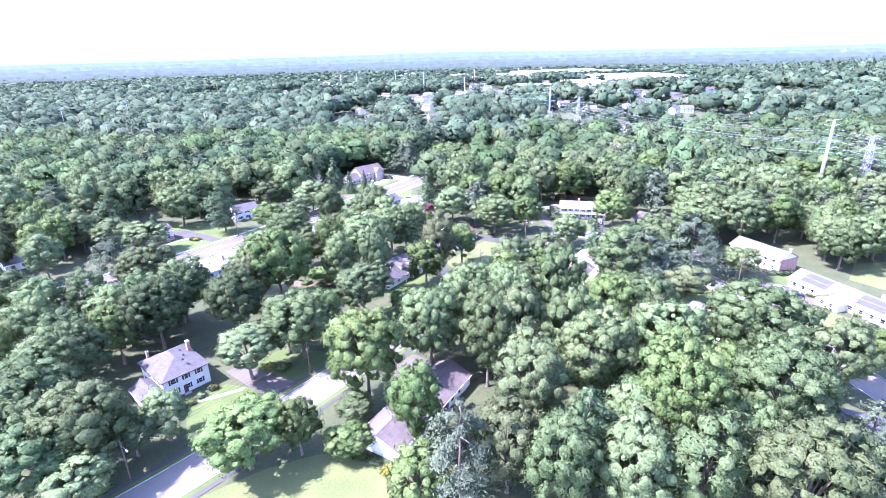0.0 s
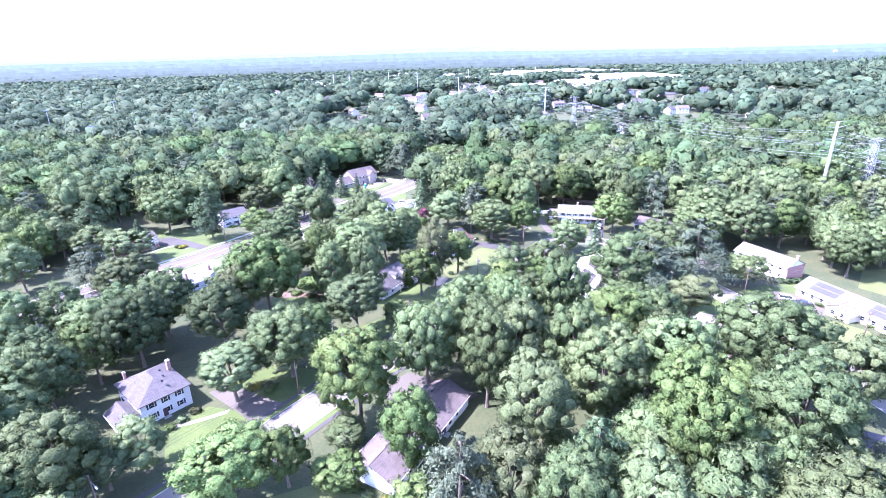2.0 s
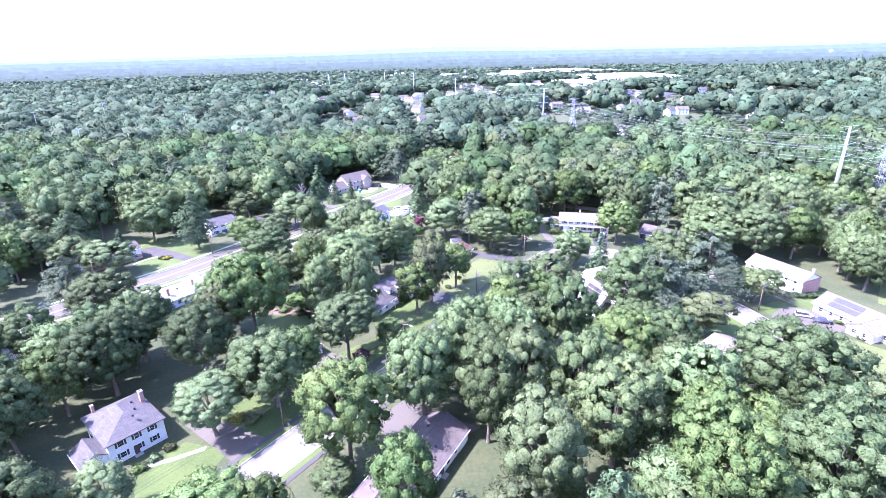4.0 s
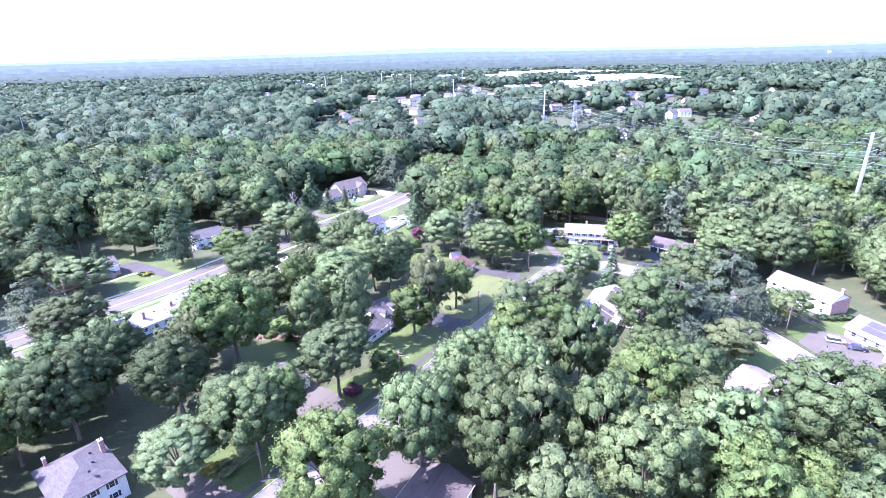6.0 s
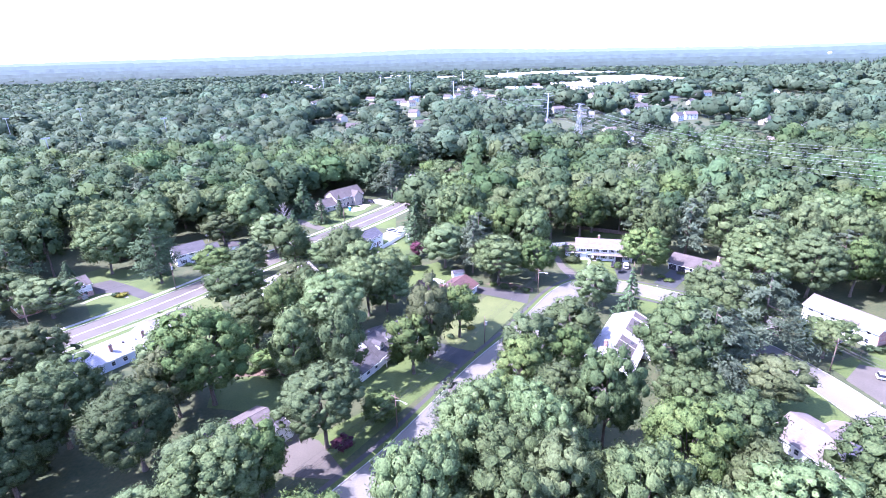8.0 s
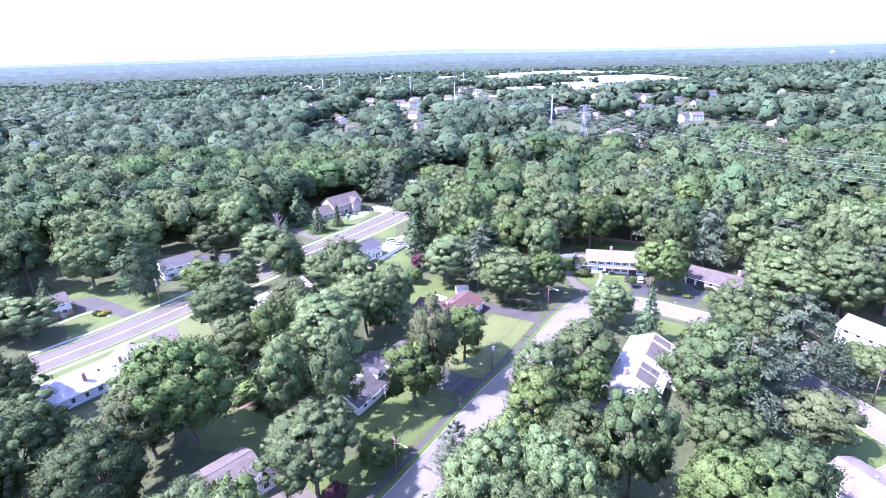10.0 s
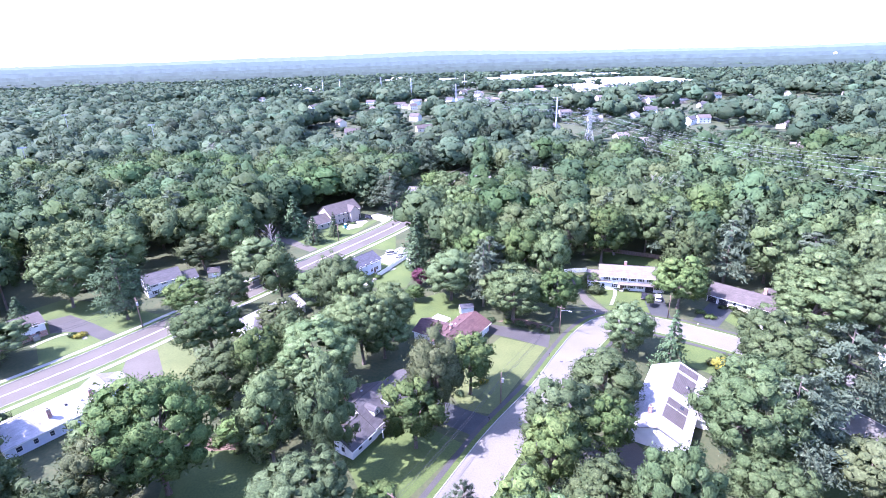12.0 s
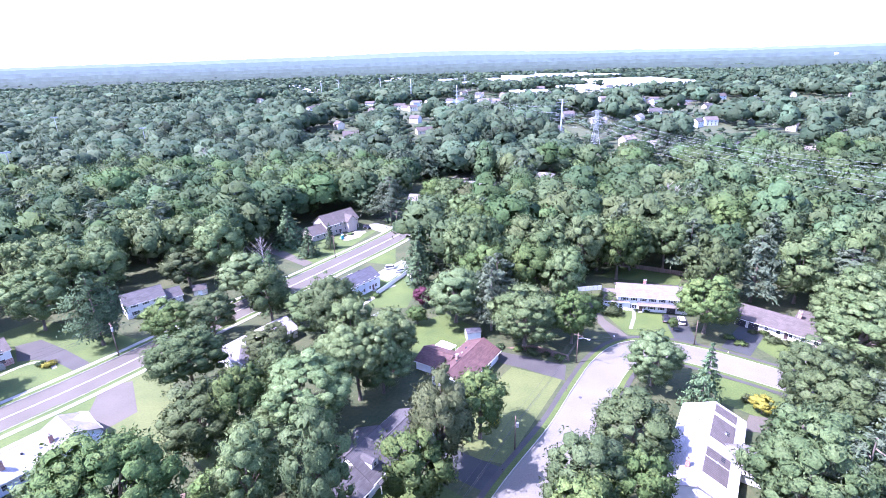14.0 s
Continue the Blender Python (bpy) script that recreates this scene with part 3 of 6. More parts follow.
house_block(h, 8.0, 8.0, 2.8, 5.0, CREAM, ROOF_TAN, hip=True, m=pose(6.0, 7.4, 0), sides="r")
chimney(h, 3.0, 3.4, 3.5, 6.0, w=0.9), front_door(b, "f", 2.0, 23, 10.2), vents(r, 23, 10.2, 2.7, 5.0, ((7.0, 0.3), (0, 0.3)))

# white ranch by the side street
h, b, r = house("white ranch house with pale pinkish roof", 77.0, 123.0, -68.0, 21.0, 11.0, 3.1, 5.3, WHITE, ROOF_PINK_LIT, sides="flr", over=0.5)
bm = bmesh.new()
sec = ((-5.6, 0.0), (5.6, 0.0), (5.6, 4.9), (-5.6, 6.4))
ends = [[bm.verts.new((u, y, z)) for y, z in sec] for u in (1.0, 10.7)]
bm.faces.new(ends[0]), bm.faces.new(ends[1][::-1])
for i in range(4):
    bm.faces.new((ends[0][i], ends[1][i], ends[1][(i + 1) % 4], ends[0][(i + 1) % 4]))
bmesh.ops.recalc_face_normals(bm, faces=bm.faces[:])
tall = part("tall_wall", bm, WHITE, h)
dk = part("slate_roof", a_box(0.7, -6.0, 0, 11.0, 6.0, 0.16, 0.03), ROOF_DARK, h, "dark slate grey single-pitch roof")
dk.matrix_basis = pose(0, 0, 5.68, -7.6)
sl = part("skylight", a_box(-0.9, -0.7, 0, 0.9, 0.7, 0.12, 0.02), TRIM, dk)
sl.matrix_basis = pose(5.0, -4.6, 0.16)
for u in (3.0, 7.6, 9.4):
    window(tall, pose(u, -5.6, 4.6), 1.0, 1.2)
chimney(h, 5.6, -6.1, 0.0, 8.0, w=1.0)
vents(r, 21, 11, 3.1, 5.3, ((-2, 0.4), (-7, -0.4), (-5, 0.3)))
house_block(h, 7, 6, 2.6, 4.2, WHITE, ROOF_PINK_LIT, m=pose(-4.0, 6.0, 0, 0, 0, 90), sides="r")

# two-storey house with a brick end
h, b, r = house("white two-storey house with one red brick end wall", 117.2, 175.0, -66.0, 20.0, 9.0, 5.0, 7.2, WHITE, ROOF_PINK_LIT, storeys=2, sides="fb")
part("brick_end", a_box(10.0, -4.5, 0, 10.25, 4.5, 5.0), BRICK, h), chimney(h, 9.4, 1.0, 5.5, 8.4)

# ranch with solar panels
h, b, r = house("cream ranch house with dark blue solar panels", 124.6, 140.5, -71.0, 32.0, 10.4, 3.0, 5.4, CREAM, ROOF_PINK_LIT, sides="f", over=0.6)
chimney(h, 9.0, 0.8, 4.0, 6.8, w=1.1)
for u0 in (-12.0, 5.5):
    for i in range(5):
        for j in range(2):
            pn = part("solar_panel", a_box(-0.8, -1.0, 0, 0.8, 1.0, 0.06), SOLAR, r)
            y = -1.5 - 2.1 * j
            pn.matrix_basis = pose(u0 + 1.7 * i, y, 5.4 + y / 5.2 * 2.4 + 0.28, 24.8)
front_door(b, "f", -2.0, 32, 10.4)
house_block(h, 7, 7, 2.8, 4.6, CREAM, ROOF_PINK_LIT, m=pose(0, -5.5, 0, 0, 0, 90), sides="l")

# pale blue house beside the through road
h, b, r = house("pale blue house with slate grey roof", -34.0, 255.2, 52.0, 13.0, 9.0, 4.7, 7.0, BLUEWHITE, ROOF_DARK, storeys=2, sides="flr")
vents(r, 13, 9, 4.7, 7, ((-1, 0.45), (2, 0.3), (-3, 0.25))), front_door(b, "f", 3, 13, 9)

# taupe house
h, b, r = house("large taupe two-storey house with double garage", -55.5, 326.5, 48.0, 19.0, 11.0, 5.4, 9.2, TAUPE, ROOF_TAN, storeys=2, sides="flr", shutters=False)
wb, wr = house_block(h, 9.0, 9.0, 3.0, 6.0, TAUPE, ROOF_TAN, m=pose(-13.5, -1.5, 0), sides="fl")
part("gable", gable_body(5.0, 5.0, 5.4, 7.8), TAUPE, h).matrix_basis = pose(4.0, -5.4, 0, 0, 0, 90)
part("gable_roof", gable_roof(5.0, 5.0, 5.4, 7.8), ROOF_TAN, h).matrix_basis = pose(4.0, -5.4, 0, 0, 0, 90)
for u in (6.5, 9.4):
    garage_door(b, "f", u - 1.6, 19, 11, 2.5, 2.2, SHUTTER)
front_door(b, "f", -2.0, 19, 11)

# white two-storey among the pines
h, b, r = house("white two-storey house with grey roof and shed dormer", -106.0, 243.8, 42.0, 12.0, 8.4, 4.9, 7.4, WHITE, ROOF_GREY, storeys=2, sides="flr", shutters=True)
house_block(h, 6.0, 6.5, 2.8, 4.8, WHITE, ROOF_GREY, m=pose(8.8, 0.6, 0), sides="f"), front_door(b, "f", 1, 12, 8.4)
h, b, r = house("white raised ranch house with a brick lower storey", -136.5, 206.0, 52.0, 22.0, 9.0, 4.6, 6.6, WHITE, ROOF_TAN, storeys=2, sides="fr")
part("brick_base", a_box(-11.06, -4.56, 0, 11.06, 4.56, 1.9), BRICK, h)
part("stair", a_box(7.0, -6.2, 0, 8.6, -4.5, 1.4, 0.03), CONCRETE, h)

# white house on the near side of the through road
h, b, r = house("white split-level house with pale grey roof", -92.0, 171.0, 53.0, 26.0, 11.4, 3.1, 5.6, BLUEWHITE, ROOF_PALE_LIT, sides="flr")
chimney(h, 5.0, -3.2, 3, 6.7), chimney(h, -3.6, -3.4, 3, 6.5)
wb, wr = house_block(h, 9.0, 9.0, 4.2, 6.2, BLUEWHITE, ROOF_PALE, m=pose(8.5, -1.5, 0, 0, 0, 90), sides="l")
vents(r, 26, 11.4, 3.1, 5.6, ((0, -0.4), (3, -0.5)))
h, b, r = house("white house with pale roofs behind trees", -58.0, 216.5, 55.0, 22.0, 9.4, 3.0, 5.4, WHITE, ROOF_PALE_LIT, sides="flr")
house_block(h, 8.0, 7.0, 2.8, 4.6, WHITE, ROOF_GREY, m=pose(-6.0, -5.5, 0, 0, 0, 90), sides="l"), chimney(h, -4.0, -3.0, 3.5, 6.3)
h, b, r = house("grey-roofed bungalow half hidden by a locust tree", -45.5, 133.5, 47.0, 15.0, 10.0, 2.8, 4.9, WHITE, ROOF_PINK, sides="flr")
house_block(h, 6.0, 6.0, 2.6, 4.3, WHITE, ROOF_GREY, m=pose(6.5, -4.0, 0, 0, 0, 90), sides="l")
h, b, r = house("white house with a slate grey hip roof", 84.0, 80.0, -28.0, 15.0, 10.5, 3.0, 5.4, WHITE, ROOF_DARK, hip=True, sides="flr")
h, b, r = house("white house with pale grey roof", -95.5, 74.0, 56.0, 16.0, 10.0, 5.0, 7.4, WHITE, ROOF_GREY, storeys=2, sides="flr")
h, b, r = house("white two-storey house with porch by the road", -14.0, 364.0, -14.0, 14.0, 9.0, 5.0, 7.2, WHITE, ROOF_PALE, storeys=2, sides="fl", shutters=True)
part("porch_roof", gable_roof(11.0, 2.4, 2.7, 3.1, 0.2), ROOF_GREY, h).matrix_basis = pose(0, -5.2, 0)
h, b, r = house("white bungalow with pale roof in the woods", 21.0, 399.0, -20.0, 19.0, 9.0, 3.2, 5.4, WHITE, ROOF_PALE, sides="fl")
h, b, r = house("pale two-storey house above the treetops", 63.5, 414.0, -25.0, 13.0, 10.0, 5.0, 7.0, CREAM, ROOF_PALE, hip=True, storeys=2, sides="fl")

for x, y, t, L, lab in ((-203.0, 237.0, 50.0, 15.0, "white ranch house among trees by the through road"), (-172.0, 185.0, 52.0, 18.0, "pale ranch house beside the through road"), (-120.0, 141.0, 50.0, 16.0, "white house with pale roof under tall trees")):
    h, b, r = house(lab, x, y, t, L, 9.0, 3.0, 5.2, WHITE, ROOF_PALE, sides="flr")
    chimney(h, 2.0, 1.0, 4.0, 6.2)
    HOUSES.pop()
    WOODHOUSES.append((x, y))
h, b, r = house("pale flat building beside the power pylons", 217.0, 256.0, -20.0, 16.0, 10.0, 5.0, 6.6, CREAM, ROOF_PALE, storeys=2, sides="fl")


def shed(label, x, y, turn, L, D, eave, ridge, wall, roof):
    s = empty("shed", x, y, 0, turn)
    part("wall", gable_body(L, D, eave, ridge), wall, s), part("roof", gable_roof(L, D, eave, ridge, 0.2, 0.1), roof, s)
    d = part("door", a_box(-0.7, -0.05, 0, 0.7, 0.02, 1.8), TRIM, s)
    d.matrix_basis = on_wall("f", 0, 0.05, L, D)
    return tagged(s, label, "shed")


shed("white garden shed with a pale gable roof", -14.0, 264.5, 30, 4.5, 3.4, 2.2, 3.2, WHITE, ROOF_PALE)
shed("white shed with a slate roof behind the red-roofed house", 5.4, 219.5, 10, 4.2, 3.0, 2.4, 3.0, WHITE, ROOF_DARK)
shed("small grey shed with a barn roof", -92.0, 256.0, 20, 4.4, 3.6, 2.2, 3.6, CREAM, ROOF_TAN)
shed("brown wooden shed under the trees", -91.0, 293.0, 30, 4.0, 3.2, 2.2, 3.4, BRICK, ROOF_TAN)


# ---- drives, paths, lawns ----
OPEN = []


def lawn(outline, material):
    OPEN.append(outline)
    patch("lawn", outline, 0.018 + 0.0005 * len(OPEN), material, "sunlit mown lawn with worn patches")


def drive(outline, material, label):
    OPEN.append(outline)
    patch("drive", outline, 0.034 + 0.0003 * len(OPEN), material, label)


lawn([(2.1, 170.3), (9.0, 168.4), (15.2, 178.4), (27.1, 197.1), (14.8, 203.3), (5.5, 191.4), (-1.8, 179.4)], DRYGRASS)
lawn([(-16.0, 207.5), (-14.0, 228.2), (-2.3, 235.1), (7.9, 223.5), (0.6, 212.6), (-8.9, 204.4)], GRASS)
lawn([(-144.9, 229.9), (-139.4, 237.0), (-120.5, 234.1), (-98.3, 224.0), (-91.1, 227.0), (-115.3, 193.2)], GRASS)
lawn([(-91.9, 198.0), (-86.3, 206.7), (-79.8, 207.8), (-59.6, 174.5), (-68.1, 169.9), (-86.9, 186.7)], DRYGRASS)
lawn([(-60.4, 176.2), (-49.0, 175.8), (-40.8, 165.9), (-41.5, 161.5), (-49.5, 164.8)], GRASS)
lawn([(-57.7, 146.3), (-60.1, 156.5), (-49.3, 161.8), (-33.5, 151.9), (-39.0, 142.7)], GRASS)
lawn([(-46.8, 66.0), (-36.5, 73.1), (-25.1, 77.7), (-11.7, 73.0), (-7.8, 65.8)], DRYGRASS)
lawn([(-54.3, 111.4), (-45.7, 118.3), (-32.1, 115.1), (-29.2, 108.3), (-41.9, 101.1)], GRASS)
lawn([(-62.0, 92.6), (-56.3, 101.3), (-45.4, 98.9), (-48.3, 88.5), (-57.3, 83.0)], GRASS)
lawn([(-80.5, 302.1), (-63.3, 316.2), (-42.0, 318.5), (-29.9, 335.4), (-40.8, 310.3), (-55.2, 280.2)], GRASS)
lawn([(-25.2, 313.0), (-38.2, 291.9), (-46.9, 285.9), (-22.4, 277.9)], GRASS)
lawn([(-37.1, 254.7), (-22.4, 277.9), (-12.4, 255.5), (-15.6, 240.0), (-27.1, 240.6)], GRASS)
lawn([(45.3, 247.2), (51.2, 246.8), (68.3, 231.1), (65.9, 215.4), (51.4, 218.8)], GRASS)
lawn([(55.4, 261.2), (67.4, 271.5), (86.3, 259.2), (81.1, 252.0)], GRASS)
lawn([(84.1, 211.4), (89.0, 214.2), (107.9, 213.3), (95.9, 194.5), (87.9, 199.9)], GRASS)
lawn([(63.5, 198.5), (74.3, 191.9), (80.3, 184.0), (70.3, 178.5), (61.9, 186.8)], GRASS)
lawn([(66.4, 143.9), (88.5, 152.6), (90.6, 129.0), (79.8, 122.6), (59.1, 124.9)], GRASS)
lawn([(99.2, 157.5), (127.3, 168.1), (113.7, 151.5), (101.5, 144.8)], GRASS)
lawn([(-25.9, 160.1), (-10.9, 168.1), (1.9, 158.9), (-9.5, 144.6), (-22.8, 125.9), (-34.8, 126.3), (-31.7, 133.2), (-17.9, 144.9)], GRASS)
lawn([(-62.2, 161.6), (-43.9, 158.1), (-41.1, 148.0), (-54.6, 146.3)], GRASS)
lawn([(146.3, 772.1), (123.7, 493.3), (101.5, 399.9), (92.9, 400.9)], GRASS)
lawn([(138.0, 158.0), (150.0, 172.0), (168.0, 174.0), (160.0, 152.0), (146.0, 146.0)], DRYGRASS)
lawn([(188.0, 208.0), (196.0, 222.0), (206.0, 214.0), (197.0, 203.0)], GRASS)
lawn([(102.0, 138.0), (112.0, 139.0), (120.0, 130.0), (118.5, 118.0), (103.5, 117.0)], DRYGRASS)
lawn([(-128.0, 152.0), (-100.0, 192.0), (-92.0, 198.0), (-86.9, 186.7), (-97.0, 164.0), (-112.0, 148.0)], GRASS)

OPEN.append([(-245, 384), (-232, 398), (-214, 378), (-224, 366)])
drive([(10.3, 212.1), (17.9, 209.0), (29.6, 203.6), (27.6, 196.6), (17.0, 203.0), (9.5, 206.5)], ASPHALT_MID, "dark weathered asphalt drive beside the red-roofed house")
drive([(-13.5, 170.5), (-8.0, 178.0), (1.0, 171.5), (9.0, 167.0), (4.5, 161.0), (-3.0, 166.0)], ASPHALT_DARK, "dark sealed drive in front of the cape house")
drive([(87.6, 223.2), (92.8, 218.2), (80.4, 205.4), (75.0, 210.4)], ASPHALT_DARK, "dark sealed drive below the garage doors")
drive([(66.5, 230.4), (73.2, 228.8), (68.8, 210.5), (63.6, 213.2)], ASPHALT_DARK, "dark sealed drive with two parked cars")
drive([(44.6, 244.0), (47.2, 244.5), (47.6, 228.0), (52.5, 214.5), (47.0, 212.5), (44.8, 226.0)], ASPHALT, "grey asphalt lane leading into the woods")
drive([(-133.4, 221.3), (-128.0, 224.9), (-116.0, 218.5), (-104.0, 211.0), (-106.4, 207.3), (-114.9, 212.3), (-121.0, 213.4), (-126.0, 212.6)], ASPHALT_MID, "dark asphalt drive forking up to the raised ranch")
drive([(-93.5, 199.0), (-86.5, 201.5), (-78.0, 188.5), (-83.0, 181.0), (-89.5, 187.5)], ASPHALT, "grey asphalt drive beside the white split-level")
drive([(-58.5, 106.5), (-55.5, 110.0), (-42.0, 103.5), (-36.5, 101.0), (-41.5, 93.5), (-48.5, 99.0)], ASPHALT, "grey asphalt drive of the hip-roofed house")
drive([(-61.9, 93.3), (-56.3, 95.7), (-50.8, 98.7), (-50.8, 100.0), (-56.3, 97.0), (-61.9, 94.6)], CONCRETE, "narrow pale concrete path to a front door")
drive([(0.5, 108.0), (8.0, 104.0), (-6.0, 94.5), (-16.5, 106.0), (-10.0, 114.0)], ASPHALT, "grey asphalt forecourt of the ranch house")
drive([(-32.0, 124.0), (-40.0, 128.0), (-47.0, 127.0), (-41.0, 140.0), (-28.0, 134.0), (-19.0, 122.5)], ASPHALT, "shaded asphalt drive of a bungalow")
drive([(27.0, 155.5), (38.5, 158.0), (42.0, 150.5), (36.5, 145.0), (26.5, 146.5), (21.0, 155.0)], ASPHALT, "grey asphalt drive with pale edging")
drive([(99.5, 151.0), (108.0, 157.5), (118.0, 152.0), (117.0, 141.0), (109.0, 137.0), (101.5, 139.5)], ASPHALT, "grey asphalt drive where two cars are parked")
drive([(83.0, 128.0), (92.3, 130.0), (93.3, 120.0), (84.5, 118.0)], CONCRETE, "pale concrete drive of the white ranch")
drive([(-42.5, 330.5), (-37.0, 336.5), (-25.5, 326.0), (-30.5, 318.5)], CONCRETE, "pale concrete drive of the taupe house")
drive([(-84.0, 300.5), (-82.0, 305.5), (-57.5, 283.5), (-60.0, 279.5)], ASPHALT, "grey asphalt drive running into the trees")
drive([(-31.0, 268.0), (-20.5, 283.0), (-14.0, 280.5), (-24.0, 262.0)], CONCRETE, "pale concrete yard beside the pale blue house")
drive([(62.0, 176.5), (66.5, 181.5), (84.0, 176.0), (84.5, 171.0)], ASPHALT, "grey asphalt drive of the long white house")
patch("soil_heap_ground", [(-52.0, 315.0), (-45.0, 324.0), (-40.0, 322.0), (-44.0, 312.0)], 0.05, SAND, "patch of bare sandy soil beside the new house")
patch("flower_bed", [(-62.0, 158.5), (-57.0, 163.5), (-42.0, 160.5), (-38.5, 157.0), (-45.0, 159.0)], 0.05, SOIL, "mulched flower bed behind a lawn")
patch("flower_bed", [(14.5, 213.0), (22.0, 210.5), (31.0, 205.5), (31.5, 208.5), (22.0, 214.5)], 0.05, SOIL, "mulched bed along the drive")


# ---- trees ----
def leaf_quads(rng, centre, normal, long, wide, fold=0.18):
    """Folded leaf-shaped quads at those centres."""
    n = len(centre)
    normal = normal / (np.linalg.norm(normal, axis=1, keepdims=True) + 1e-9)
    t = np.cross(normal, rng.normal(size=(n, 3)))
    t /= np.linalg.norm(t, axis=1, keepdims=True) + 1e-9
    s = np.cross(normal, t)
    k = rng.uniform(0.65, 1.35, (n, 1))
    a, b = t * long * k, s * wide * k
    up = normal * long * fold * k
    return np.stack([centre - a, centre - b + up, centre + a, centre + b + up], 1).reshape(-1, 3)


def sphere_dirs(rng, n):
    d = rng.normal(size=(n, 3))
    return d / np.linalg.norm(d, axis=1, keepdims=True)


def crown_points(kind, rng, n, R, H):
    """Leaf centres, leaf normals and the clumps' centres of a crown, by kind of tree."""
    if kind in ("pine", "spruce", "loose"):
        tiers = {"pine": 10, "spruce": 15, "loose": 13}[kind]
        c, d, limbs = [], [], []
        for i in range(tiers):
            f = i / (tiers - 1)
            z = H * ({"pine": 0.24, "spruce": 0.07, "loose": 0.15}[kind] + {"pine": 0.72, "spruce": 0.9, "loose": 0.82}[kind] * f)
            reach = R * {"pine": (1 - f) ** 0.6 * 0.95 + 0.12, "spruce": (1 - f) * 0.98 + 0.05, "loose": (math.sin(math.pi * (0.2 + 0.75 * f))) * 0.95 + 0.05}[kind]
            arms = max(4, int({"pine": 6, "spruce": 8, "loose": 7}[kind] * (0.6 + 0.5 * (1 - f))))
            for k in range(arms):
                a = 2 * math.pi * (k + rng.uniform(-0.3, 0.3)) / arms + i * 1.9
                r = reach * rng.uniform(0.7, 1.1)
                lift = {"pine": 0.10, "spruce": -0.28, "loose": -0.05}[kind]
                m = max(3, int(n * 1.55 / tiers / arms * (r / R + 0.25)))
                q = rng.uniform(0.25 if kind == "pine" else 0.1, 1.0, m) ** 0.6
                wid = {"pine": 0.20, "spruce": 0.16, "loose": 0.20}[kind] * r * (0.4 + q)
                off = rng.normal(size=(m, 3)) * wid[:, None] * np.array([0.5, 0.5, 0.26])
                p = np.stack([np.cos(a) * r * q, np.sin(a) * r * q, z + lift * r * q + 0.0 * q], 1) + off
                c.append(p)
                d.append(np.stack([np.cos(a) * 0.5 + rng.normal(size=m) * 0.5, np.sin(a) * 0.5 + rng.normal(size=m) * 0.5, np.full(m, 0.8)], 1))
                limbs.append((math.cos(a) * r * 0.8, math.sin(a) * r * 0.8, z + lift * r * 0.8))
        return np.concatenate(c), np.concatenate(d), limbs
    raise ValueError(kind)


def ball(level):
    """Points and triangles of a unit ball, as arrays."""
    bm = bmesh.new()
    bmesh.ops.create_icosphere(bm, subdivisions=level, radius=1.0)
    bm.verts.index_update()
    v = np.array([p.co[:] for p in bm.verts])
    f = np.array([[p.index for p in q.verts] for q in bm.faces])
    bm.free()
    return v, f


BALLS = {1: ball(1)}


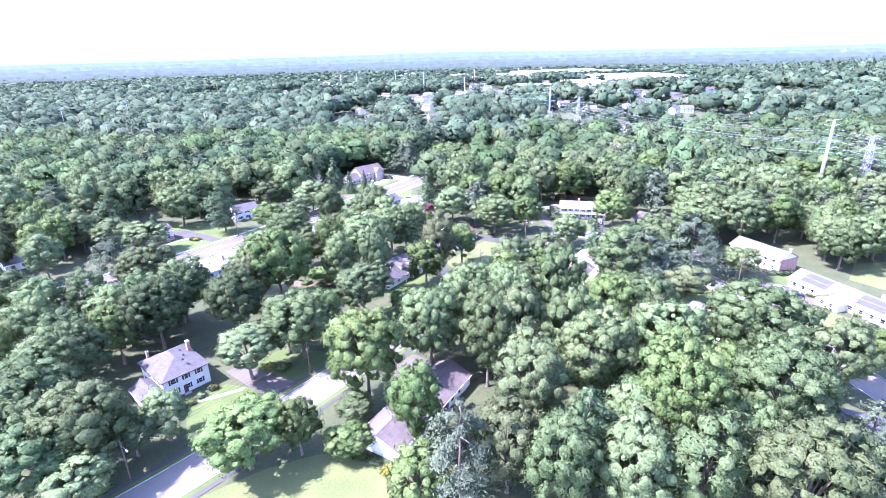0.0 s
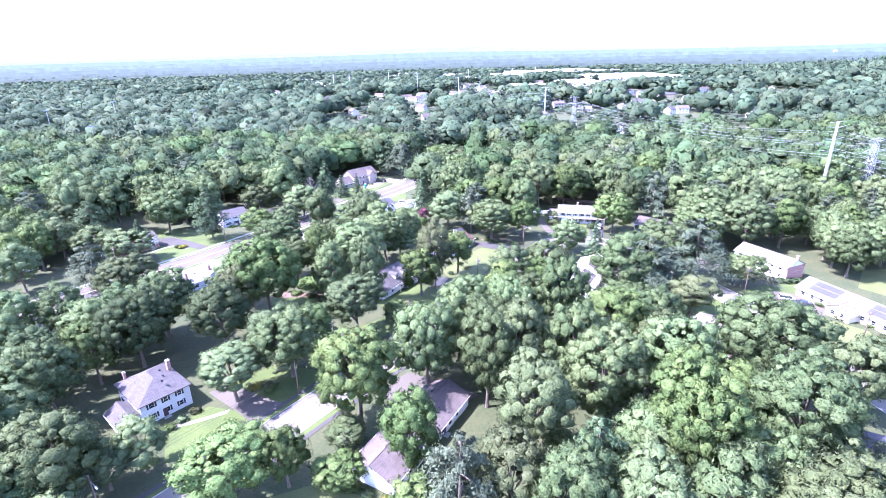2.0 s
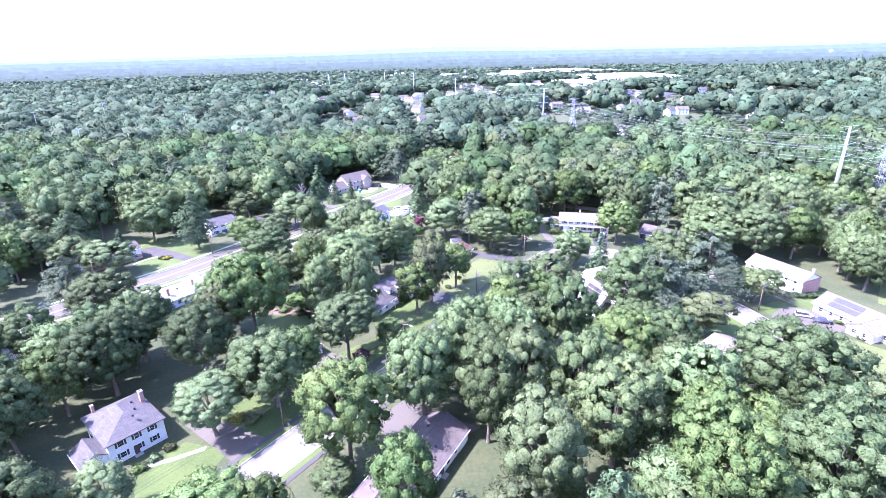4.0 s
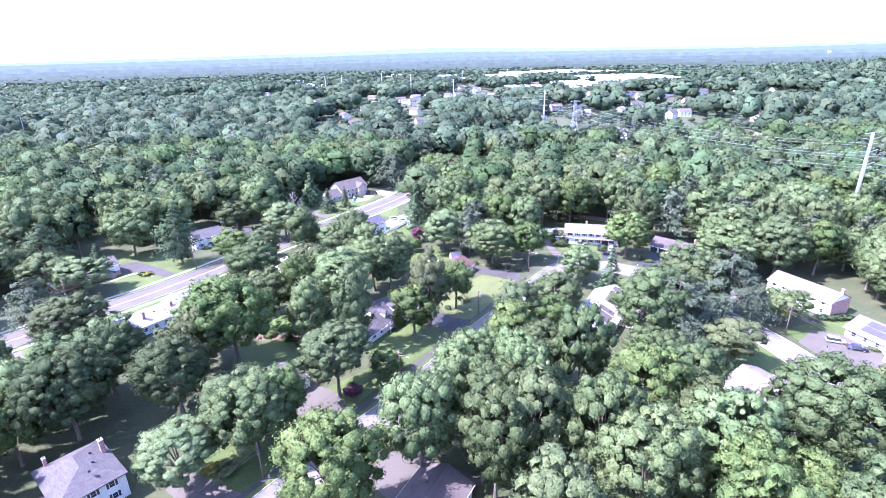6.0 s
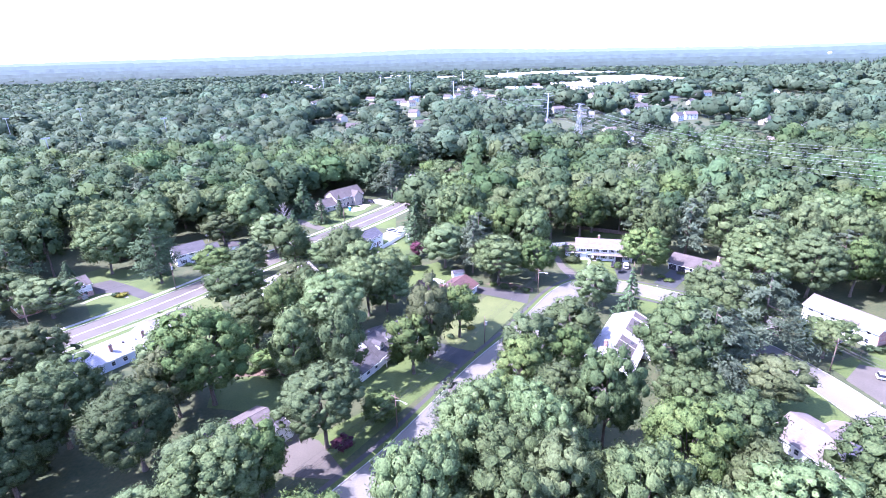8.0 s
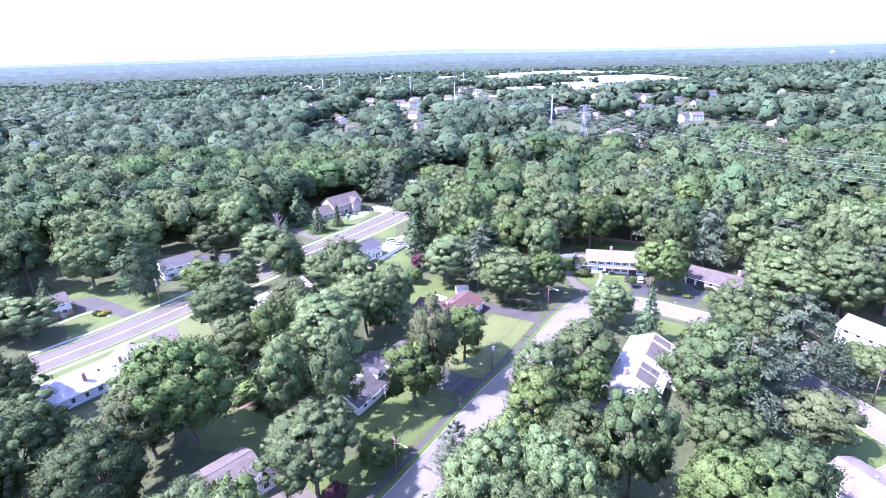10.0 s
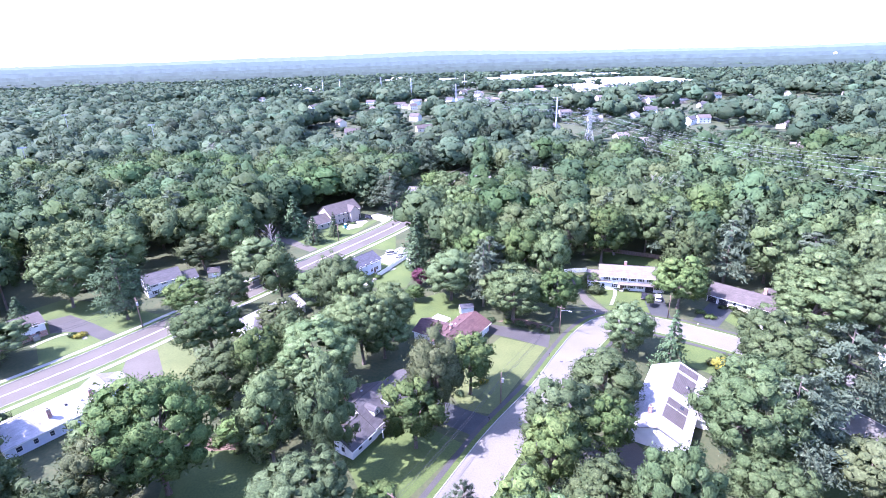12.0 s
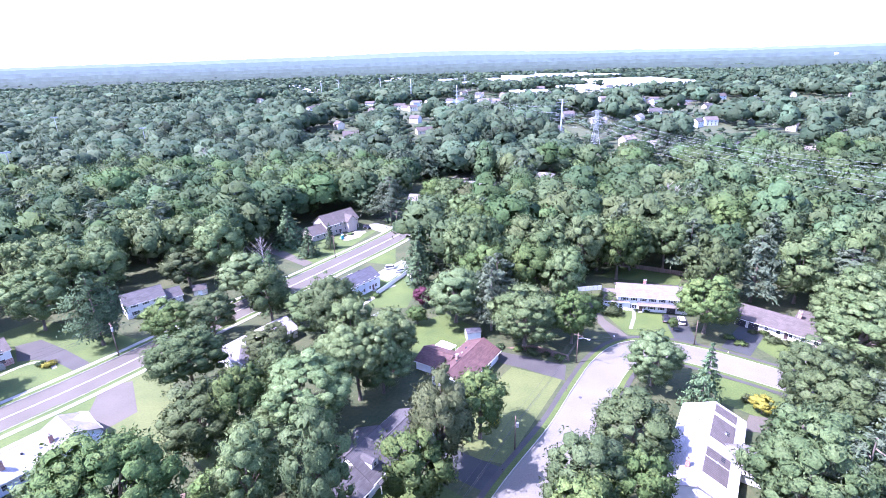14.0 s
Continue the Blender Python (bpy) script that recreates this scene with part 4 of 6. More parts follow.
def broad_crown(rng, puffs, fine, leaves_n, long, wide, R, H, flat=False, core=0.86, single=False, whole=0.5):
    """A broadleaf crown: leafy clumps of many sizes over an uneven domed form, dense small leaf sprays on each clump.
    Triangles only; returns points, triangles, limb tips and the soft normals that foliage shows."""
    k = np.arange(puffs) + 0.5
    lat, lon = np.arccos(1 - 1.74 * k / puffs), np.pi * (1 + 5 ** 0.5) * k + rng.uniform(0, 6)
    dirs = np.stack([np.cos(lon) * np.sin(lat), np.sin(lon) * np.sin(lat), np.cos(lat)], 1) + rng.normal(size=(puffs, 3)) * 0.14
    dirs /= np.linalg.norm(dirs, axis=1, keepdims=True)
    mid, hz = (0.585, 0.40) if not flat else (0.68, 0.29)
    az = np.arctan2(dirs[:, 1], dirs[:, 0])
    lobes = 1 + 0.13 * np.sin(2 * az + rng.uniform(0, 6)) + 0.10 * np.sin(5 * az + rng.uniform(0, 6)) * np.sin(3 * lat)
    skew = rng.uniform(0.70, 1.08, (puffs, 1))
    size = R * rng.uniform(0.45, 1.5, puffs) * min(0.60, 2.0 / math.sqrt(puffs))
    cen = dirs * np.stack([R * 0.80 * lobes, R * 0.80 * lobes, H * hz * 0.84 * lobes], 1) * skew
    cen[:, 2] += H * mid
    squash = rng.uniform((0.8, 0.8, 0.45 if flat else 0.6), (1.25, 1.25, 0.75 if flat else 1.0), (puffs, 3))
    centre = np.array([0, 0, H * (mid - 0.05)])
    bv, bf = BALLS[fine]
    vs, fs, ns, base = [], [], [], 0
    for c, r, d, sq in zip(cen, size, dirs, squash):
        v = bv * (r * core * rng.uniform(0.78, 1.12, (len(bv), 1))) * sq
        f = bf[bv[bf].mean(1) @ d > -0.25]
        vs.append(v + c), fs.append(f + base), ns.append(bv * (1.3 - whole) + d * whole)
        base += len(v)
    if leaves_n:
        pick = rng.choice(puffs, leaves_n, p=size ** 2 / (size ** 2).sum())
        d = sphere_dirs(rng, leaves_n) + dirs[pick] * 0.75 + np.array([0, 0, 0.2])
        d /= np.linalg.norm(d, axis=1, keepdims=True)
        c = cen[pick] + d * (size[pick] * rng.uniform(0.90, 1.22, leaves_n))[:, None] * squash[pick]
        c += rng.normal(size=(leaves_n, 3)) * (size[pick] * 0.14)[:, None]
        tilt = d * 0.45 + np.array([0, 0, 0.2]) + rng.normal(size=(leaves_n, 3)) * 0.8
        soft = d * (1.1 - whole) + dirs[pick] * whole + rng.normal(size=(leaves_n, 3)) * 0.45
        q = leaf_quads(rng, c, tilt, long, wide)
        if single:
            q = q.reshape(-1, 4, 3)[:, [0, 1, 2]].reshape(-1, 3)
            vs.append(q), fs.append(np.arange(leaves_n * 3).reshape(-1, 3) + base), ns.append(np.repeat(soft, 3, 0))
        else:
            i = np.arange(leaves_n)[:, None] * 4 + base
            vs.append(q), fs.append(np.concatenate([i + np.array([0, 1, 2]), i + np.array([0, 2, 3])])), ns.append(np.repeat(soft, 4, 0))
    n = np.concatenate(ns)
    n /= np.linalg.norm(n, axis=1, keepdims=True)
    return np.concatenate(vs), np.concatenate(fs).ravel(), [tuple(p) for p in (cen[::max(1, puffs // 12)] - centre) * 0.8 + centre], n


def quads_to_tris(v):
    i = np.arange(len(v) // 4)[:, None] * 4
    return np.concatenate([i + np.array([0, 1, 2]), i + np.array([0, 2, 3])]).ravel()


def wood_mesh(kind, limbs, R, H, material):
    bm = bmesh.new()
    top = 0.95 if kind in ("pine", "spruce", "loose") else 0.6
    r0 = 0.022 * H
    pts = [(0, 0, 0), (0.02 * R, -0.03 * R, H * 0.3), (-0.02 * R, 0.02 * R, H * top)]
    rod(bm, pts[0], (0, 0, H * 0.05), r0 * 1.35, r0, 8)
    rod(bm, (0, 0, H * 0.05), pts[1], r0, r0 * 0.72, 8)
    rod(bm, pts[1], pts[2], r0 * 0.72, r0 * 0.2, 7)
    for i, p in enumerate(limbs[::1] if top < 0.9 else limbs[::5]):
        base = Vector((0, 0, H * (0.26 + 0.02 * (i % 8)))) if top < 0.9 else Vector((0, 0, p[2]))
        tip = Vector(p)
        kink = base.lerp(tip, 0.5) + Vector((0, 0, 0.06 * H if top < 0.9 else 0))
        rod(bm, base, kink, r0 * 0.42, r0 * 0.26, 4)
        rod(bm, kink, tip, r0 * 0.26, r0 * 0.08, 4)
    return mesh_of("trunk", bm, material)


KINDS = {   # shape, leaves, leaf length and width, label, category
    "oak": ("oak", OAK, 0.30, 0.20, "tall broad-crowned oak in dusty green leaf", "tree"),
    # deepoak: the same oak with shade painted into its leaves
    "deepoak": ("oak", OAK_SHADED, 0.30, 0.20, "tall broad-crowned oak in leaf darkened as in shade", "tree"),
    "maple": ("oak", MAPLE, 0.30, 0.21, "round-crowned maple in fresh green leaf", "tree"),
    "dusty": ("oak", DUSTY, 0.26, 0.17, "grey-green broadleaf tree with a loose crown", "tree"),
    "rusty": ("oak", RUSTY, 0.27, 0.18, "broadleaf tree with browning late-summer leaves", "tree"),
    "lime": ("oak", LIME, 0.28, 0.19, "broad yellow-green leafy tree", "tree"),
    "limeoak": ("oak", LIME, 0.28, 0.19, "broad yellow-green leafy tree", "tree"),
    "gold": ("oak", GOLD, 0.20, 0.14, "rounded golden yellow garden shrub", "shrub"),
    "purple": ("oak", PURPLE, 0.24, 0.17, "small purple-leaved ornamental garden tree", "tree"),
    "locust": ("locust", OAK, 0.30, 0.13, "wide spreading locust tree with feathery leaves", "tree"),
    "locustp": ("locust", DUSTY, 0.28, 0.13, "flat-topped pale green locust tree", "tree"),
    "pine": ("pine", NEEDLE, 0.40, 0.15, "tall white pine with layered blue-green boughs", "pine"),
    "bluepine": ("pine", NEEDLE, 0.38, 0.14, "silvery blue-green conifer with open boughs", "conifer"),
    "loosepine": ("loose", DARKNEEDLE, 0.38, 0.16, "tall dark ragged conifer", "conifer"),
    "spruce": ("spruce", DARKNEEDLE, 0.42, 0.17, "dark green cone-shaped spruce", "spruce"),
    "darkspruce": ("spruce", DARKNEEDLE, 0.42, 0.18, "tall dark spruce with drooping boughs", "spruce"),
}
REF = {}


GIRTH = ((5.8, 16.5), (8.4, 20.5), (11.4, 24.0))      # radius and height of the small, middling and great models


def tree_model(kind, level, variant, girth):
    """Meshes of crown and trunk at one of three reference sizes; fewer and larger leaf sprays farther off."""
    key = (kind, level, variant, girth)
    if key not in REF:
        shape, mat, lo, wi, label, cat = KINDS[kind]
        rng = np.random.default_rng(sum(map(ord, kind)) * 13 + level * 7 + variant + 101 * girth)
        R, H = GIRTH[girth]
        area = (R / 8.4) ** 2
        puffs, n, grow = ((190, 7800, 0.86), (140, 5200, 1.10), (84, 2600, 1.55))[level]
        puffs, n = int(puffs * area), int(n * area)
        if kind in ("gold", "purple"):
            puffs, n, grow = 40, 900, 1.5
        if shape in ("oak", "locust"):
            v, f, limbs, soft = broad_crown(rng, puffs, 1, n, lo * grow, wi * grow, R, H, shape == "locust", 0.90, True)
        else:
            c, d, limbs = crown_points(shape, rng, int((6200, 4200, 2300)[level] * area), R, H)
            v = leaf_quads(rng, c, d, lo * grow, wi * grow)
            f = quads_to_tris(v)
            out = np.repeat(c, 4, 0) * np.array([1, 1, 0])
            soft = out / (np.linalg.norm(out, axis=1, keepdims=True) + 0.1) * 0.7 + np.repeat(d, 4, 0) * 0.4 + np.array([0, 0, 0.45])
            soft /= np.linalg.norm(soft, axis=1, keepdims=True)
        crown = raw_mesh("crown", v, f, 3, mat)
        crown.polygons.foreach_set("use_smooth", np.ones(len(f) // 3, dtype=bool))
        crown.normals_split_custom_set_from_vertices(soft.tolist())
        REF[key] = (crown, wood_mesh(shape, limbs, R, H, BARK))
    return REF[key]


TREES = []
tree_rng = random.Random(7)


def tree(kind, x, y, h, r, level=None):
    level = (0 if y < 140 else 1 if y < 225 else 2) if level is None else level
    girth = 0 if r < 7 else 1 if r < 9.9 else 2
    R, H = GIRTH[girth]
    crown, trunk = tree_model(kind, level, tree_rng.randrange(3 if kind == "oak" else 2), girth)
    shape, mat, lo, wi, label, cat = KINDS[kind]
    t = new(cat if cat in ("shrub",) else "tree")
    t.matrix_basis = Matrix.Translation((x, y, -0.05)) @ Matrix.Rotation(tree_rng.uniform(0, 6.28), 4, 'Z') @ Matrix.Diagonal((r / R, r / R, h / H, 1))
    for nm, me in (("crown", crown), ("trunk", trunk)):
        o = new(nm, me)
        o.parent = t
    tagged(t, label, cat, "trees of the neighbourhood")
    TREES.append((x, y, r))
    return t


tree("bluepine", 80.3, 73.8, 15.0, 5.3)
tree("bluepine", 54.9, 127.7, 8.0, 3.5)
tree("bluepine", 0.7, 132.2, 17.0, 4.6)
tree("darkspruce", -136.1, 215.3, 12.0, 6.0)
tree("darkspruce", -12.1, 258.4, 18.5, 6.2)
tree("darkspruce", -12.2, 273.1, 20.0, 8.4)
tree("deepoak", -74.9, 66.3, 17.0, 8.7)
tree("deepoak", -83.6, 73.1, 17.0, 6.6)
tree("deepoak", -85.4, 80.5, 19.8, 9.3)
tree("deepoak", -80.8, 118.4, 22.4, 10.0)
tree("deepoak", -61.9, 126.7, 21.3, 9.4)
tree("deepoak", -81.9, 133.7, 21.3, 10.7)
tree("dusty", 30.6, 59.1, 23.0, 7.2)
tree("dusty", -65.4, 63.3, 12.0, 6.0)
tree("dusty", -64.2, 76.8, 11.0, 4.6)
tree("dusty", -59.6, 81.2, 13.0, 5.3)
tree("dusty", 16.7, 81.3, 26.0, 8.6)
tree("dusty", 87.7, 94.2, 20.4, 7.6)
tree("dusty", 58.2, 103.3, 15.0, 7.8)
tree("dusty", 16.6, 104.1, 26.0, 7.4)
tree("dusty", -44.0, 115.2, 19.0, 6.5)
tree("dusty", -69.1, 152.4, 18.0, 6.7)
tree("dusty", -24.6, 152.5, 27.0, 5.8)
tree("dusty", 20.0, 153.3, 20.0, 6.5)
tree("dusty", -103.4, 153.9, 19.0, 10.1)
tree("dusty", 79.6, 182.0, 19.0, 7.3)
tree("dusty", 48.7, 193.6, 15.0, 7.5)
tree("dusty", -128.5, 194.6, 14.0, 9.6)
tree("dusty", 119.9, 196.1, 22.4, 11.1)
tree("dusty", -73.3, 223.2, 15.0, 7.5)
tree("dusty", 0.7, 229.0, 18.0, 9.6)
tree("dusty", -72.0, 250.5, 17.0, 9.5)
tree("dusty", -98.2, 261.5, 15.0, 8.0)
tree("gold", 69.5, 182.0, 4.8, 2.5)
tree("lime", -20.6, 87.1, 7.0, 4.7)
tree("lime", 78.2, 170.3, 20.0, 10.8)
tree("lime", 51.8, 237.1, 5.0, 3.4)
tree("lime", 28.8, 270.0, 22.4, 8.8)
tree("limeoak", 55.3, 55.1, 26.0, 9.8)
tree("limeoak", -70.2, 72.5, 21.0, 9.1)
tree("limeoak", 50.4, 107.9, 20.1, 7.0)
tree("limeoak", 35.0, 169.3, 15.0, 9.1)
tree("limeoak", -143.3, 197.9, 15.0, 9.8)
tree("locust", -39.0, 168.3, 15.0, 7.9)
tree("locust", -31.8, 175.9, 21.5, 11.3)
tree("locust", -24.1, 190.9, 21.0, 10.1)
tree("locustp", -50.2, 103.2, 15.0, 8.4)
tree("locustp", -25.8, 131.9, 20.0, 10.3)
tree("loosepine", -106.1, 220.8, 24.0, 8.0)
tree("maple", -5.0, 62.8, 14.0, 5.8)
tree("maple", -39.3, 73.3, 16.0, 8.9)
tree("maple", 43.6, 73.9, 28.0, 9.9)
tree("maple", -30.2, 76.9, 15.0, 4.3)
tree("maple", -20.2, 77.0, 7.0, 5.0)
tree("maple", -6.5, 78.2, 22.0, 5.6)
tree("maple", -19.0, 94.3, 25.0, 8.9)
tree("maple", 103.2, 102.5, 14.0, 4.1)
tree("maple", 42.5, 115.4, 23.0, 8.4)
tree("maple", -35.2, 118.1, 19.0, 6.1)
tree("maple", -14.6, 139.8, 8.0, 4.6)
tree("maple", -56.1, 147.4, 26.0, 11.3)
tree("maple", 30.8, 153.6, 16.0, 5.6)
tree("maple", -8.4, 158.3, 17.0, 6.3)
tree("maple", -45.2, 161.6, 7.0, 5.6)
tree("maple", -45.3, 175.5, 22.0, 6.5)
tree("maple", 4.3, 176.4, 17.8, 6.6)
tree("maple", 33.7, 214.7, 17.0, 7.2)
tree("maple", 73.8, 218.3, 18.0, 9.0)
tree("maple", -84.7, 221.4, 14.0, 8.1)
tree("maple", -11.6, 228.8, 6.0, 3.0)
tree("maple", 26.2, 241.8, 22.4, 6.8)
tree("maple", 11.6, 246.7, 19.8, 7.7)
tree("maple", 110.2, 276.8, 22.4, 9.5)
tree("maple", 90.9, 278.5, 22.4, 8.9)
tree("maple", 10.3, 285.6, 22.4, 9.5)
tree("maple", -6.5, 352.3, 19.0, 7.9)
tree("oak", 41.4, 59.1, 22.8, 6.8)
tree("oak", 19.3, 61.0, 24.0, 7.4)
tree("oak", 66.1, 79.9, 25.2, 11.1)
tree("oak", 78.1, 85.2, 11.0, 4.3)
tree("oak", 33.1, 92.3, 25.2, 10.0)
tree("oak", 9.2, 99.5, 26.0, 7.2)
tree("oak", 51.1, 100.0, 22.8, 9.3)
tree("oak", 29.0, 102.0, 26.0, 7.4)
tree("oak", 74.0, 104.1, 25.2, 12.5)
tree("oak", -4.4, 105.0, 26.0, 7.9)
tree("oak", -39.4, 112.9, 19.8, 9.2)
tree("oak", 9.6, 113.1, 24.0, 8.8)
tree("oak", 80.0, 113.2, 13.0, 6.5)
tree("oak", 5.0, 117.7, 26.0, 8.7)
tree("oak", 15.7, 117.8, 26.0, 7.9)
tree("oak", 31.7, 128.1, 26.0, 7.0)
tree("oak", 53.0, 136.4, 15.0, 7.2)
tree("oak", 56.5, 150.3, 24.0, 11.9)
tree("oak", 100.6, 160.9, 12.0, 7.1)
tree("oak", -54.5, 173.1, 17.0, 8.7)
tree("oak", -18.6, 193.5, 14.0, 7.2)
tree("oak", -67.6, 196.4, 18.0, 9.0)
tree("oak", 102.3, 198.4, 19.0, 12.5)
tree("oak", -17.0, 202.7, 19.0, 7.4)
tree("oak", 107.6, 208.3, 22.4, 12.2)
tree("oak", 20.0, 214.4, 18.0, 12.0)
tree("oak", -39.6, 225.0, 15.0, 10.6)
tree("oak", -131.0, 231.0, 21.0, 10.2)
tree("oak", 111.8, 235.7, 22.4, 9.5)
tree("oak", 36.1, 236.4, 22.4, 7.5)
tree("oak", 83.9, 237.7, 22.4, 8.7)
tree("oak", -130.2, 246.0, 23.8, 9.5)
tree("oak", -121.4, 250.4, 23.8, 9.5)
tree("oak", -146.3, 252.2, 23.8, 9.5)
tree("oak", 34.9, 257.2, 22.4, 8.3)
tree("oak", 81.0, 265.7, 22.4, 8.3)
tree("oak", -150.0, 266.3, 20.0, 12.5)
tree("oak", 68.7, 266.7, 22.4, 9.1)
tree("oak", 56.2, 267.7, 22.4, 9.0)
tree("oak", -88.4, 270.8, 23.8, 9.5)
tree("oak", -107.5, 279.0, 23.8, 9.5)
tree("oak", -128.1, 287.8, 23.8, 9.5)
tree("oak", -0.3, 289.6, 20.0, 10.0)
tree("oak", 9.9, 310.1, 21.0, 10.9)
tree("oak", -4.9, 315.5, 20.0, 9.0)
tree("oak", 3.6, 344.1, 21.0, 11.2)
tree("pine", 2.2, 63.7, 24.0, 7.6)
tree("pine", 62.1, 147.2, 24.0, 10.2)
tree("pine", 85.6, 165.0, 24.0, 11.2)
tree("pine", -124.1, 166.7, 19.0, 7.8)
tree("pine", 11.3, 223.5, 22.4, 5.8)
tree("pine", 125.0, 232.9, 20.0, 12.5)
tree("pine", 14.5, 237.5, 20.0, 9.2)
tree("pine", 98.6, 237.6, 23.8, 9.5)
tree("pine", -29.4, 338.5, 24.0, 10.9)
tree("purple", -22.0, 130.5, 4.2, 2.1)
tree("purple", -10.1, 241.6, 7.2, 3.3)
tree("rusty", 10.7, 67.1, 21.0, 7.0)
tree("rusty", 74.3, 141.2, 14.0, 6.8)
tree("rusty", -62.4, 143.0, 20.0, 7.5)
tree("rusty", -4.0, 165.2, 25.5, 6.6)
tree("rusty", -51.3, 207.5, 12.0, 6.8)
tree("spruce", 56.7, 184.1, 18.0, 5.4)
tree("spruce", -60.7, 243.3, 21.0, 7.6)
tree("spruce", -60.5, 291.5, 13.0, 5.8)
tree("spruce", -72.6, 304.9, 19.0, 9.2)


# ---- plots of the far town ----
FARHOUSES = [(-35, 767), (-21, 663), (-127, 726), (-113, 825), (-108, 911), (-99, 642), (119, 632), (164, 771), (165, 548), (169, 515), (286, 791), (244, 638),
             (279, 656), (299, 668), (218, 491), (236, 503), (250, 500), (237, 469), (364, 663), (355, 612), (244, 427), (275, 463), (290, 479), (135, 411),
             (187, 710), (356, 547), (241, 728), (-57, 946), (-183, 934)]
plot_rng = random.Random(5)
for cx, cy, sx, sy, k in ((-60, 1000, 160, 70, 10), (420, 900, 140, 90, 12), (150, 1000, 200, 80, 12), (700, 950, 150, 100, 8), (330, 1250, 300, 100, 14), (-420, 1150, 160, 80, 7)):
    for i in range(k):
        FARHOUSES.append((cx + plot_rng.uniform(-sx, sx), cy + plot_rng.uniform(-sy, sy)))
for x, y in FARHOUSES:
    if y < 440:
        HOUSES.append((x, y, 8.0))


# ---- woods that fill in between ----
def inside(x, y, poly):
    hit = False
    for i in range(len(poly)):
        (x0, y0), (x1, y1) = poly[i - 1], poly[i]
        if (y0 > y) != (y1 > y) and x < (x1 - x0) * (y - y0) / (y1 - y0) + x0:
            hit = not hit
    return hit


ROADPTS = [(p.x, p.y, w) for line, w in ((ROAD_A, 10.5), (ROAD_B, 14.5), (ROAD_C, 10.0)) for p in line]


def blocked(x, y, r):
    # Also keeps the camera's sight lines to houses, roads and lawns open.
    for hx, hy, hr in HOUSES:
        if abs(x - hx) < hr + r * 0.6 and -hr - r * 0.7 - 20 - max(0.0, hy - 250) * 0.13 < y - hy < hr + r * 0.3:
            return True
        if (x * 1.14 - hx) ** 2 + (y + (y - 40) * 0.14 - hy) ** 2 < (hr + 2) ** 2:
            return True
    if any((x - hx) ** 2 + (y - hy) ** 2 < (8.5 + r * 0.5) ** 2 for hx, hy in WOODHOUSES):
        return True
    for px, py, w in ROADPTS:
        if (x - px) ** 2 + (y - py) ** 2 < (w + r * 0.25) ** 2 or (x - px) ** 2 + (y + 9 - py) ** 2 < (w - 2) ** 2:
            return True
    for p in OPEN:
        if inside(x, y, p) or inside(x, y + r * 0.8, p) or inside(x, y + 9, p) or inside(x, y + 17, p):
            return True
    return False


# Fill trees dropped here to open the camera's view of roofs and roads.
SIGHT_GAPS = [(-40, 208), (45, 244), (171, 307), (174, 319), (12, 328), (197, 331), (188, 340), (206, 355), (88, 382), (90, 407), (-44, 53), (-24, 86), (47, 185), (44, 233), (46, 254), (11, 320), (182, 320), (187, 327), (54, 341), (79, 345), (203, 341), (57, 357), (83, 351), (83, 367), (59, 378), (84, 377), (89, 389)]
fill = random.Random(21)
MASS = []
yy = 56.0
while yy < 430:
    step = 10.8 if yy < 210 else 13.0
    xx = -(yy * 0.81 + 42)
    while xx < yy * 0.81 + 42:
        x, y = xx + fill.uniform(-3.2, 3.2), yy + fill.uniform(-3.2, 3.2)
        r = fill.uniform(5.4, 8.2) if y < 210 else fill.uniform(6.4, 11.0)
        if not blocked(x, y, r) and all((x - a) ** 2 + (y - b) ** 2 > 25 for a, b in SIGHT_GAPS) and all((x - a) ** 2 + (y - b) ** 2 > (0.52 * (r + c)) ** 2 for a, b, c in TREES):
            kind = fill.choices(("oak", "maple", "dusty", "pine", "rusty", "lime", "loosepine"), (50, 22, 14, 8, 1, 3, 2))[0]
            # on the left many oaks take the leaves with painted shade
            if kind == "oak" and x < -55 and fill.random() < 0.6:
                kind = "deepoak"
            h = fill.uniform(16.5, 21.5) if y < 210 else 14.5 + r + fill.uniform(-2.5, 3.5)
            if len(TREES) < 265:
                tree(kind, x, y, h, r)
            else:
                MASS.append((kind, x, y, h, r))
        xx += step
    yy += step


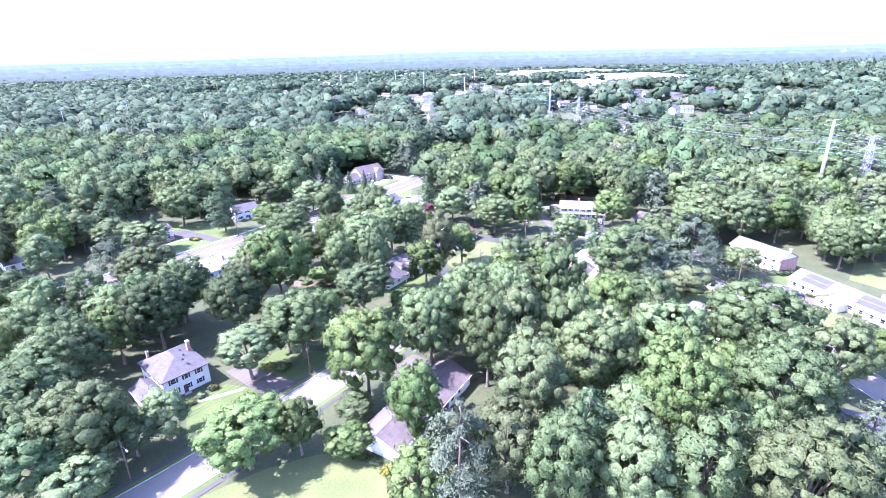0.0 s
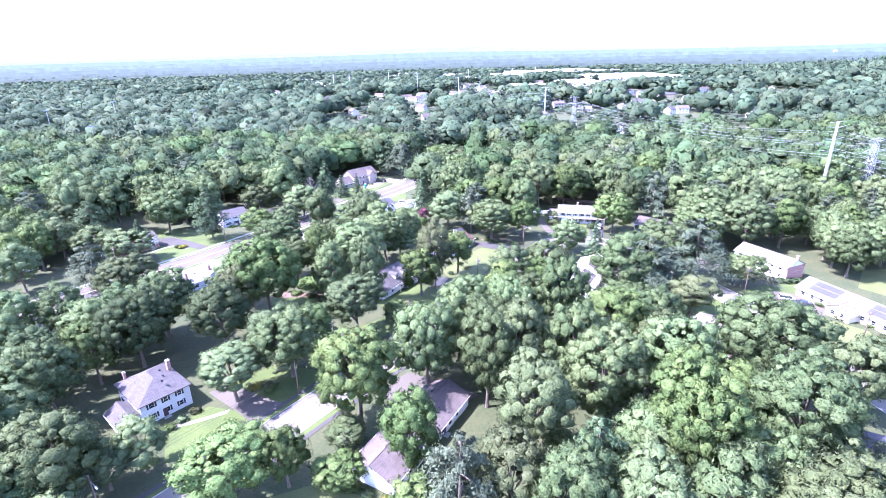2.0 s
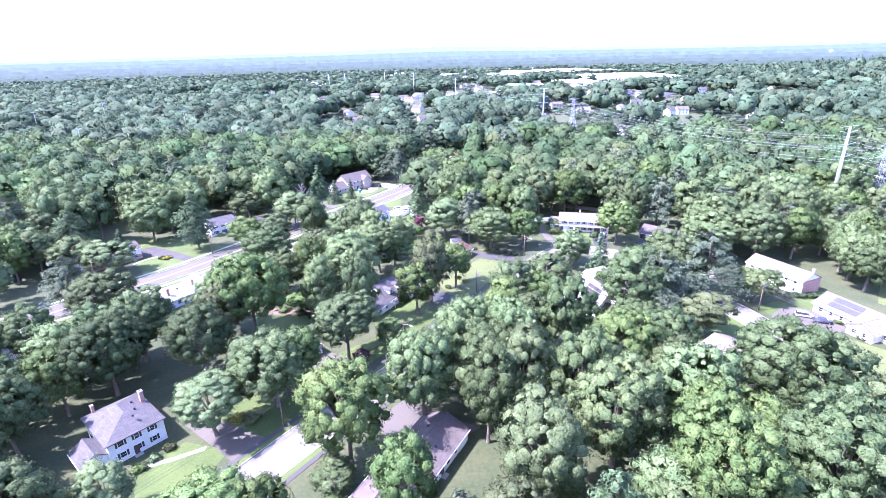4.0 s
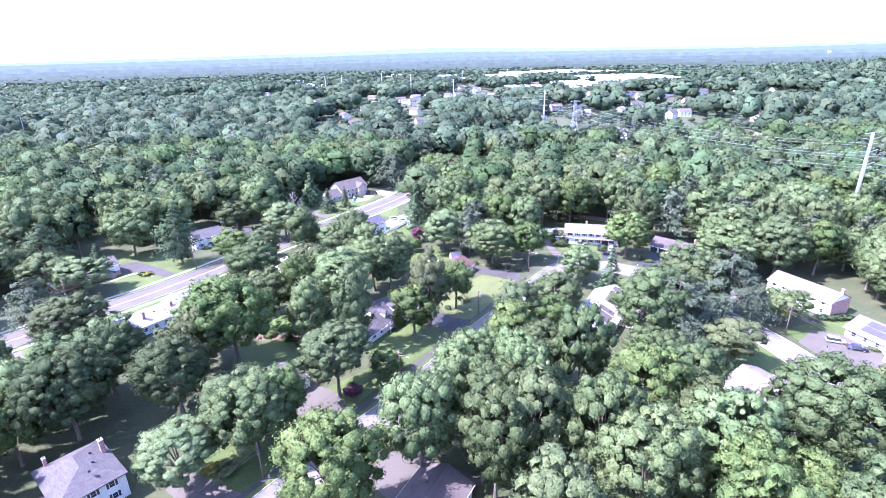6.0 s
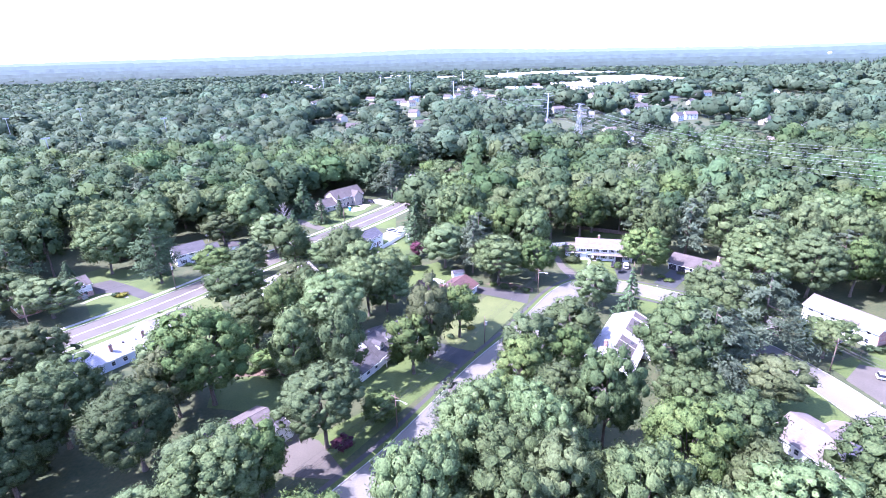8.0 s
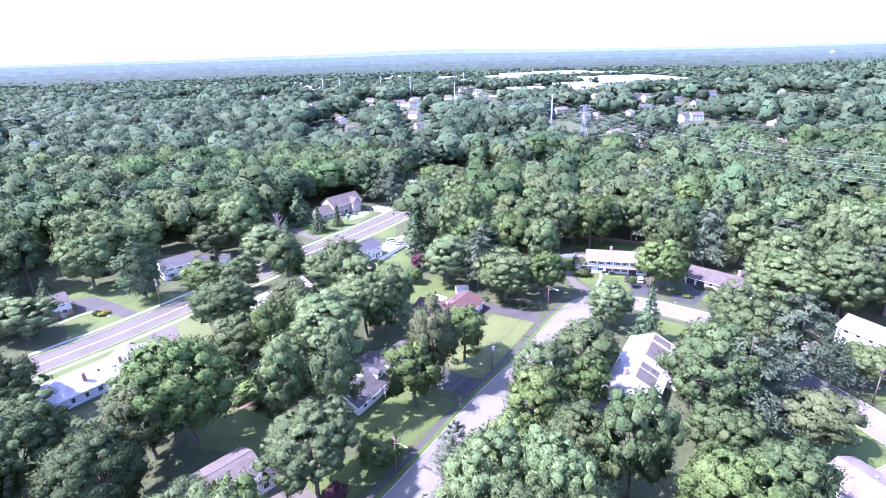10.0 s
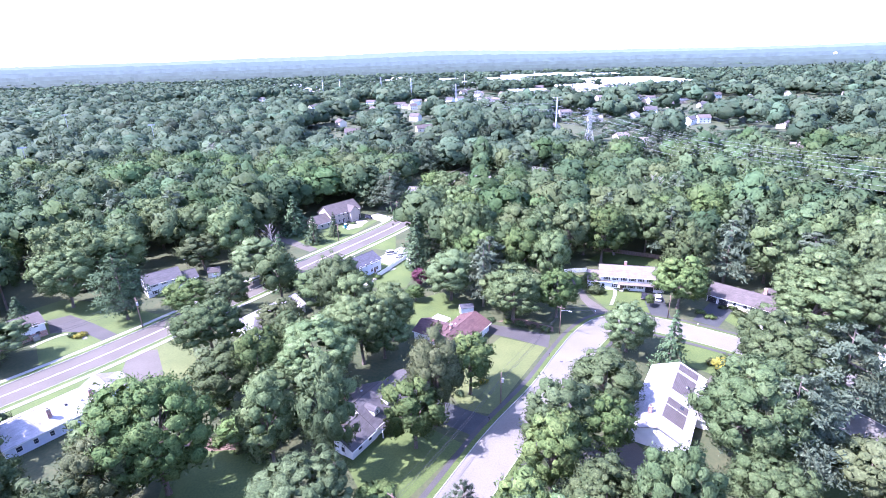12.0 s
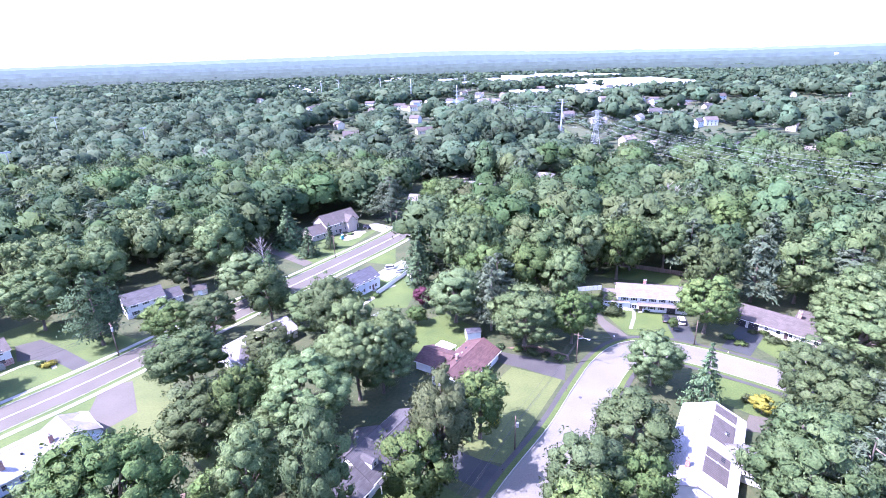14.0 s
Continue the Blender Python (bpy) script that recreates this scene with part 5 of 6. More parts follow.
def joined_crowns(name, rows, models, material, label):
    """One joined mass of crowns; rows: x, y, height, radius. Each crown carries its own shade of green."""
    rng = np.random.default_rng(len(rows))
    vs, fs, ns, tint, base = [], [], [], [], 0
    rows = np.asarray(rows)
    for k, (verts, faces, soft) in enumerate(models):
        sel = rows[k::len(models)]
        m = len(sel)
        if not m:
            continue
        a = rng.uniform(0, 6.28, m)
        ca, sa = np.cos(a)[:, None], np.sin(a)[:, None]
        X = (verts[None, :, 0] * ca - verts[None, :, 1] * sa) * sel[:, 3:4] + sel[:, 0:1]
        Y = (verts[None, :, 0] * sa + verts[None, :, 1] * ca) * sel[:, 3:4] + sel[:, 1:2]
        Z = verts[None, :, 2] * sel[:, 2:3]
        vs.append(np.stack([X, Y, Z], 2).reshape(-1, 3))
        ns.append(np.stack([soft[None, :, 0] * ca - soft[None, :, 1] * sa, soft[None, :, 0] * sa + soft[None, :, 1] * ca, np.repeat(soft[None, :, 2], m, 0)], 2).reshape(-1, 3))
        fs.append((faces[None, :] + (np.arange(m) * len(verts))[:, None]).ravel() + base)
        tint.append(np.repeat(rng.random(m), len(verts)))
        base += m * len(verts)
    me = raw_mesh(name, np.concatenate(vs), np.concatenate(fs), 3, material)
    me.polygons.foreach_set("use_smooth", np.ones(len(me.polygons), dtype=bool))
    me.normals_split_custom_set_from_vertices(np.concatenate(ns).tolist())
    me.attributes.new("tint", 'FLOAT', 'POINT').data.foreach_set("value", np.concatenate(tint).astype(np.float32))
    return tagged(new(name, me), label, "woods", "", "stuff")


def crown_model(shape, seed, puffs, fine, n, long, wide):
    """A crown of unit radius and height: points, triangles, normals."""
    rng = np.random.default_rng(seed)
    if shape == "oak":
        v, f, _, soft = broad_crown(rng, puffs, fine, n, long, wide, 7.0, 17.5, False, 0.88, True, 0.85)
    else:
        c, d, _ = crown_points(shape, rng, n * 2 + 120, 7.0, 17.5)
        v = leaf_quads(rng, c, d, long * 1.2, wide * 0.5)
        f = quads_to_tris(v)
        out = np.repeat(c, 4, 0) * np.array([1, 1, 0])
        soft = out / (np.linalg.norm(out, axis=1, keepdims=True) + 0.1) * 0.7 + np.repeat(d, 4, 0) * 0.4 + np.array([0, 0, 0.45])
        soft /= np.linalg.norm(soft, axis=1, keepdims=True)
    return v / np.array([7.0, 7.0, 17.5]), f, soft


MASS_SHAPE = {"oak": "oak", "deepoak": "oak", "maple": "oak", "dusty": "oak", "pine": "pine", "rusty": "oak", "lime": "oak", "loosepine": "loose"}
MASS_LEAF = {"oak": MASSOAK, "deepoak": MASSOAK_SHADED, "maple": MASSMAPLE, "dusty": MASSDUSTY, "pine": NEEDLE, "rusty": RUSTY, "lime": LIME, "loosepine": DARKNEEDLE}
for kind in MASS_SHAPE:
    for cut, puffs, fine, n, lo, wi in (((0, 270), 48, 1, 900, 0.50, 0.36), ((270, 999), 34, 1, 480, 0.66, 0.46)):
        rows = [r[1:] for r in MASS if r[0] == kind and cut[0] <= r[2] < cut[1]]
        if rows:
            joined_crowns("woodland", rows, [crown_model(MASS_SHAPE[kind], 50 + i, puffs, fine, n, lo, wi) for i in range(5)], MASS_LEAF[kind], KINDS[kind][4].replace("tall ", "") + " massed in the wood")


def far_field(name, y0, y1, step, models, label, skip=None, size=(5.5, 8.0), tall=(14, 19), material=None, lows=()):
    """Crowns between two distances, wider apart farther off."""
    rng = np.random.default_rng(int(y0))
    pts = []
    y = y0
    while y < y1:
        s = step * (1 + (y - y0) / (y1 - y0) * 0.5)
        xs = np.arange(-(y * 0.85 + 60), y * 0.85 + 60, s)
        pts.append(np.stack([xs + rng.uniform(-0.45, 0.45, len(xs)) * s, y + rng.uniform(-0.45, 0.45, len(xs)) * s], 1))
        y += s
    pts = np.concatenate(pts)
    keep = np.ones(len(pts), bool)
    for cx, cy, rx, ry in skip or ():
        keep &= ((pts[:, 0] - cx) / rx) ** 2 + ((pts[:, 1] - cy) / ry) ** 2 > 1
    pts = pts[keep]
    roll = np.array([6.5 * noise.noise((p[0] * 0.008, p[1] * 0.008, 3.0)) for p in pts])
    roll += 20.0 * np.exp(-((pts[:, 0] - 1250) / 420) ** 2 - ((pts[:, 1] - 1350) / 330) ** 2)
    rows = np.column_stack([pts, rng.uniform(*tall, len(pts)) + roll, rng.uniform(*size, len(pts))])
    for cx, cy, rx, ry in lows or LOWS:
        near = ((pts[:, 0] - cx) / rx) ** 2 + ((pts[:, 1] - cy) / ry) ** 2 < 1
        rows[near, 2] = 4.6 + rows[near, 2] * 0.07
        rows[near, 3] *= 0.55
    return joined_crowns(name, rows, models, material or FARWOOD, label)


TOWN = []      # clearings of the far town, drawn out toward the camera's view: centre and radii
LOWS = []      # trees lowered here so the camera sees the buildings behind
far_rng = random.Random(5)
WAREHOUSES = ((500, 1480, 215, 260, 11), (318, 1330, 90, 50, 9), (185, 1215, 80, 45, 8), (200, 1820, 110, 80, 10), (310, 2000, 180, 110, 10), (450, 2060, 190, 120, 11), (575, 1985, 110, 60, 9), (80, 1640, 60, 40, 9),
              (1100, 2250, 80, 40, 9), (1205, 2230, 110, 40, 9), (1380, 2310, 90, 40, 10), (1375, 1880, 70, 35, 9), (1450, 1830, 110, 35, 9), (1560, 1960, 90, 35, 9),
              (-510, 1775, 44, 25, 8), (-440, 1743, 60, 25, 8), (-361, 1543, 46, 25, 8), (-288, 1480, 60, 25, 8), (-215, 1799, 44, 25, 8), (-150, 2130, 70, 35, 9), (-174, 1944, 40, 25, 8), (20, 1900, 80, 40, 9))
for x, y, a, b, h in WAREHOUSES:
    TOWN.append((x, y - 12, a * 0.68, b * 0.68 + 24))
    LOWS.append((x, y - b * 0.5 - 100, a * 0.62, 130))
for x, y in FARHOUSES:
    TOWN.append((x, y - 14, 15, 30))
    LOWS.append((x, y - 70, 28, 96))
LOWS.append((345, 850, 32, 90))
TOWN += [(368, 930, 34, 60), (118, 470, 17, 60), (135, 640, 16, 60), (-430, 590, 45, 30), (-400, 545, 40, 30)]


def understorey(y0, y1, step, top):
    """A rough green sheet added below the far crowns to lighten their gaps, open at the plots."""
    bm = bmesh.new()
    grid = {}
    ny, nx = int((y1 - y0) / step), int((y1 * 0.85 + 60) / step)
    for j in range(ny + 1):
        for i in range(-nx, nx + 1):
            x, y = i * step, y0 + j * step
            if abs(x) < y * 0.85 + 60 + step and not any(((x - cx) / (rx + step)) ** 2 + ((y - cy) / (ry + step)) ** 2 < 1 for cx, cy, rx, ry in TOWN + LOWS):
                grid[i, j] = bm.verts.new((x + step * 0.3 * noise.noise((x, y, 1.0)), y, top + 3.0 * noise.noise((x * 0.04, y * 0.04, 7.0)) + 1.6 * noise.noise((x * 0.3, y * 0.3, 2.0))))
    for (i, j), v in grid.items():
        q = [grid.get(k) for k in ((i + 1, j), (i + 1, j + 1), (i, j + 1))]
        if all(q):
            bm.faces.new([v] + q)
    ob = new("understorey", mesh_of("understorey", bm, FARWOOD, True))
    return tagged(ob, "green sheet added to lighten gaps below far crowns", "woods", "", "stuff")


understorey(440, 1000, 9.0, 10.5), understorey(1000, 2500, 26.0, 10.5)
far_field("mid_woods", 430, 640, 13.5, [crown_model("pine" if i == 7 else "oak", 80 + i, 20, 1, 100 if i == 7 else 170, 0.85, 0.6) for i in range(8)], "dense mixed woodland canopy rolling into the distance", TOWN, (7.2, 11.5), (20, 28))
far_field("middle_woods", 640, 950, 15.0, [crown_model("oak", 90 + i, 12, 1, 64, 1.2, 0.85) for i in range(8)], "dense mixed woodland canopy farther off", TOWN, (8.0, 12.5), (19, 27))
far_field("far_woods", 950, 1500, 17.0, [crown_model("oak", 110 + i, 6, 1, 18, 1.8, 1.3) for i in range(8)], "distant woodland canopy", TOWN, (9, 13.5), (18, 26))
far_field("farther_woods", 1500, 2500, 24.0, [crown_model("oak", 130 + i, 3, 1, 6, 2.2, 1.5) for i in range(8)], "far woodland canopy toward the horizon", TOWN, (12, 19), (15, 22))


# ---- far buildings ----
def far_house(x, y, turn, L, D, eave, ridge, wall, roof):
    h = empty("house", x, y, 0, turn)
    body = part("wall", gable_body(L, D, eave, ridge), wall, h)
    part("roof", gable_roof(L, D, eave, ridge), roof, h)
    for st in range(2 if eave > 4 else 1):
        for i in range(3):
            for s in "fb":
                w = part("window", a_box(-0.6, -0.06, -0.7, 0.6, 0.02, 0.7), GLASS, body)
                w.matrix_basis = on_wall(s, (i - 1) * L * 0.3, 1.7 + 2.7 * st, L, D)
    return tagged(h, "small gabled house among distant trees", "house", "houses of the distant town")


for x, y in FARHOUSES:
    e = far_rng.choice((3.0, 5.2, 5.2))
    far_house(x, y, far_rng.uniform(-70, 70), far_rng.uniform(12, 19), far_rng.uniform(8, 10), e + 1.0, e + far_rng.uniform(3.8, 4.8), far_rng.choice((WHITE, CREAM, TAUPE, BLUEWHITE)), far_rng.choice((ROOF_PINK_LIT, ROOF_GREY, ROOF_PINK, ROOF_TAN, ROOF_PALE)))

FLATROOF = mottled("white flat roofing", (0.72, 0.71, 0.69), (0.82, 0.81, 0.79), 0.02, 0.7)
PANELWALL = mottled("pale wall panels", (0.55, 0.54, 0.52), (0.66, 0.65, 0.63), 0.05, 0.7)
for x, y, a, b, hh in WAREHOUSES:
    w = empty("warehouse", x, y, 0, far_rng.uniform(-6, 6))
    part("wall", a_box(-a / 2, -b / 2, 0, a / 2, b / 2, hh), PANELWALL, w)
    part("roof", a_box(-a / 2 - 0.4, -b / 2 - 0.4, hh, a / 2 + 0.4, b / 2 + 0.4, hh + 1.0), FLATROOF, w)
    for i in range(6):
        part("dock_door", a_box(-a * 0.4 + i * a * 0.16 - 2, -b / 2 - 0.2, 0.5, -a * 0.4 + i * a * 0.16 + 2, -b / 2 + 0.1, 5), STEEL, w)
        u = part("roof_unit", a_box(-2, -2, 0, 2, 2, 2.2), STEEL, w)
        u.matrix_basis = pose(-a * 0.4 + i * a * 0.16, b * (0.2 if i % 2 else -0.15), hh + 1.0)
    tagged(w, "huge low warehouse with a white flat roof", "warehouse", "warehouses on the plain")
    patch("yard", [(x - a * 0.6, y - b * 0.55 - 55), (x + a * 0.6, y - b * 0.55 - 55), (x + a * 0.6, y + b * 0.55), (x - a * 0.6, y + b * 0.55)], 0.04, CONCRETE, "pale paved yard round a warehouse")

tank = empty("water_tower", 2110, 2968, 0)
for i in range(6):
    c, s = math.cos(i * math.pi / 3), math.sin(i * math.pi / 3)
    part("leg", a_rod((c * 8, s * 8, 0), (c * 6, s * 6, 40), 0.8, 0.8, 6), STEEL, tank)
bm = bmesh.new()
bmesh.ops.create_uvsphere(bm, u_segments=16, v_segments=8, radius=10)
for v in bm.verts:
    v.co.z = v.co.z * 0.7 + 44
part("tank", bm, FLATROOF, tank, "", True)
tagged(tank, "pale elevated water tower on the horizon", "water tower")


# ---- power lines ----
def lattice_tower(x, y, h, turn, base=4.2):
    t = empty("pylon", x, y, 0, turn)
    for i, (sx, sy) in enumerate(((-1, -1), (1, -1), (1, 1), (-1, 1))):
        bm = bmesh.new()
        rod(bm, (sx * base, sy * base, 0), (sx * 1.3, sy * 1.3, h * 0.58), 0.13, 0.11, 4)
        rod(bm, (sx * 1.3, sy * 1.3, h * 0.58), (sx * 0.8, sy * 0.8, h), 0.11, 0.09, 4)
        part("leg", bm, STEEL, t)
    levels = [0, 0.14, 0.27, 0.38, 0.48, 0.58, 0.66, 0.74, 0.82, 0.9, 1.0]
    half = lambda f: base + (1.3 - base) * f / 0.58 if f < 0.58 else 1.3 - 0.5 * (f - 0.58) / 0.42
    for f0, f1 in zip(levels, levels[1:]):
        a, b = half(f0), half(f1)
        q = ((-1, -1), (1, -1), (1, 1), (-1, 1))
        for i in range(4):
            (x0, y0), (x1, y1) = q[i], q[(i + 1) % 4]
            for p0, p1 in (((x0 * a, y0 * a, f0 * h), (x1 * b, y1 * b, f1 * h)), ((x1 * a, y1 * a, f0 * h), (x0 * b, y0 * b, f1 * h)), ((x0 * b, y0 * b, f1 * h), (x1 * b, y1 * b, f1 * h))):
                part("brace", a_rod(p0, p1, 0.055, sides=4), STEEL, t)
    for f, w in ((0.68, 6.0), (0.83, 7.2), (0.97, 5.4)):
        for s in (-1, 1):
            bm = bmesh.new()
            for yy2 in (-0.8, 0.8):
                rod(bm, (0, yy2, f * h), (s * w, 0, f * h + 0.3), 0.1, sides=4)
                rod(bm, (s * 0.8, yy2, f * h + 1.6), (s * w, 0, f * h + 0.3), 0.09, sides=4)
            part("arm", bm, STEEL, t)
            part("insulator", a_rod((s * w, 0, f * h + 0.2), (s * w, 0, f * h - 1.8), 0.14, 0.1, 6), DARKWIRE, t)
    return tagged(t, "galvanised steel lattice pylon rising above the trees", "pylon", "pylons of the power line")


def steel_pole(x, y, h, turn):
    t = empty("pylon", x, y, 0, turn)
    part("pole", a_rod((0, 0, 0), (0, 0, h), 0.95, 0.5, 12), STEEL, t, "tapered pale steel pole", True)
    for f in (0.70, 0.82, 0.94):
        for s in (-1, 1):
            part("arm", a_rod((0, 0, f * h), (s * 5.2, 0, f * h + 0.9), 0.26, 0.12, 6), STEEL, t)
            part("insulator", a_rod((s * 5.1, 0, f * h + 0.8), (s * 5.1, 0, f * h - 2.6), 0.13, 0.1, 6), DARKWIRE, t)
    part("arm", a_rod((-4.5, 0, h), (4.5, 0, h + 0.3), 0.16, 0.1, 6), STEEL, t)
    return tagged(t, "tall pale tubular steel power pole with arms", "power pole", "pylons of the power line")


def cable(a, b, sag, r, mat, name="cable"):
    """A hanging wire between two points."""
    a, b = Vector(a), Vector(b)
    bm = bmesh.new()
    n, ring = 12, None
    side = Vector((-(b - a).y, (b - a).x, 0)).normalized()
    for i in range(n + 1):
        f = i / n
        p = a.lerp(b, f) - Vector((0, 0, 4 * sag * f * (1 - f)))
        now = [bm.verts.new(p + side * (r * c) + Vector((0, 0, r * s))) for c, s in ((1, 0), (0, 1), (-1, 0), (0, -1))]
        if ring:
            for k in range(4):
                bm.faces.new((ring[k], ring[(k + 1) % 4], now[(k + 1) % 4], now[k]))
        ring = now
    return mesh_of(name, bm, mat)


LAT = [(274, -27), (199, 240), (123.6, 507.6), (49, 775), (-26, 1042), (-100, 1309)]
MON = [(250, -30), (176, 236), (97.4, 517.5), (20, 790), (-55, 1060)]
LINE_TURN = math.degrees(math.atan2(267, -75)) - 90
wires = empty("power_line", 199, 240, 0)
for pts, fs, ws, hh in ((LAT, (0.68, 0.83, 0.97), (6.0, 7.2, 5.4), 35.5), (MON, (0.70, 0.82, 0.94), (5.1, 5.1, 5.1), 44.0)):
    d = Vector((267, 75)).normalized()
    for p, q in zip(pts, pts[1:4]):
        for f, w in zip(fs, ws):
            for s in (-1, 1):
                ob = new("cable", cable((p[0] - 199 + s * w * d.x, p[1] - 240 + s * w * d.y, f * hh - 2), (q[0] - 199 + s * w * d.x, q[1] - 240 + s * w * d.y, f * hh - 2), 7.5, 0.029, WIRE))
                ob.parent = wires
tagged(wires, "bright aluminium high-voltage cables sagging between pylons", "power line")
for x, y in LAT[1:4]:
    lattice_tower(x, y, 35.5, LINE_TURN)
for x, y in MON[1:]:
    steel_pole(x, y, 44.0, LINE_TURN)
for x, y in ((-260, 1250), (-230, 1290), (-140, 1330), (60, 1400), (180, 1450), (250, 1500)):
    steel_pole(x, y, 38.0, 40)


def utility_pole(x, y, h, turn, arm=True, lamp=0, can=False, lean=0.0):
    t = empty("utility_pole", x, y, 0, turn)
    part("pole", a_rod((0, 0, 0), (lean, 0, h), 0.17, 0.11, 8), POLEWOOD, t, "", True)
    if arm:
        part("crossarm", a_box(-1.2 + lean, -0.07, h - 0.75, 1.2 + lean, 0.07, h - 0.6), POLEWOOD, t)
        for i in (-1.1, -0.5, 0.5, 1.1):
            part("insulator", a_rod((i + lean, 0, h - 0.6), (i + lean, 0, h - 0.38), 0.06, 0.04, 6), DARKWIRE, t)
    if can:
        part("transformer", a_rod((lean + 0.45, 0, h - 2.6), (lean + 0.45, 0, h - 1.5), 0.3, 0.3, 10), STEEL, t)
    if lamp:
        bm = bmesh.new()
        rod(bm, (lean, 0, h - 1.6), (lamp * 1.5, 0, h - 1.0), 0.06, 0.05, 6)
        rod(bm, (lamp * 1.5, 0, h - 1.0), (lamp * 2.6, 0, h - 1.05), 0.05, 0.05, 6)
        part("bracket", bm, STEEL, t)
        head = part("lamp_head", a_box(-0.4, -0.14, -0.1, 0.4, 0.14, 0.08, 0.04), TRIM, t)
        head.matrix_basis = pose(lamp * 2.9, 0, h - 1.05)
    return tagged(t, "weathered wooden utility pole" + (" with a street lamp" if lamp else ""), "utility pole", "poles along the streets")


POLES_A = [(-62.3, 70.8, 9.5), (-36.0, 105.5, 9.5), (-11.2, 137.5, 9.0), (11.4, 172.7, 8.6), (32.6, 204.6, 9.2), (68.0, 211.9, 8.0)]
POLES_B = [(-126.0, 182.0, 11.0), (-97.8, 214.5, 10.8), (-72.0, 254.0, 10.5), (-48.9, 288.4, 10.0), (-25.2, 324.2, 10.0), (-14.0, 360.0, 10.0)]
POLES_C = [(113.5, 124.0, 9.5), (98.4, 155.0, 9.5), (95.0, 180.0, 9.5)]
for k, row in enumerate((POLES_A, POLES_B, POLES_C)):
    for i, (x, y, h) in enumerate(row):
        utility_pole(x, y, h, (-37, -37, 15)[k], arm=(k != 0 or i in (0, 2, 4)), lamp=1 if (k, i) in ((0, 0), (0, 2), (0, 4), (2, 1)) else 0, can=(k, i) in ((0, 3), (1, 1)))
    sv = empty("service_wires", row[0][0], row[0][1], 0)
    for (x0, y0, h0), (x1, y1, h1) in zip(row, row[1:]):
        for o, dz in ((-0.5, 0.4), (0.5, 0.4), (0.0, 1.8), (0.0, 2.5)):
            ob = new("cable", cable((x0 - row[0][0] + o, y0 - row[0][1] - o, h0 - dz), (x1 - row[0][0] + o, y1 - row[0][1] - o, h1 - dz), 0.8, 0.022 if dz < 1 else 0.035, DARKWIRE))
            ob.parent = sv
    tagged(sv, "dark overhead service wires between wooden poles", "wires")


def flood_mast(x, y, h):
    t = empty("floodlight_mast", x, y, 0, 35)
    part("pole", a_rod((0, 0, 0), (0, 0, h), 0.32, 0.18, 8), STEEL, t)
    part("rack", a_box(-2.6, -0.15, h - 0.5, 2.6, 0.15, h + 0.1), STEEL, t)
    for i in range(6):
        part("lamp", a_box(-2.4 + i * 0.84, -0.5, h - 0.7, -1.8 + i * 0.84, -0.15, h + 0.3), STEEL, t)
    return tagged(t, "tall sports-field floodlight mast", "floodlight", "floodlights of the sports field")


flood_mast(-355, 566, 37), flood_mast(-243, 507, 32), flood_mast(-283, 417, 29), flood_mast(-425, 560, 30)
patch("sports_field", [(-470, 565), (-400, 545), (-385, 600), (-450, 625)], 0.05, SAND, "pale sandy ball field between the trees")
patch("pond", [(-245, 384), (-232, 398), (-214, 378), (-224, 366)], 0.05, GLASS, "small pond glinting between trees")


# ---- cars ----
def car(label, x, y, turn, colour, L=4.7, W=1.85, H=1.65, estate=True):
    c = empty("car", x, y, 0.03, turn)
    paint = plain("car paint", colour, 0.25)
    bm = bmesh.new()
    box(bm, -L / 2, -W / 2, 0.28, L / 2, W / 2, 0.95)
    bmesh.ops.bevel(bm, geom=bm.edges[:], offset=0.14, segments=2, affect='EDGES')
    part("body", bm, paint, c, "", True)
    bm = bmesh.new()
    x0, x1 = (-L * 0.46, L * 0.2) if estate else (-L * 0.3, L * 0.2)
    lo = [bm.verts.new(p) for p in ((x0, -W * 0.46, 0.9), (x1 + 0.5, -W * 0.46, 0.9), (x1 + 0.5, W * 0.46, 0.9), (x0, W * 0.46, 0.9))]
    hi = [bm.verts.new(p) for p in ((x0 + 0.25, -W * 0.39, H), (x1 - 0.2, -W * 0.39, H), (x1 - 0.2, W * 0.39, H), (x0 + 0.25, W * 0.39, H))]
    bm.faces.new(hi), bm.faces.new(lo[::-1])
    for i in range(4):
        bm.faces.new((lo[i], lo[(i + 1) % 4], hi[(i + 1) % 4], hi[i]))
    part("glasshouse", bm, GLASS, c, "dark car windows")
    part("roof", a_box(x0 + 0.2, -W * 0.4, H - 0.03, x1 - 0.15, W * 0.4, H + 0.04, 0.02), paint, c)
    for sx in (-1, 1):
        for sy in (-1, 1):
            wh = part("wheel", a_rod((sx * L * 0.31, sy * (W / 2 - 0.22), 0.32), (sx * L * 0.31, sy * (W / 2 + 0.01), 0.32), 0.33, 0.33, 12), RUBBER, c)
            part("rim", a_rod((sx * L * 0.31, sy * (W / 2 - 0.1), 0.32), (sx * L * 0.31, sy * (W / 2 + 0.02), 0.32), 0.2, 0.2, 10), STEEL, wh)
        part("headlight" if sx > 0 else "tail_light", a_box(sx * L / 2 - 0.06, -W * 0.42, 0.62, sx * L / 2 + 0.02, -W * 0.25, 0.78), TRIM if sx > 0 else BRICK, c)
        part("headlight" if sx > 0 else "tail_light", a_box(sx * L / 2 - 0.06, W * 0.25, 0.62, sx * L / 2 + 0.02, W * 0.42, 0.78), TRIM if sx > 0 else BRICK, c)
    return tagged(c, label, "car")


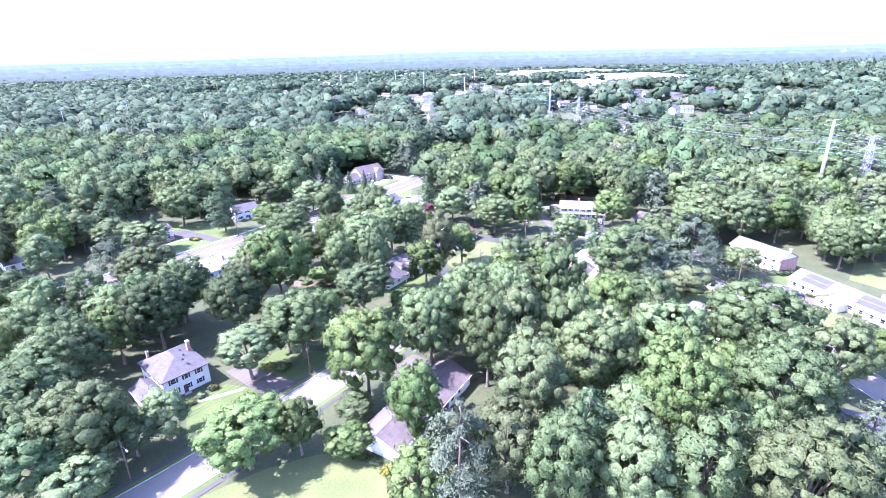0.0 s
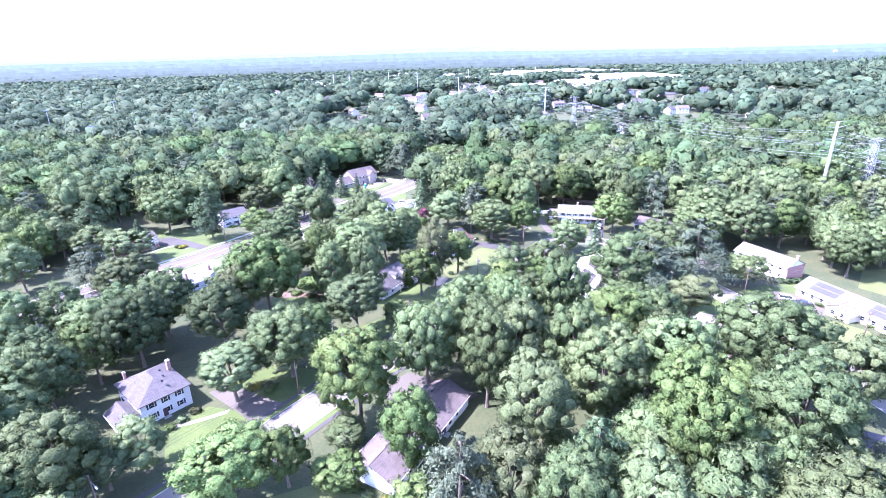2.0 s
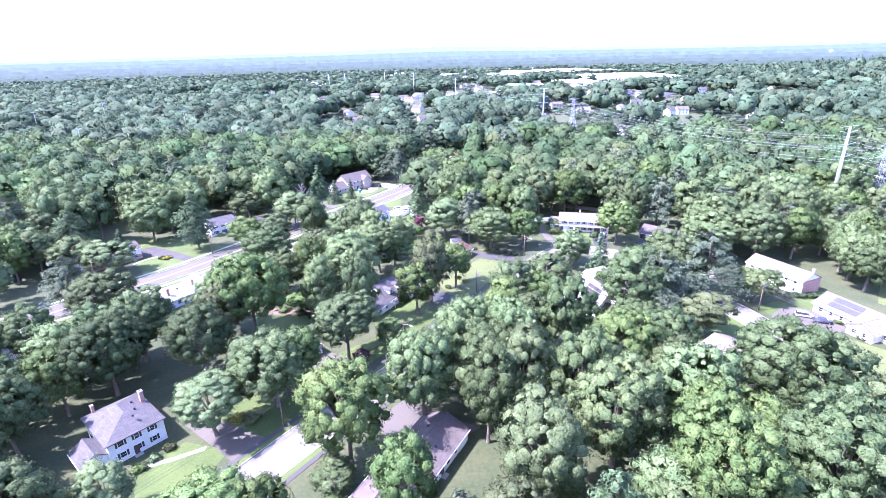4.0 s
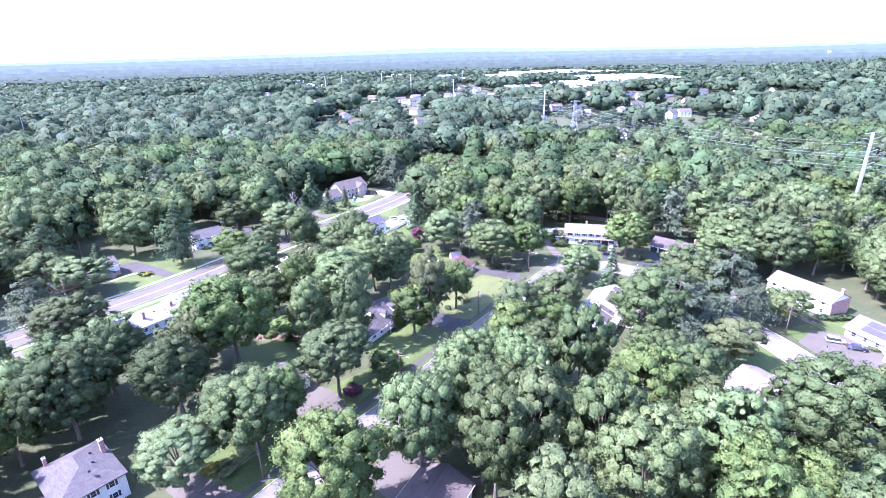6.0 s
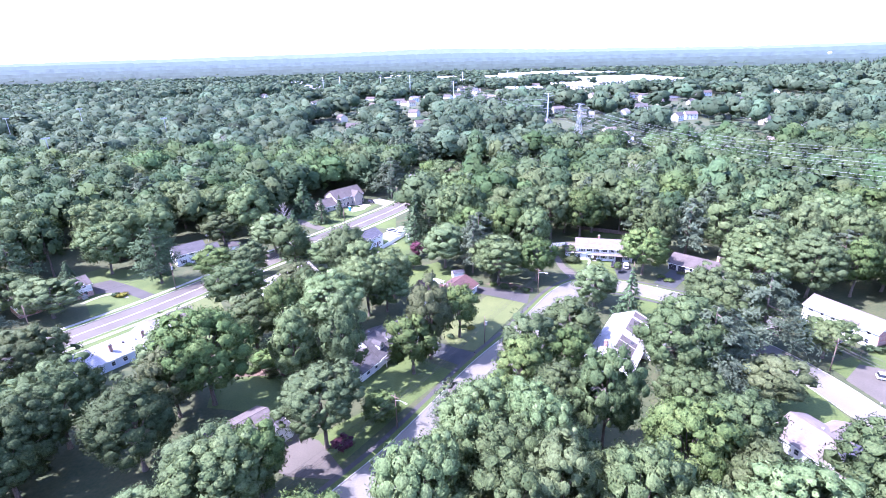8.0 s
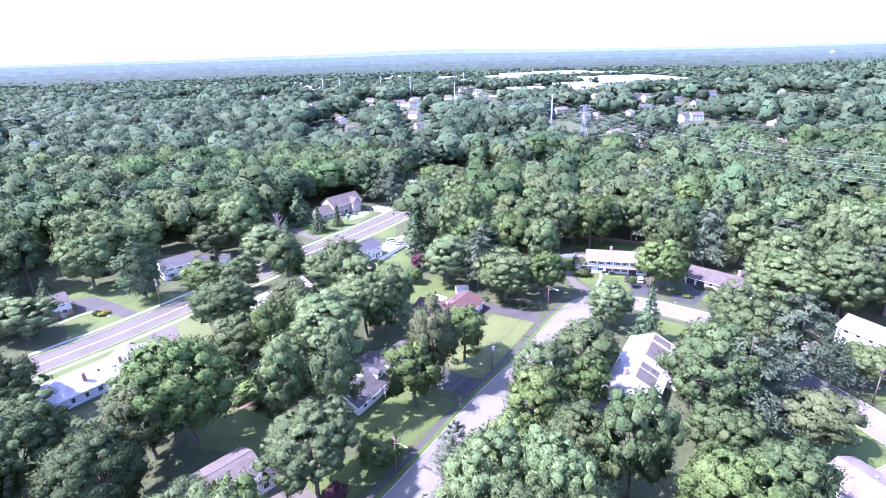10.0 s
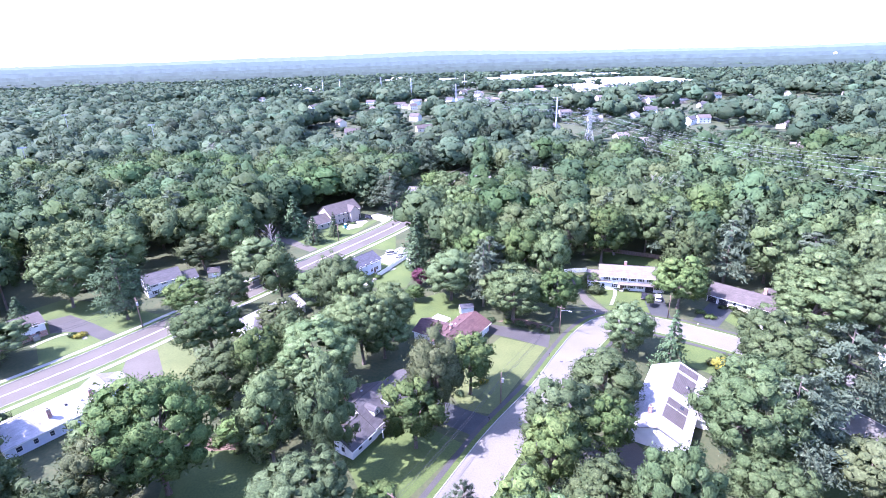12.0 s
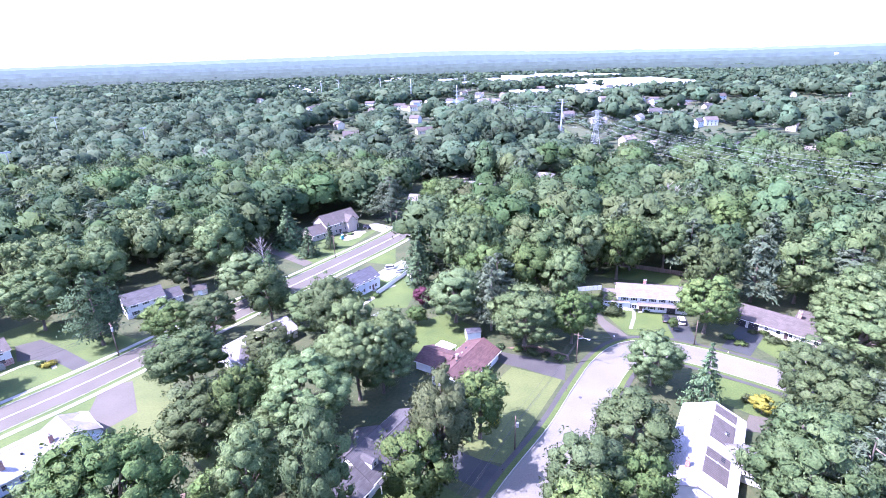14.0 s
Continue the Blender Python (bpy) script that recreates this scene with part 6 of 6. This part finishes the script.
car("black off-road car parked on a dark drive", 66.0, 226.6, 70, (0.02, 0.02, 0.025))
car("white estate car parked on a dark drive", 70.2, 225.0, 72, (0.75, 0.75, 0.74))
car("black car parked on a pale drive", -40.5, 327.5, -45, (0.02, 0.02, 0.025))
car("silver van parked beside the pale blue house", -24.0, 274.5, 15, (0.6, 0.62, 0.64))
car("silver saloon parked in a yard", -20.0, 271.0, 15, (0.55, 0.57, 0.60), H=1.45, estate=False)
car("silver car parked on a grey drive", 109.5, 150.5, -25, (0.5, 0.52, 0.55))
car("dark blue car parked on a grey drive", 112.5, 146.5, -25, (0.03, 0.035, 0.06), H=1.45, estate=False)

# wooden fence behind the split-level
fence = empty("fence", 60.8, 273.5, 0, -28)
for i in range(58):
    part("board", a_box(i * 0.52, -0.03, 0.05, i * 0.52 + 0.46, 0.03, 1.8), POLEWOOD, fence)
for i in range(11):
    part("post", a_box(i * 3.0 - 0.06, 0.03, 0, i * 3.0 + 0.06, 0.15, 1.9), POLEWOOD, fence)
tagged(fence, "weathered grey-brown board fence at the wood's edge", "fence")
fence = empty("fence", -27.0, 250.0, 0, 62)
for i in range(16):
    part("panel", a_box(i * 1.5, -0.03, 0.05, i * 1.5 + 1.42, 0.03, 1.75), TRIM, fence)
tagged(fence, "white panel fence between a yard and a lawn", "fence")
fence = empty("fence", 44.0, 249.0, 0, 5)
for i in range(6):
    part("panel", a_box(i * 1.5, -0.03, 0.05, i * 1.5 + 1.42, 0.03, 1.75), TRIM, fence)
tagged(fence, "short white panel fence at the lane", "fence")


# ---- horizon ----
# Air haze is painted into colour and emission, paler for each farther ridge.
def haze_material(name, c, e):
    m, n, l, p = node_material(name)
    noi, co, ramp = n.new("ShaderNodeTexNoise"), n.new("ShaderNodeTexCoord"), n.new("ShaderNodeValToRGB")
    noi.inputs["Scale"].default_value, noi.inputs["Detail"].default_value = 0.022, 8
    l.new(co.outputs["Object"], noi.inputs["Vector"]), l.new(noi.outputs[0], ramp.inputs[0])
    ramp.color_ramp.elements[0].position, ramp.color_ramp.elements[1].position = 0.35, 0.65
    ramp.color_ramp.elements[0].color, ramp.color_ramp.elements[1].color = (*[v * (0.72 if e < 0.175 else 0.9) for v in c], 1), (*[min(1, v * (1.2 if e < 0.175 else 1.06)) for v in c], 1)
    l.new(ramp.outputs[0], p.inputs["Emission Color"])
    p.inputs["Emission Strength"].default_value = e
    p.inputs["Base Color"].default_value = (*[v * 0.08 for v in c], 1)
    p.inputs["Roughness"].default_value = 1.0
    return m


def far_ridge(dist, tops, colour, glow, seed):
    """A long low wooded ridge across the distance, hazed by its glowing colour; tops: heights at even steps of bearing.
    """
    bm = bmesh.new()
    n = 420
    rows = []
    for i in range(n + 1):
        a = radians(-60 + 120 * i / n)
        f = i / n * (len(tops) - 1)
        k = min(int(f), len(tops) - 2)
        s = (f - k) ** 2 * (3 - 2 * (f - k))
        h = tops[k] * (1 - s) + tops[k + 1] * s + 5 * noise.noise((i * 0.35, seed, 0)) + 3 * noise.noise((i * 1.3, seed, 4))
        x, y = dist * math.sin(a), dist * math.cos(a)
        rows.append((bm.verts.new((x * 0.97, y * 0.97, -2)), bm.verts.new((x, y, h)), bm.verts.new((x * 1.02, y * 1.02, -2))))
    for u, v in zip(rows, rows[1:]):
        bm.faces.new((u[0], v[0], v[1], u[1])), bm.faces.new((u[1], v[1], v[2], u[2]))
    return tagged(new("backdrop", mesh_of("backdrop", bm, haze_material("woods with painted glowing haze", colour, glow))), "wooded ridge on the horizon with painted blue haze", "backdrop", "", "structure")


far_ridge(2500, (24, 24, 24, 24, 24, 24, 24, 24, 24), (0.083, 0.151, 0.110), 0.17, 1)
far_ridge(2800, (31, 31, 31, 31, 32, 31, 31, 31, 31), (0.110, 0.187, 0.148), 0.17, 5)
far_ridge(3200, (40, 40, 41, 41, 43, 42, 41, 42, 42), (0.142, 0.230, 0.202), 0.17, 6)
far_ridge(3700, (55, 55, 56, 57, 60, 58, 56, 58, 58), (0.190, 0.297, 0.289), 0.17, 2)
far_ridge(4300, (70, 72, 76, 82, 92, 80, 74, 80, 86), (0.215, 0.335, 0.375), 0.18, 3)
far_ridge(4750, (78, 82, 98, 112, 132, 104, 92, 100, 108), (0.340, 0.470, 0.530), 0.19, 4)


# ---- garden shrubs and hedges ----
def shrub_mesh(name, material, seed, puffs=13, n=260, long=0.16):
    """A shrub of unit radius and height: leafy clumps on short stems."""
    rng = np.random.default_rng(seed)
    v, f, _, soft = broad_crown(rng, puffs, 1, n, long, long * 0.7, 1.0, 1.0, False, 0.8)
    v[:, 2] = (v[:, 2] - v[:, 2].min()) / (v[:, 2].max() - v[:, 2].min())
    me = raw_mesh(name, v, f, 3, material)
    me.polygons.foreach_set("use_smooth", np.ones(len(me.polygons), dtype=bool))
    me.normals_split_custom_set_from_vertices(soft.tolist())
    return me


SHRUBS = {}


def shrub(kind, x, y, r, h, z=0.0):
    mat, label = {"green": (MAPLE, "rounded green garden shrub"), "dark": (DARKNEEDLE, "clipped round dark green bush"), "gold": (GOLD, "rounded golden yellow garden bush"),
                  "red": (RUSTY, "reddish brown garden shrub"), "lime": (LIME, "soft yellow-green weeping shrub"), "dusty": (DUSTY, "loose grey-green shrub")}[kind]
    key = (kind, int(abs(x) * 3) % 2)
    if key not in SHRUBS:
        SHRUBS[key] = shrub_mesh("shrub", mat, 300 + len(SHRUBS))
    o = new("shrub", SHRUBS[key])
    o.matrix_basis = Matrix.Translation((x, y, z - 0.04)) @ Matrix.Rotation(x + y, 4, 'Z') @ Matrix.Diagonal((r, r, h, 1))
    return tagged(o, label + " beside a house", "shrub", "garden shrubs")


for row in (("dark", -117.2, 210.1, 1.3, 1.5), ("gold", -115.0, 210.3, 1.5, 1.6), ("dark", 115.0, 164.0, 1.5, 1.6), ("dark", 117.4, 163.6, 1.5, 1.6), ("dark", 119.8, 163.3, 1.5, 1.6), ("dark", 122.2, 163.0, 1.5, 1.6),
            ("green", 117.0, 146.0, 1.2, 1.2), ("red", 117.0, 137.0, 1.5, 1.3), ("gold", 120.5, 138.0, 1.0, 0.9), ("green", 122.5, 132.0, 1.2, 1.2), ("red", 121.0, 125.5, 1.4, 1.3),
            ("green", -51.6, 161.0, 1.5, 1.4), ("red", -45.6, 159.0, 1.4, 1.3), ("dusty", -41.0, 156.0, 1.6, 1.6), ("green", -43.0, 172.0, 2.2, 2.4), ("green", -37.5, 168.0, 2.6, 2.8),
            ("green", -18.0, 76.0, 1.3, 1.2), ("lime", -15.0, 74.5, 1.2, 1.1), ("gold", -11.6, 72.0, 1.5, 1.4), ("green", -10.0, 67.0, 1.4, 1.3),
            ("green", 56.0, 236.0, 1.1, 1.1), ("dark", 59.5, 234.0, 1.1, 1.1), ("lime", 51.0, 232.0, 2.4, 3.6), ("dark", 62.5, 232.6, 1.0, 1.0),
            ("green", 79.5, 215.0, 1.2, 1.1), ("green", 81.0, 211.5, 1.4, 1.2), ("red", 88.0, 217.5, 1.1, 1.0), ("green", 91.0, 217.0, 1.2, 1.1), ("lime", 90.5, 213.0, 1.8, 1.5), ("red", 93.5, 211.0, 1.3, 1.1),
            ("red", 69.2, 186.5, 1.4, 1.3), ("green", 18.0, 212.0, 1.2, 1.1), ("lime", 21.5, 210.2, 1.3, 1.3), ("red", 25.0, 208.6, 1.1, 0.9), ("green", 28.6, 206.4, 1.4, 1.5), ("dark", 13.0, 213.4, 1.2, 1.1),
            ("green", -62.0, 93.5, 1.3, 1.2), ("dark", -60.0, 96.5, 1.1, 1.0), ("red", -58.6, 99.4, 1.2, 1.1), ("green", -44.0, 107.5, 1.6, 1.4), ("gold", -47.5, 108.0, 1.4, 1.2),
            ("dark", -11.0, 172.5, 1.1, 1.0), ("green", -8.4, 170.0, 1.2, 1.1), ("lime", -6.0, 168.6, 1.2, 1.3), ("dark", 1.5, 176.0, 1.0, 1.0), ("gold", 8.0, 181.0, 1.0, 0.9),
            ("green", -104.0, 238.0, 1.3, 1.2), ("dark", -100.5, 240.5, 1.1, 1.1), ("green", -27.0, 249.5, 1.4, 1.4), ("dark", -30.0, 246.5, 1.1, 1.1), ("green", -47.0, 318.0, 1.2, 1.2), ("lime", -50.0, 315.0, 1.1, 1.0),
            ("green", 108.5, 168.5, 1.5, 1.5), ("red", 110.5, 166.0, 1.2, 1.1)):
    shrub(*row)
for x, y, h, r, k in ((112.0, 168.0, 4.6, 1.0, "spruce"), (110.0, 160.0, 4.2, 1.6, "bluepine"), (65.5, 220.4, 4.4, 1.5, "maple"), (-53.0, 300.0, 12.0, 3.6, "spruce"), (7.5, 200.0, 3.2, 1.2, "lime")):
    tree(k, x, y, h, r, 2)


# ---- bare trees ----
def bare_tree(x, y, h, seed):
    rng = random.Random(seed)
    t = empty("tree", x, y, -0.05)
    bm = bmesh.new()
    rod(bm, (0, 0, 0), (0.2, 0.1, h * 0.5), 0.28, 0.2, 7)
    rod(bm, (0.2, 0.1, h * 0.5), (0.1, -0.2, h), 0.2, 0.05, 6)
    part("trunk", bm, DEADWOOD, t)
    bm = bmesh.new()
    for i in range(22):
        z = h * (0.35 + 0.028 * i)
        a = i * 2.4 + rng.uniform(-0.3, 0.3)
        reach = h * 0.24 * (1.1 - i / 26) * rng.uniform(0.7, 1.2)
        tip = Vector((math.cos(a) * reach, math.sin(a) * reach, z + reach * 1.1))
        rod(bm, (0.15, 0, z), tip, 0.10, 0.03, 4)
        for k in range(4):
            p = Vector((0.15, 0, z)).lerp(tip, 0.4 + 0.15 * k)
            b = a + rng.uniform(-1.3, 1.3)
            rod(bm, p, p + Vector((math.cos(b), math.sin(b), 1.2)) * reach * 0.36, 0.05, 0.02, 3)
    part("crown", bm, DEADWOOD, t, "bare grey branches and twigs")
    return tagged(t, "dead grey tree with bare branches in the wood", "tree", "dead trees in the wood")


for i, (x, y, h) in enumerate(((-161, 430, 27), (-154, 434, 25), (-166, 437, 24), (96, 303, 25), (101, 306, 23), (-72, 268, 17), (-152, 427, 26))):
    bare_tree(x, y, h, 40 + i)


# ---- yard things ----
TEAL = plain("teal moulded plastic", (0.02, 0.22, 0.26), 0.4)
toilet = empty("portable_toilet", -50.0, 312.0, 0.05, 40)
part("cabin", a_box(-0.55, -0.55, 0.1, 0.55, 0.55, 2.1, 0.04), TEAL, toilet)
part("roof", a_box(-0.6, -0.6, 2.1, 0.6, 0.6, 2.3, 0.1), TRIM, toilet, "translucent white plastic roof")
part("door", a_box(-0.4, -0.6, 0.15, 0.4, -0.53, 2.0, 0.01), TEAL, toilet)
part("skid", a_box(-0.6, -0.62, 0.0, 0.6, 0.62, 0.1), SHUTTER, toilet)
tagged(toilet, "teal plastic portable toilet on a building site lawn", "portable toilet")


def dirt_mound(x, y, r, h, seed):
    bm = bmesh.new()
    bmesh.ops.create_grid(bm, x_segments=18, y_segments=18, size=1.0)
    for v in bm.verts:
        d = math.hypot(v.co.x, v.co.y)
        k = max(0.0, 1 - d) ** 1.3
        v.co.z = h * k * (0.75 + 0.5 * noise.noise((v.co.x * 3, v.co.y * 3, seed))) - 0.02
        v.co.x *= r
        v.co.y *= r * 0.75
    ob = new("dirt_mound", mesh_of("dirt_mound", bm, SAND))
    ob.matrix_basis = pose(x, y, 0.05, 0, 0, 40 * seed)
    return tagged(ob, "heap of pale sandy soil beside a building site", "soil heap", "heaps of soil")


dirt_mound(-47.0, 314.5, 4.2, 1.5, 1), dirt_mound(-44.0, 320.5, 3.6, 1.2, 2)

play = empty("playhouse", -137.0, 244.0, 0, 35)
for sx in (-1, 1):
    for sy in (-1, 1):
        part("post", a_box(sx * 1.3 - 0.08, sy * 1.3 - 0.08, 0, sx * 1.3 + 0.08, sy * 1.3 + 0.08, 3.4), POLEWOOD, play)
part("deck", a_box(-1.5, -1.5, 1.4, 1.5, 1.5, 1.55), POLEWOOD, play)
for a in range(3):
    pw = part("wall", a_box(-1.4, -1.42, 1.55, 1.4, -1.34, 2.5), POLEWOOD, play)
    pw.matrix_basis = pose(0, 0, 0, 0, 0, 90 * a)
part("roof", gable_roof(3.2, 3.2, 3.3, 4.6, 0.2, 0.08), ROOF_TAN, play)
part("slide", a_box(1.4, -0.4, 0.7, 4.2, 0.4, 0.8), POLEWOOD, play).matrix_basis = pose(0.2, 0, 0.75, 0, 22, 0)
tagged(play, "raised brown wooden playhouse with a gable roof", "playhouse")

hoop = empty("basketball_hoop", -108.0, 267.0, 0, 20)
part("pole", a_rod((0, 0, 0), (0, 0, 3.2), 0.08, 0.07, 8), STEEL, hoop)
part("backboard", a_box(-0.9, -0.5, 2.9, 0.9, -0.45, 4.0), TRIM, hoop)
part("bracket", a_rod((0, 0, 3.1), (0, -0.45, 3.3), 0.05, 0.05, 6), STEEL, hoop)
bm = bmesh.new()
for i in range(12):
    a, b = i * math.pi / 6, (i + 1) * math.pi / 6
    rod(bm, (0.23 * math.cos(a), -0.75 + 0.23 * math.sin(a), 3.05), (0.23 * math.cos(b), -0.75 + 0.23 * math.sin(b), 3.05), 0.015, sides=4)
part("rim", bm, BRICK, hoop)
tagged(hoop, "basketball hoop with white backboard beside a drive", "basketball hoop")

swing = empty("swing_set", 62.0, 133.0, 0, 20)
for sx in (-1.8, 1.8):
    for sy in (-1.1, 1.1):
        part("leg", a_rod((sx, sy, 0), (sx, 0, 2.5), 0.07, 0.07, 6), POLEWOOD, swing)
part("beam", a_rod((-2.1, 0, 2.5), (2.1, 0, 2.5), 0.09, 0.09, 6), POLEWOOD, swing)
for sx in (-0.9, 0.9):
    st = part("seat", a_box(sx - 0.25, -0.1, 0.5, sx + 0.25, 0.1, 0.54), SHUTTER, swing)
    for k in (-0.22, 0.22):
        part("chain", a_rod((sx + k, 0, 0.54), (sx + k, 0, 2.45), 0.012, 0.012, 4), STEEL, st)
tagged(swing, "wooden garden swing set with two seats", "swing set")

patio = empty("patio_cover", -3.0, 210.5, 0, -37)
part("roof", a_box(-2.6, -2.0, 2.7, 2.6, 2.0, 2.82, 0.03), TRIM, patio, "flat white panel roof")
for sx in (-2.4, 2.4):
    for sy in (-1.8, 1.8):
        part("post", a_rod((sx, sy, 0), (sx, sy, 2.7), 0.05, 0.05, 6), TRIM, patio)
tagged(patio, "white flat patio cover behind the red-roofed house", "patio cover")

manhole = new("manhole_cover", mesh_of("manhole_cover", a_rod((0, 0, 0), (0, 0, 0.012), 0.42, 0.42, 20), ROOF_DARK))
manhole.matrix_basis = pose(29.8, 189.5, 0.03)
tagged(manhole, "dark round iron manhole cover in the street", "manhole cover")
ribbon("path", smooth_line([(-31, 243), (-28, 248), (-26.5, 252), (-24, 256), (-21, 258.5)], 1.5), -0.8, 0.8, 0.07, CONCRETE, "pale curved concrete garden path", 0, "path")
patch("patio", [(-22.5, 232.0), (-20.0, 234.5), (-24.5, 237.5), (-27.0, 235.0)], 0.06, CONCRETE, "pale concrete patio slab on a lawn")
ribbon("path", smooth_line([(53.5, 222.0), (57.0, 229.0), (58.5, 233.5)], 1.5), -0.5, 0.5, 0.07, CONCRETE, "narrow pale front path", 0, "path")
ribbon("path", smooth_line([(96.5, 196.0), (93.0, 203.0), (95.0, 210.5)], 1.5), -0.5, 0.5, 0.07, CONCRETE, "narrow pale front path", 0, "path")


ribbon("path", smooth_line([(-126.0, 204.5), (-123.4, 209.6), (-120.4, 212.0), (-115.6, 211.4), (-112.4, 208.6)], 1.5), -0.6, 0.6, 0.075, CONCRETE, "pale curved concrete front path", 0, "path")


def letter_box(x, y, turn, mat):
    m = empty("mailbox", x, y, 0, turn)
    part("post", a_box(-0.05, -0.05, 0, 0.05, 0.05, 1.0), POLEWOOD, m)
    part("box", a_box(-0.11, -0.26, 1.0, 0.11, 0.26, 1.25, 0.06), mat, m)
    return tagged(m, "kerbside mailbox on a wooden post", "mailbox", "mailboxes along the street")


for x, y, t in ((27.0, 192.0, 55), (8.0, 166.0, 55), (46.5, 216.0, 10), (74.5, 206.0, -40), (-34.0, 104.0, 55), (99.6, 140.5, 95)):
    letter_box(x, y, t, SHUTTER if x < 30 else TRIM)
for x, y, t, c, lab in ((-209.0, 215.0, 50, (0.6, 0.61, 0.62), "silver car parked beside a far house"), (-202.0, 211.0, 50, (0.03, 0.03, 0.035), "black car parked beside a far house"), (117.0, 252.0, 10, (0.6, 0.6, 0.6), "white car by the wood")):
    if x < 0:
        car(lab, x, y, t, c)


# rows of solar canopies over a far car park
patch("car_park", [(310, 880), (390, 905), (430, 1010), (345, 990)], 0.05, ASPHALT, "grey car park under solar canopies")
canopies = empty("solar_canopy", 368, 935, 0, 20)
for i in range(6):
    cp = part("canopy", a_box(-26, -3, 0, 26, 3, 0.25), SOLAR, canopies)
    cp.matrix_basis = pose(0, -35 + i * 14, 5.0, 8)
    for u in (-18, 0, 18):
        part("post", a_rod((u, 0, -5), (u, 0, 0), 0.2, 0.2, 6), STEEL, cp)
tagged(canopies, "dark solar canopy rows over a far car park", "solar canopy")
